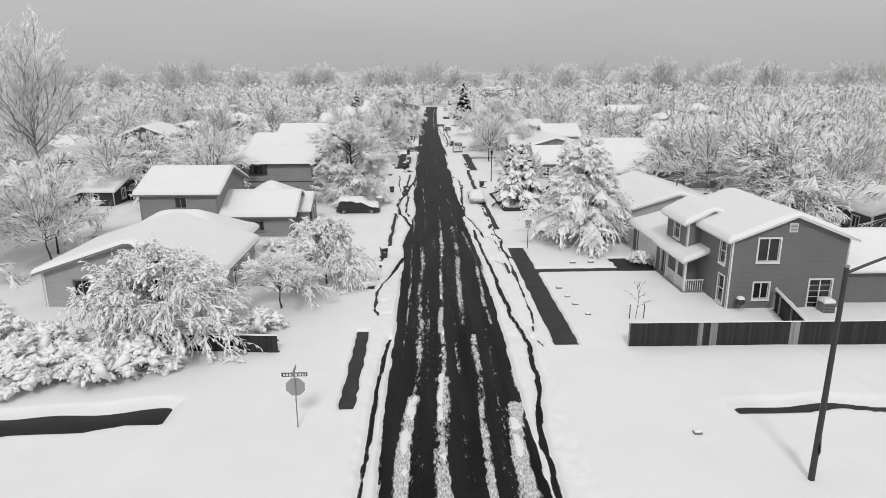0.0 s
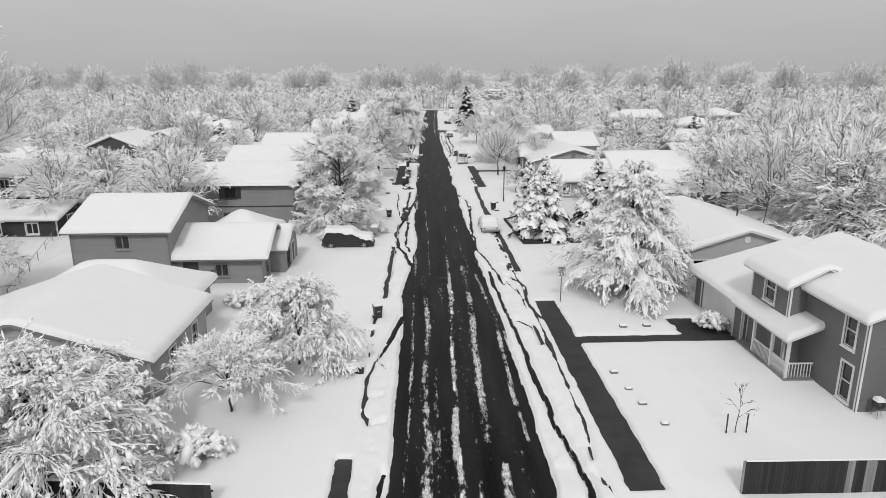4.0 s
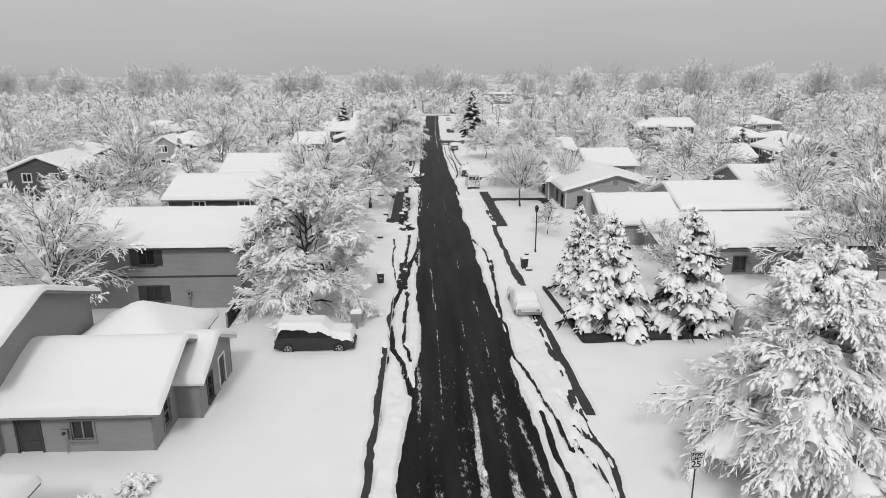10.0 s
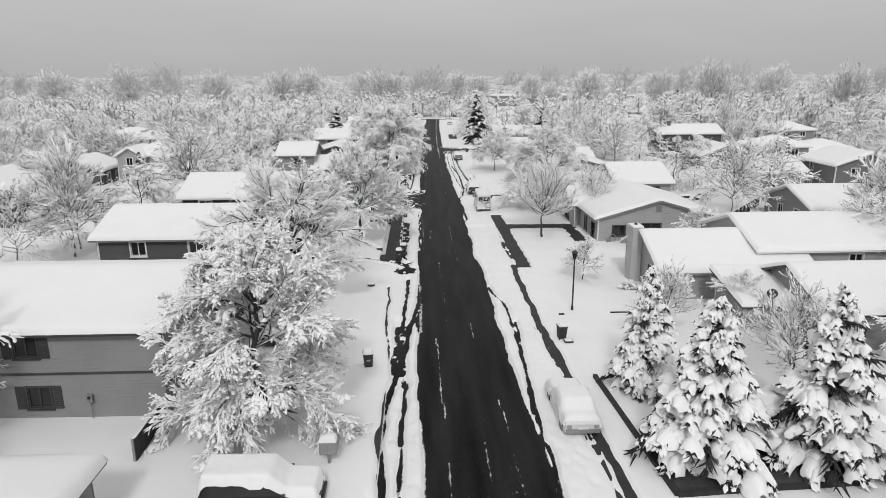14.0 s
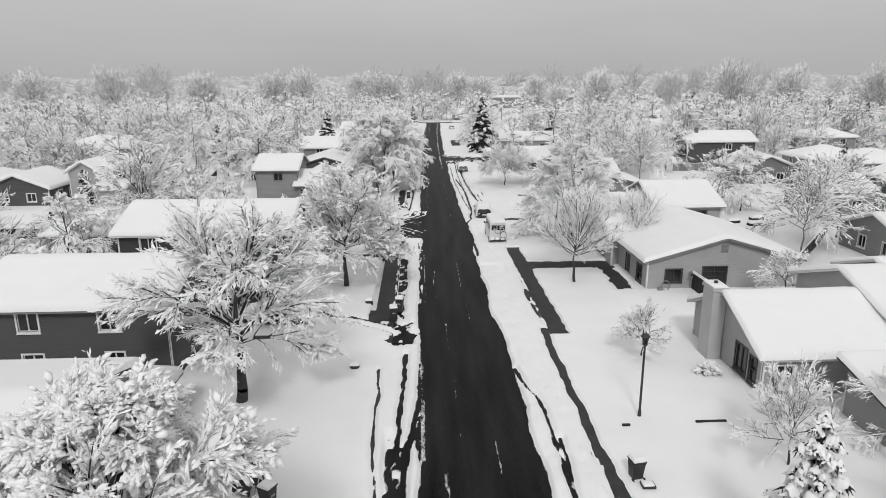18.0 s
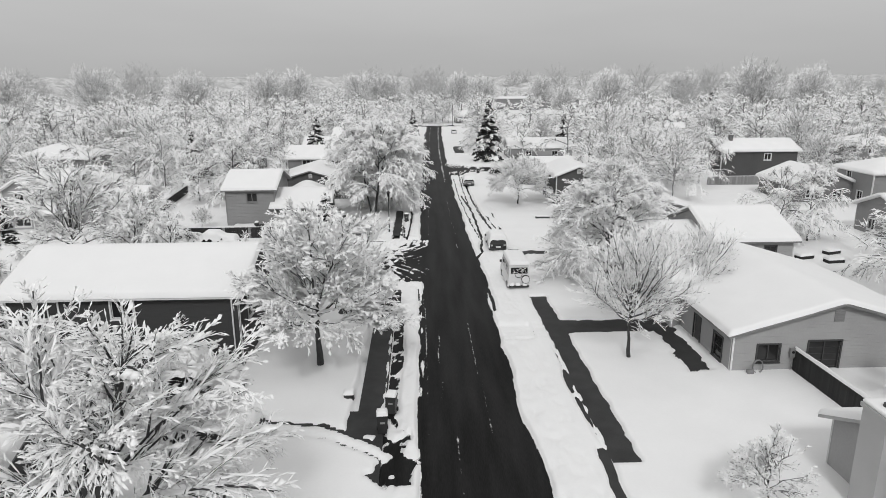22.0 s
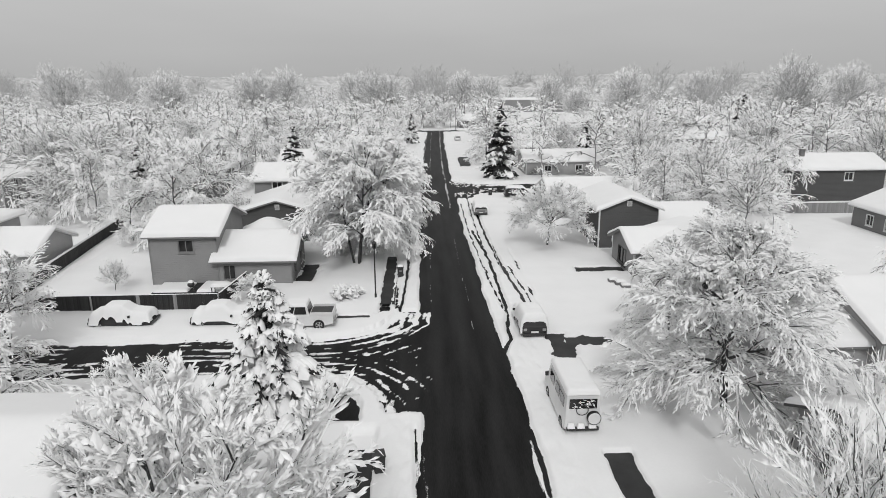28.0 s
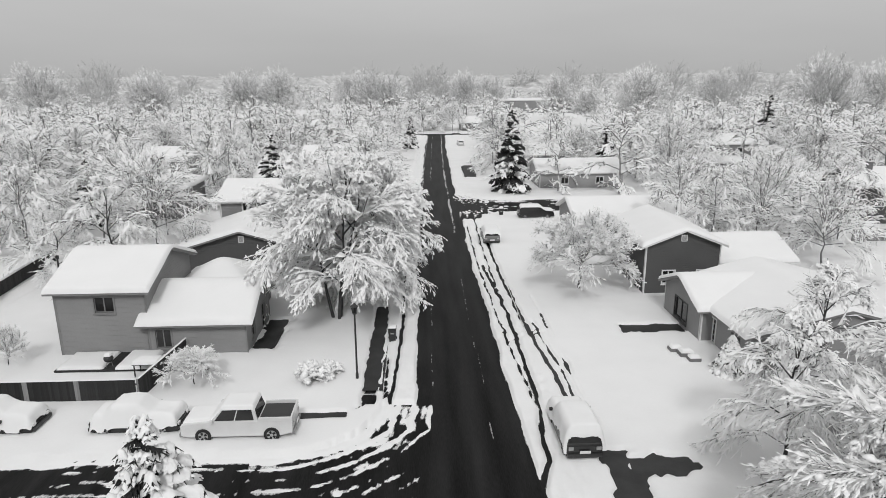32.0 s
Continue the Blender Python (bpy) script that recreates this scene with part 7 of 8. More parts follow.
# the pickup with its crew cab
root = vehicle("pale pickup truck with crew cab and open snowy bed", PAINT_WHITE, pose(-6.85, 151.15, 0.1, 0, 0, 180), 5.7, 1.95,
               [(0.02, 0.50), (0.0, 1.12), (0.05, 1.20), (4.1, 1.20), (5.5, 1.10), (5.7, 0.85), (5.68, 0.45), (5.2, 0.36), (0.6, 0.36)],
               [(1.75, 1.18), (1.95, 1.86), (3.55, 1.86), (4.15, 1.18)], 0, wheels=(0.19, 0.80), wheel_r=0.41, inset=0.12, glass_split=(0.5,), snow_roof=0.14, snow_hood=0.2, name="pickup_truck", category="truck", bed=(0.12, 1.68, 1.0))
for x0, x1, y0, y1 in ((0.0, 1.7, -0.97, -0.87), (0.0, 1.7, 0.87, 0.97), (0.0, 0.09, -0.87, 0.87)):
    part("bed_side", box(x0, x1, y0, y1, 1.15, 1.38, 0.02), PAINT_WHITE, root)
part("bed_floor", box(0.09, 1.7, -0.87, 0.87, 1.19, 1.215), IRON, root)

# the camper van
van = empty("camper_van", "white camper van plastered with snow at the kerb", "van", pose(7.85, 134.9, 0.0, 0, 0, 90), "parked cars")
part("body", prism([(0.0, 0.45), (-0.02, 1.5), (0.08, 2.45), (4.0, 2.5), (4.6, 1.55), (5.2, 1.3), (5.25, 0.5), (4.8, 0.32), (0.4, 0.32)], -0.95, 0.95, 0.07, 0.10), PAINT_WHITE, van)
for s in (-1, 1):
    for x0, x1 in ((0.5, 1.4), (1.6, 2.5), (2.9, 3.9)):
        part("side_window", box(x0, x1, s * 0.885, s * 0.90, 1.45, 2.05, 0.02), GLASS, van)
    for u in (0.9, 4.3):
        wheel(van, u, s * 0.85, 0.36, s)
part("rear_window", box(-0.035, 0.02, -0.72, 0.72, 1.62, 2.16, 0.03), GLASS, van)
bm = bmesh.new()
r_ = random.Random(5)
for k in range(22):
    y, z = r_.uniform(-0.66, 0.5), r_.uniform(1.66, 2.1)
    a = r_.choice((0.6, 1.1, 2.0, 2.6, 0.1))
    l_ = r_.uniform(0.1, 0.2)
    add_tube(bm, (-0.045, y - math.cos(a) * l_, z - math.sin(a) * l_ * 0.6), (-0.045, y + math.cos(a) * l_, z + math.sin(a) * l_ * 0.6), 0.014, 0.014, 5)
part("snow_lattice", bm, FROST, van, "snow crusted in a lattice over the glass")
bm = bmesh.new()
for k in range(24):
    a, b2 = 2 * math.pi * k / 24, 2 * math.pi * (k + 1) / 24
    add_tube(bm, (-0.06, 0.05 + 0.30 * math.cos(a), 1.55 + 0.27 * math.sin(a)), (-0.06, 0.05 + 0.30 * math.cos(b2), 1.55 + 0.27 * math.sin(b2)), 0.022, 0.022, 6)
part("hoop", bm, IRON, van)
spare = part("spare_wheel", tube((-0.24, -0.55, 1.15), (-0.04, -0.55, 1.15), 0.36, 0.36, 22), RUBBER, van)
part("wheel_cover", tube((-0.26, -0.55, 1.15), (-0.235, -0.55, 1.15), 0.30, 0.33, 22), PAINT_WHITE, spare)
part("bumper", box(-0.14, 0.02, -0.85, 0.85, 0.42, 0.60, 0.03), IRON, van)
part("roof_snow", pillow(-0.02, 4.1, -0.88, 0.88, 2.38, 0.30, 3), CAP, van, smooth=True)
for y in (-0.5, 0.1, 0.62):
    part("snow_lump", pillow(-0.24, 0.0, y - 0.2, y + 0.2, 0.6, 0.3, 4, 0.08), CAP, van, smooth=True)
part("mirror", box(4.1, 4.2, 0.95, 1.15, 1.5, 1.75, 0.03), IRON, van)


# the open trailer under the street tree
trailer = empty("utility_trailer", "black open utility trailer heaped with snow under a tree", "trailer", pose(-11.3, 91.9, 0.1))
part("floor", box(0.0, 3.1, -0.72, 0.72, 0.5, 0.58, 0.02), IRON, trailer)
for x0, x1, y0, y1 in ((0.0, 3.1, -0.76, -0.70), (0.0, 3.1, 0.70, 0.76), (0.0, 0.06, -0.7, 0.7)):
    part("side_panel", box(x0, x1, y0, y1, 0.5, 1.12, 0.015), IRON, trailer)
part("tailgate", box(3.06, 3.12, -0.70, 0.70, 0.42, 1.16, 0.015), IRON, trailer)
for y in (-0.73, 0.73):
    part("corner_post", box(3.04, 3.14, y - 0.05, y + 0.05, 0.3, 1.35, 0.015), IRON, trailer)
for k in (-1, 1):
    wheel(trailer, 1.6, k * 0.82, 0.33, k)
part("drawbar", tube((-1.2, 0, 0.5), (0.0, 0, 0.52), 0.05, 0.05, 8), IRON, trailer)
part("snow_heap", pillow(0.05, 2.95, -0.69, 0.69, 0.95, 0.38, 9), CAP, trailer, smooth=True)

# planters in the gardens behind the bungalow
for x, y, a in ((37.6, 142.6, 15), (39.6, 141.0, 5), (41.4, 144.2, 20)):
    planter = empty("garden_planter", "low timber planter box under a pad of snow", "planter", pose(x, y, 0.2, 0, 0, a), "garden planters")
    part("box_frame", box(-0.85, 0.85, -0.4, 0.4, 0.0, 0.5, 0.02), FENCE, planter)
    part("snow_pad", pillow(-0.88, 0.88, -0.43, 0.43, 0.48, 0.24, int(x)), CAP, planter, smooth=True)


# ---- street furniture ----
def post_lamp(x, y, h=4.6):
    root = empty("street_lamp", "black post lamp with a lantern head", "lamp", pose(x, y, 0), "post lamps")
    part("base", tube((0, 0, -0.2), (0, 0, 0.6), 0.11, 0.09, 12), IRON, root)
    part("post", tube((0, 0, 0.5), (0, 0, h - 0.55), 0.065, 0.055, 10), IRON, root)
    part("collar", tube((0, 0, h - 0.6), (0, 0, h - 0.52), 0.12, 0.15, 12), IRON, root)
    lantern = part("lantern", tube((0, 0, h - 0.52), (0, 0, h - 0.12), 0.11, 0.20, 6), GLASS, root)
    for k in range(6):
        a = 2 * math.pi * k / 6
        part("bar", tube((0.115 * math.cos(a), 0.115 * math.sin(a), h - 0.52), (0.205 * math.cos(a), 0.205 * math.sin(a), h - 0.12), 0.012, 0.012, 5), IRON, lantern)
    part("cap", tube((0, 0, h - 0.12), (0, 0, h + 0.08), 0.26, 0.05, 8), IRON, root)
    part("finial", tube((0, 0, h + 0.08), (0, 0, h + 0.18), 0.03, 0.015, 6), IRON, root)
    return root


post_lamp(10.72, 97.3, 4.9)
post_lamp(-4.15, 156.9, 5.1)
post_lamp(12.4, 224.5, 4.9)
post_lamp(13.0, 331.0, 8.0)

pole = empty("road_lamp", "tall dark steel road lamp leaning over the verge", "lamp", pose(15.5, 22.0, 0))
part("post", tube((0, 0, -0.5), (0.0, 0, 9.2), 0.13, 0.085, 14), IRON, pole)
part("cap", tube((0, 0, 9.18), (0, 0, 9.26), 0.095, 0.09, 12), STEEL, pole)
bm = bmesh.new()
for k in range(8):
    w0, w1 = k / 8, (k + 1) / 8
    add_tube(bm, (3.2 * w0, -0.1 * w0, 8.95 + 1.0 * math.sin(w0 * 1.5)), (3.2 * w1, -0.1 * w1, 8.95 + 1.0 * math.sin(w1 * 1.5)), 0.06 - 0.02 * w0, 0.06 - 0.02 * w1, 10)
part("arm", bm, IRON, pole)
part("lamp_head", box(3.1, 3.8, -0.26, 0.06, 9.88, 10.02, 0.04), IRON, pole)
bm = box(-0.36, 0.36, -0.012, 0.012, -0.36, 0.36)
bmesh.ops.rotate(bm, verts=bm.verts[:], cent=(0, 0, 0), matrix=Matrix.Rotation(radians(45), 3, "Y"))
bmesh.ops.rotate(bm, verts=bm.verts[:], cent=(0, 0, 0), matrix=Matrix.Rotation(radians(62), 3, "Z"))
bmesh.ops.translate(bm, verts=bm.verts[:], vec=(0.2, 0.1, 1.75))
part("warning_sign", bm, SIGNGREY, pole, "back of a small road sign")

stop = empty("stop_sign", "back of an octagonal stop sign with street name blades", "sign", pose(-5.8, 26.8, 0))
part("post", tube((0, 0, -0.3), (0, 0, 3.25), 0.03, 0.03, 8), STEEL, stop)
bm = tube((0, 0.035, 0), (0, 0.06, 0), 0.46, 0.46, 8)
bmesh.ops.rotate(bm, verts=bm.verts[:], cent=(0, 0, 0), matrix=Matrix.Rotation(radians(22.5), 3, "Y"))
bmesh.ops.translate(bm, verts=bm.verts[:], vec=(0, 0, 2.32))
part("octagon", bm, SIGNGREY, stop)
blade = part("name_blade", box(-0.58, 0.58, -0.012, 0.012, 2.86, 3.05), INK, stop)
for x0, x1 in ((-0.5, -0.42), (-0.38, -0.28), (-0.25, -0.15), (-0.12, -0.04), (0.02, 0.12), (0.15, 0.19), (0.22, 0.3), (0.33, 0.41), (0.46, 0.53)):
    part("bar", box(x0, x1, -0.018, -0.0125, 2.90, 3.01), SIGNWHITE, blade)
part("name_blade", box(-0.012, 0.012, -0.45, 0.45, 3.07, 3.25), SIGNGREY, stop)

limit = empty("speed_limit_sign", "white speed limit sign on a steel post", "sign", pose(9.9, 58.0, 0))
part("post", tube((0, 0, -0.3), (0, 0, 2.95), 0.03, 0.03, 8), IRON, limit)
board = part("sign_board", box(-0.31, 0.31, -0.045, -0.03, 2.25, 3.0, 0.0), SIGNWHITE, limit)
bm = bmesh.new()
for a, b2, c2, d2 in ((-0.29, 0.29, 2.965, 2.98), (-0.29, 0.29, 2.27, 2.285), (-0.29, -0.275, 2.27, 2.98), (0.275, 0.29, 2.27, 2.98)):
    add_box(bm, a, b2, -0.049, -0.0455, c2, d2)
part("border", bm, INK, board)
for text, size, z in (("SPEED", 0.19, 2.80), ("LIMIT", 0.19, 2.63), ("25", 0.40, 2.32)):
    cu = bpy.data.curves.new("lettering", "FONT")
    cu.body, cu.size, cu.align_x, cu.extrude = text, size, "CENTER", 0.002
    cu.offset = 0.008
    cu.materials.append(INK)
    ob = new("lettering", cu)
    ob.matrix_basis = pose(0, -0.05, z, 90, 0, 0)
    ob.parent = board
    tagged(ob, "black lettering")


def wheelie_bin(x, y, turn=0, snow=0.2, tip=0.0):
    root = empty("wheeled_bin", "dark wheeled rubbish bin with a cushion of snow", "bin", pose(x, y, 0.12, tip, 0, turn), "rubbish bins")
    bm = bmesh.new()
    lo_, hi_ = 0.22, 0.29
    v = [bm.verts.new(p) for p in ((-lo_, -lo_, 0), (lo_, -lo_, 0), (lo_, lo_, 0), (-lo_, lo_, 0), (-hi_, -hi_, 1.0), (hi_, -hi_, 1.0), (hi_, hi_ + 0.05, 1.0), (-hi_, hi_ + 0.05, 1.0))]
    for f in ((3, 2, 1, 0), (4, 5, 6, 7), (0, 1, 5, 4), (1, 2, 6, 5), (2, 3, 7, 6), (3, 0, 4, 7)):
        bm.faces.new([v[k] for k in f])
    bmesh.ops.bevel(bm, geom=bm.edges[:], offset=0.03, segments=2, affect="EDGES")
    part("body", bm, PLASTIC, root)
    part("lid", box(-0.31, 0.31, -0.32, 0.37, 1.0, 1.07, 0.025), PLASTIC, root)
    part("handle", tube((-0.24, 0.40, 0.98), (0.24, 0.40, 0.98), 0.02, 0.02, 6), PLASTIC, root)
    for s in (-1, 1):
        part("wheel", tube((s * 0.24, 0.28, 0.1), (s * 0.30, 0.28, 0.1), 0.13, 0.13, 12), RUBBER, root)
    part("mark", box(-0.12, 0.12, -0.288, -0.272, 0.62, 0.72), SIGNGREY, root)
    if snow:
        part("lid_snow", pillow(-0.30, 0.30, -0.31, 0.35, 1.05, snow, int(x * 3) % 7, 0.08, 0.12), CAP, root, smooth=True)
    return root


for x, y, t, s in ((-3.35, 55.4, 20, 0.2), (-4.0, 88.1, 10, 0.22), (8.75, 92.0, -170, 0.2), (-2.75, 112.3, 5, 0.22), (-2.35, 114.3, -10, 0.2), (-7.3, 90.8, 60, 0.12), (-2.2, 163.0, 0, 0.15), (-2.6, 186, 0, 0.2), (-2.4, 187, 0, 0.2), (-2.5, 141.0 - 9.0, 10, 0.0), (10.9, 205, 0, 0.2)):
    wheelie_bin(x, y, t, s)
part("tray", box(8.75, 9.35, 91.0, 91.5, 0.3, 0.42, 0.04), PLASTIC, None)
tagged(bpy.data.objects["tray"], "low dark recycling tray with snow in it", "tray")
tagged(part("snow_heap", pillow(8.78, 9.32, 91.03, 91.47, 0.40, 0.1, 2, 0.08), CAP, None, smooth=True), "small cushion of snow on the tray", "snow")
for x, y in ((-4.85, 116.0), (-4.9, 104.0)):
    root = empty("utility_box", "low dark utility box topped with snow", "utility box", pose(x, y, 0.1), "utility boxes")
    part("body", tube((0, 0, 0), (0, 0, 0.42), 0.32, 0.30, 12), IRON, root)
    part("lid_snow", pillow(-0.32, 0.32, -0.32, 0.32, 0.40, 0.18, 1, 0.08, 0.18), CAP, root, smooth=True)

mail = empty("mailbox_cluster", "grey metal cluster mailbox on a pedestal", "mailbox", pose(-5.05, 77.9, 0))
part("pedestal", tube((0, 0, 0), (0, 0, 0.9), 0.07, 0.07, 10), STEEL, mail)
part("foot", box(-0.35, 0.35, -0.28, 0.28, 0.1, 0.3, 0.03), IRON, mail)
boxy = part("cabinet", box(-0.38, 0.38, -0.25, 0.25, 0.85, 1.5, 0.02), STEEL, mail)
for i in range(2):
    for j in range(4):
        part("locker_door", box(-0.35 + i * 0.36, -0.02 + i * 0.36, -0.262, -0.248, 0.89 + j * 0.15, 1.02 + j * 0.15), SIGNGREY, boxy)
part("lid_snow", pillow(-0.40, 0.40, -0.27, 0.27, 1.48, 0.26, 1, 0.08, 0.14), CAP, mail, smooth=True)


# ---- fences ----
def fence(label, p0, p1, height, mat=FENCE, gap=0.145, caps=True, pale=(), snow=0.07, name="fence"):
    """An upright board fence from p0 to p1: rails, posts and every board."""
    root = empty(name, label, "fence", group="garden fences")
    a, b = Vector((*p0, 0)), Vector((*p1, 0))
    d = (b - a).normalized()
    n = int((b - a).length / gap)
    ang = math.degrees(math.atan2(d.y, d.x))
    meshes = []
    for k in range(3):
        meshes.append(bpy.data.meshes.new("board"))
        bm = box(-gap / 2 + 0.004, gap / 2 - 0.004, -0.012, 0.012, -0.2, height + (0.0, 0.02, -0.015)[k])
        bm.to_mesh(meshes[-1])
        bm.free()
        meshes[-1].materials.append(mat)
    light = meshes[0].copy()
    light.materials.clear()
    light.materials.append(PALEFENCE)
    r = random.Random(int(p0[0] * 10))
    for k in range(n):
        ob = new("board", light if k in pale else meshes[r.randrange(3)])
        ob.matrix_basis = Matrix.Translation(a + d * gap * (k + 0.5)) @ Matrix.Rotation(radians(ang + r.uniform(-1.5, 1.5)), 4, "Z")
        ob.parent = root
    for k in range(0, n + 1, 16):
        c = a + d * gap * k
        bm = box(-0.05, 0.05, 0.03, 0.13, -0.3, height - 0.05)
        bmesh.ops.transform(bm, verts=bm.verts[:], matrix=Matrix.Translation(c) @ Matrix.Rotation(radians(ang), 4, "Z"))
        part("post", bm, PALEFENCE, root)
    for z in (0.35, height - 0.3):
        bm = box(0, (b - a).length, 0.014, 0.05, z - 0.04, z + 0.04)
        bmesh.ops.transform(bm, verts=bm.verts[:], matrix=Matrix.Translation(a) @ Matrix.Rotation(radians(ang), 4, "Z"))
        part("rail", bm, mat, root)
    if snow:
        bm = pillow(0, (b - a).length, -0.06, 0.10, height + 0.01, snow, 3, 0.16, 0.07)
        bmesh.ops.transform(bm, verts=bm.verts[:], matrix=Matrix.Translation(a) @ Matrix.Rotation(radians(ang), 4, "Z"))
        part("top_snow", bm, CAP, root, smooth=True)
    return root


fence("dark weathered board fence along the snowy verge", (12.3, 35.2), (31.0, 34.9), 1.8, pale=(28, 29, 33, 34, 35, 66, 67, 68, 69), snow=0.03)
fence("dark board fence running on along the verge", (31.1, 34.9), (45.0, 34.8), 1.8, snow=0.03)
fence("board fence climbing to the house with snow along its top", (22.9, 35.2), (24.2, 41.0), 1.75, snow=0.2)
fence("short dark board fence behind the weeping tree", (-17.0, 35.9), (-8.4, 35.2), 1.35, snow=0.05)
fence("dark board fence round the fenced yard", (-31.0, 154.8), (-16.6, 154.8), 1.55, pale=(30, 55, 56, 75, 76), snow=0.03)
fence("dark board fence at the yard corner", (-16.5, 154.9), (-15.8, 160.9), 1.55, snow=0.05)
fence("dark board fence with snow on top behind the yard", (-34.0, 157.0), (-37.4, 186.0), 1.6, gap=0.3, snow=0.16)
fence("grey fence with a thick cap of snow beside the bungalow", (22.2, 118.0), (22.3, 111.2), 1.7, snow=0.22)
fence("dark garden fence behind the bungalow", (32.5, 121.0), (46.0, 137.0), 1.6, gap=0.3, snow=0.1)
fence("grey board fence in front of a dark house", (48.0, 188.0), (66.0, 188.0), 1.7, gap=0.3, mat=PALEFENCE, snow=0.08)
fence("dark garden fence beside a snowy yard", (-36.0, 142.0 - 3.2), (-27.0, 118.0), 1.5, gap=0.3, snow=0.1)
fence("dark fence along a far garden", (-66.0, 140.5), (-40.0, 139.0), 1.5, gap=0.3, snow=0.1)
fence("pale board gate beside a rendered house", (18.0, 60.2), (20.0, 61.9), 1.5, mat=PALEFENCE, snow=0.12)
fence("dark board fence behind the grey house", (-28.0, 82.8), (-40.0, 84.0), 1.6, gap=0.3, snow=0.08)
fence("dark fence beside the long house", (-13.9, 78.4), (-14.0, 82.4), 1.5, snow=0.06)

# chain-link fence in the left garden
root = empty("chain_link_fence", "low chain-link fence crossing a snowy garden", "fence")
for k in range(9):
    x, y = -31.0 - k * 1.3, 60.0 + k * 3.6
    part("post", tube((x, y, 0), (x, y, 1.2), 0.03, 0.03, 6), STEEL, root)
part("top_rail", tube((-31.0, 60.0, 1.18), (-41.4, 88.8, 1.18), 0.022, 0.022, 6), STEEL, root)
part("low_rail", tube((-31.0, 60.0, 0.75), (-41.4, 88.8, 0.75), 0.01, 0.01, 5), STEEL, root)

# garden things
ac = empty("air_conditioner", "grey outdoor air conditioner with snow on top", "air conditioner", pose(27.6, 40.6, 0.2))
part("body", box(-0.4, 0.4, -0.4, 0.4, 0, 0.8, 0.03), GREYTRIM, ac)
for k in range(6):
    part("slat", box(-0.36, 0.36, -0.415, -0.395, 0.1 + k * 0.11, 0.15 + k * 0.11), DARKTRIM, ac)
part("top_snow", pillow(-0.42, 0.42, -0.42, 0.42, 0.79, 0.24, 1, 0.1, 0.18), CAP, ac, smooth=True)
for x, y, nm, lab in ((21.75, 40.9, "kettle_grill", "round dark kettle grill capped with snow"), (-20.2, 159.2, "kettle_grill", "dark kettle grill on a snowy deck"), (-7.9, 91.6, "kettle_grill", "dark grill standing in a snowy yard")):
    g = empty(nm, lab, "grill", pose(x, y, 0.15), "grills")
    bm = bmesh.new()
    bmesh.ops.create_uvsphere(bm, u_segments=16, v_segments=10, radius=0.3, matrix=Matrix.Translation((0, 0, 0.8)) @ Matrix.Diagonal((1, 1, 0.85, 1)))
    part("bowl", bm, IRON, g, smooth=True)
    for k in range(3):
        a = 2.1 * k
        part("leg", tube((0.15 * math.cos(a), 0.15 * math.sin(a), 0.6), (0.3 * math.cos(a), 0.3 * math.sin(a), -0.1), 0.015, 0.015, 6), STEEL, g)
    part("lid_snow", pillow(-0.22, 0.22, -0.22, 0.22, 1.0, 0.2, 2, 0.08, 0.2), CAP, g, smooth=True)
deck = empty("timber_deck", "low timber deck under snow in the fenced yard", "deck", pose(0, 0, 0))
for k in range(14):
    part("plank", box(-23.4, -17.6, 158.6 + k * 0.2, 158.78 + k * 0.2, 0.3, 0.42), FENCE, deck)
part("deck_snow", pillow(-23.3, -20.4, 158.7, 161.3, 0.41, 0.2, 5, 0.2), CAP, deck, smooth=True)
part("deck_snow", pillow(-19.6, -17.5, 158.6, 161.3, 0.41, 0.25, 6, 0.2), CAP, deck, smooth=True)
table = empty("garden_table", "snow-covered garden table on the deck", "table", pose(-17.3, 158.2, 0.4))
part("tabletop", box(-0.8, 0.8, -0.5, 0.5, 0.68, 0.74, 0.02), FENCE, table)
for x in (-0.7, 0.7):
    for y in (-0.42, 0.42):
        part("leg", box(x - 0.03, x + 0.03, y - 0.03, y + 0.03, -0.2, 0.68), FENCE, table)
part("top_snow", pillow(-0.82, 0.82, -0.52, 0.52, 0.73, 0.24, 5), CAP, table, smooth=True)
bed = empty("raised_bed", "dark timber edging round the bed under the spruces", "raised bed", pose(0, 0, 0))
for q in (((9.9, 74.8), (18.4, 75.3)), ((9.9, 74.8), (9.4, 86.0)), ((18.4, 75.3), (18.6, 80.0))):
    a, b2 = Vector((*q[0], 0)), Vector((*q[1], 0))
    bm = box(0, (b2 - a).length, -0.12, 0.12, -0.1, 0.5, 0.02)
    bmesh.ops.transform(bm, verts=bm.verts[:], matrix=Matrix.Translation(a) @ Matrix.Rotation(math.atan2((b2 - a).y, (b2 - a).x), 4, "Z"))
    part("sleeper", bm, FENCE, bed)
part("soil", box(10.0, 18.2, 75.2, 80.0, 0.0, 0.42), BARK, bed)
for x, y, z, w, h, lab in ((-16.9, 63.2, 1.4, 0.3, 0.45, "grey electricity meter on the wall"), (-17.8, 82.5, 1.5, 0.3, 0.4, "grey electricity meter on the wall"), (22.05, 118.02, 1.5, 0.35, 0.6, "pale meter box beside the gate")):
    root = empty("meter_box", lab, "meter box", pose(x, y, z), "meter boxes")
    part("body", box(-w / 2, w / 2, -0.15, -0.01, -h / 2, h / 2, 0.02), STEEL, root)
    part("dial", tube((0, -0.15, 0.05), (0, -0.2, 0.05), 0.09, 0.08, 12), GLASS, root)
    part("conduit", tube((0, -0.06, -h / 2), (0, -0.06, -z), 0.025, 0.025, 6), STEEL, root)
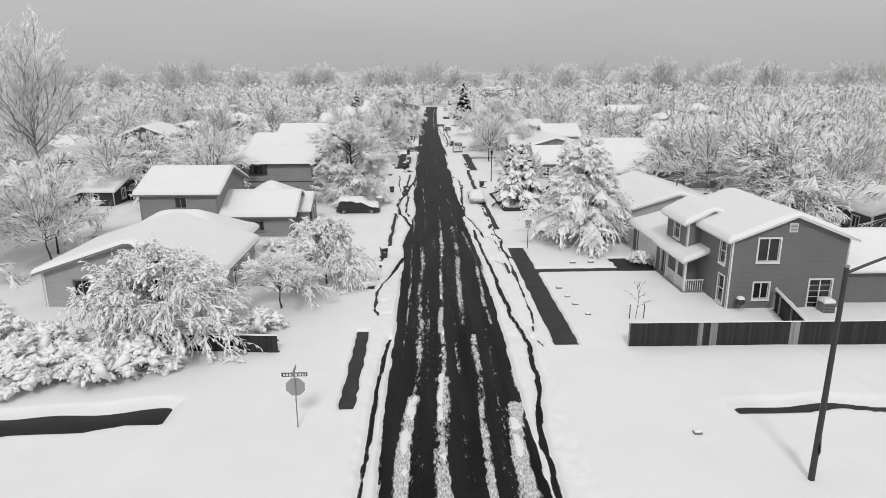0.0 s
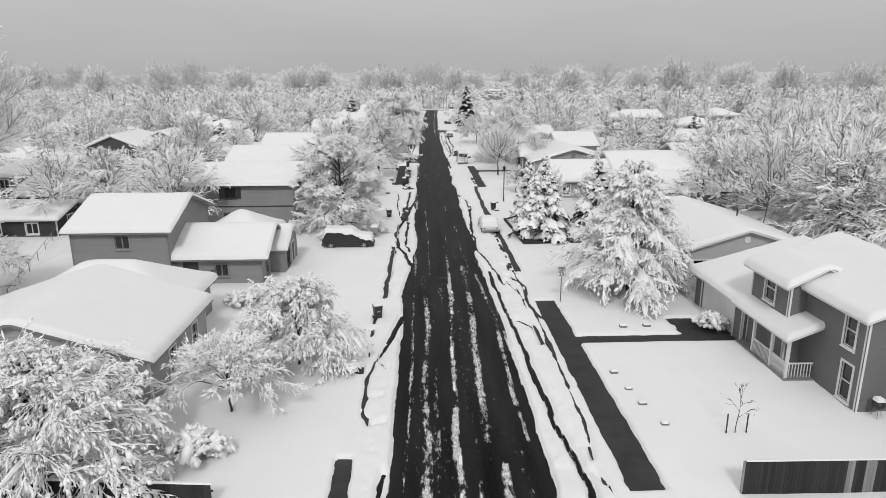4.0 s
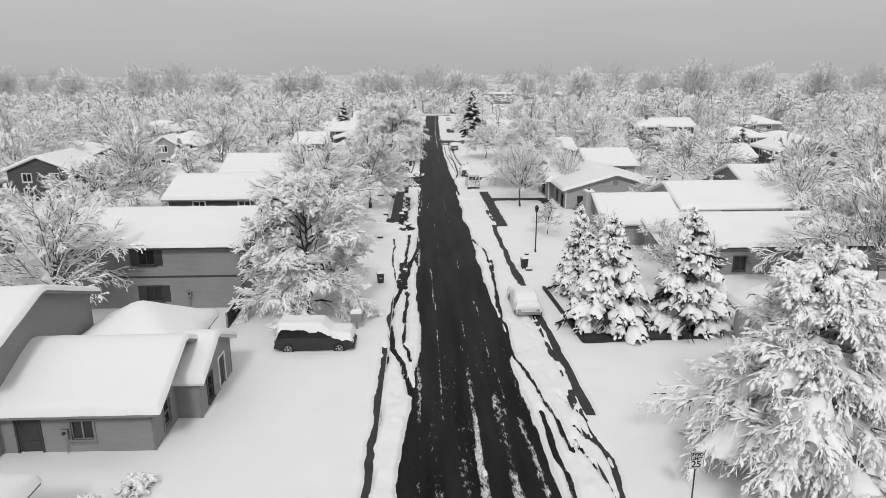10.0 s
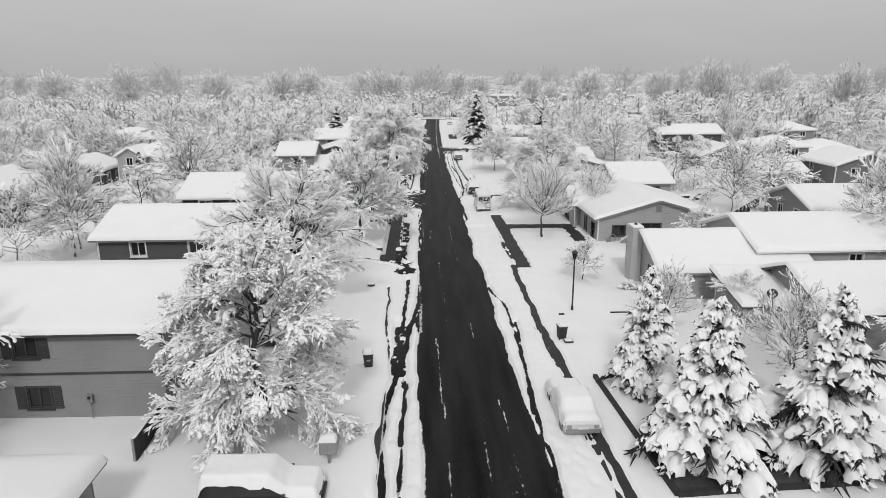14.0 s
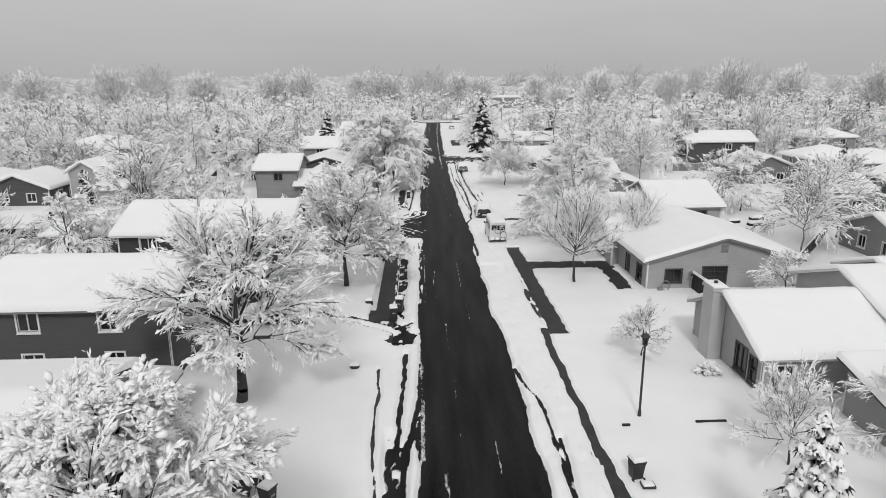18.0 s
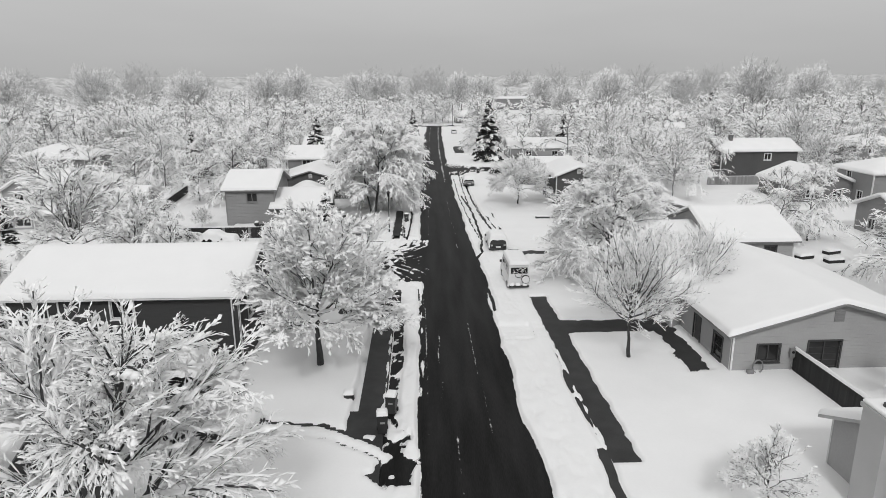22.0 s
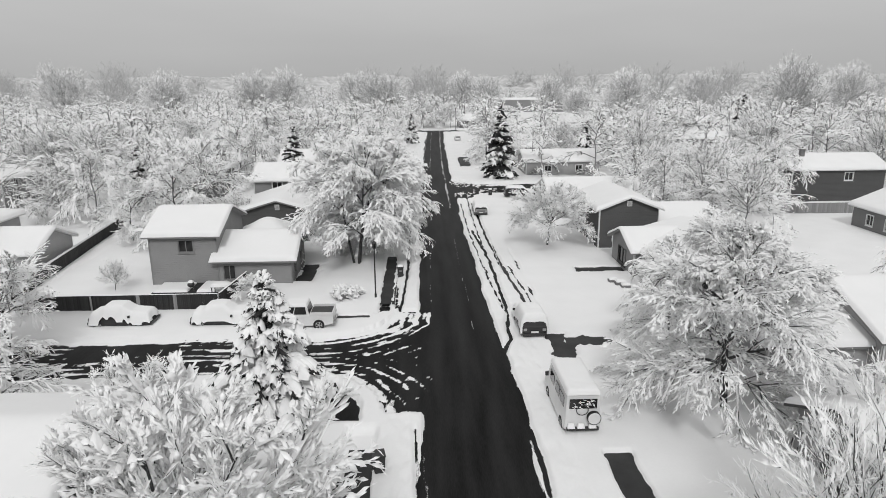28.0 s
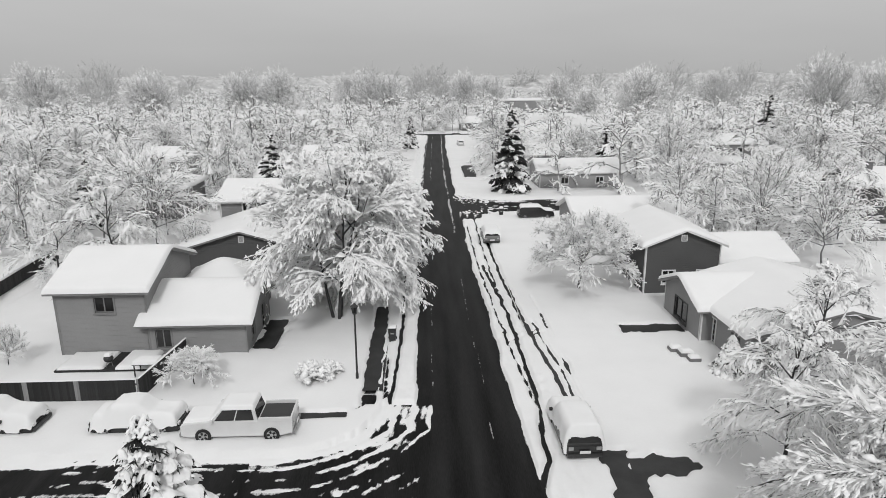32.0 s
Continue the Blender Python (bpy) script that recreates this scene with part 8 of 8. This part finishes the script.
for x, y, s in ((17.4, 159.2, 0.5), (17.6, 158.4, 0.4), (17.0, 160.0, 0.45), (10.4, 46.2, 0.22), (10.6, 44.2, 0.2), (10.8, 42.6, 0.22), (11.2, 40.6, 0.2), (13.0, 52.9, 0.25), (14.6, 53.0, 0.25), (12.4, 25.6, 0.2)):
    b2 = part("stone", box(x - s, x + s, y - s * 0.8, y + s * 0.8, 0.1, 0.32 + s * 0.5, 0.1), BRICK, None)
    tagged(b2, "garden stone with a round cap of snow", "stone", "garden stones")
    part("top_snow", pillow(x - s * 0.9, x + s * 0.9, y - s * 0.7, y + s * 0.7, 0.30 + s * 0.5, s * 0.5, 2, 0.08, s * 0.6), CAP, b2, smooth=True)
root = empty("hose_reel", "coiled garden hose against the wall", "hose", pose(19.9, 117.9, 0.2))
bm = bmesh.new()
for k in range(28):
    a, b2 = 2 * math.pi * k / 14, 2 * math.pi * (k + 1) / 14
    add_tube(bm, (0.32 * math.cos(a), -0.05 - 0.004 * k, 0.5 + 0.42 * math.sin(a)), (0.32 * math.cos(b2), -0.05 - 0.004 * k, 0.5 + 0.42 * math.sin(b2)), 0.03, 0.03, 6)
part("hose", bm, GREYTRIM, root)
part("reel", box(-0.7, -0.3, -0.35, -0.05, -0.1, 0.35, 0.05), GREYTRIM, root)
for x, y, w in ((14.2, 96.45, 0.8), (9.7, 96.3, 0.2)):
    tagged(part("timber_edging", box(x - w, x + w, y - 0.06, y + 0.06, 0.1, 0.40), FENCE, None), "dark timber edging poking out of the snow", "edging")

mast = empty("antenna_mast", "slim lattice antenna mast behind a house", "mast", pose(-37.5, 119.0, 0))
for dx, dy in ((-0.16, -0.1), (0.16, -0.1), (0, 0.18)):
    part("leg", tube((dx, dy, -0.2), (dx, dy, 8.5), 0.022, 0.022, 6), STEEL, mast)
for k in range(20):
    z0, z1 = 0.42 * k, 0.42 * (k + 1)
    part("brace", tube((-0.16, -0.1, z0), (0.16, -0.1, z1), 0.012, 0.012, 5), STEEL, mast)
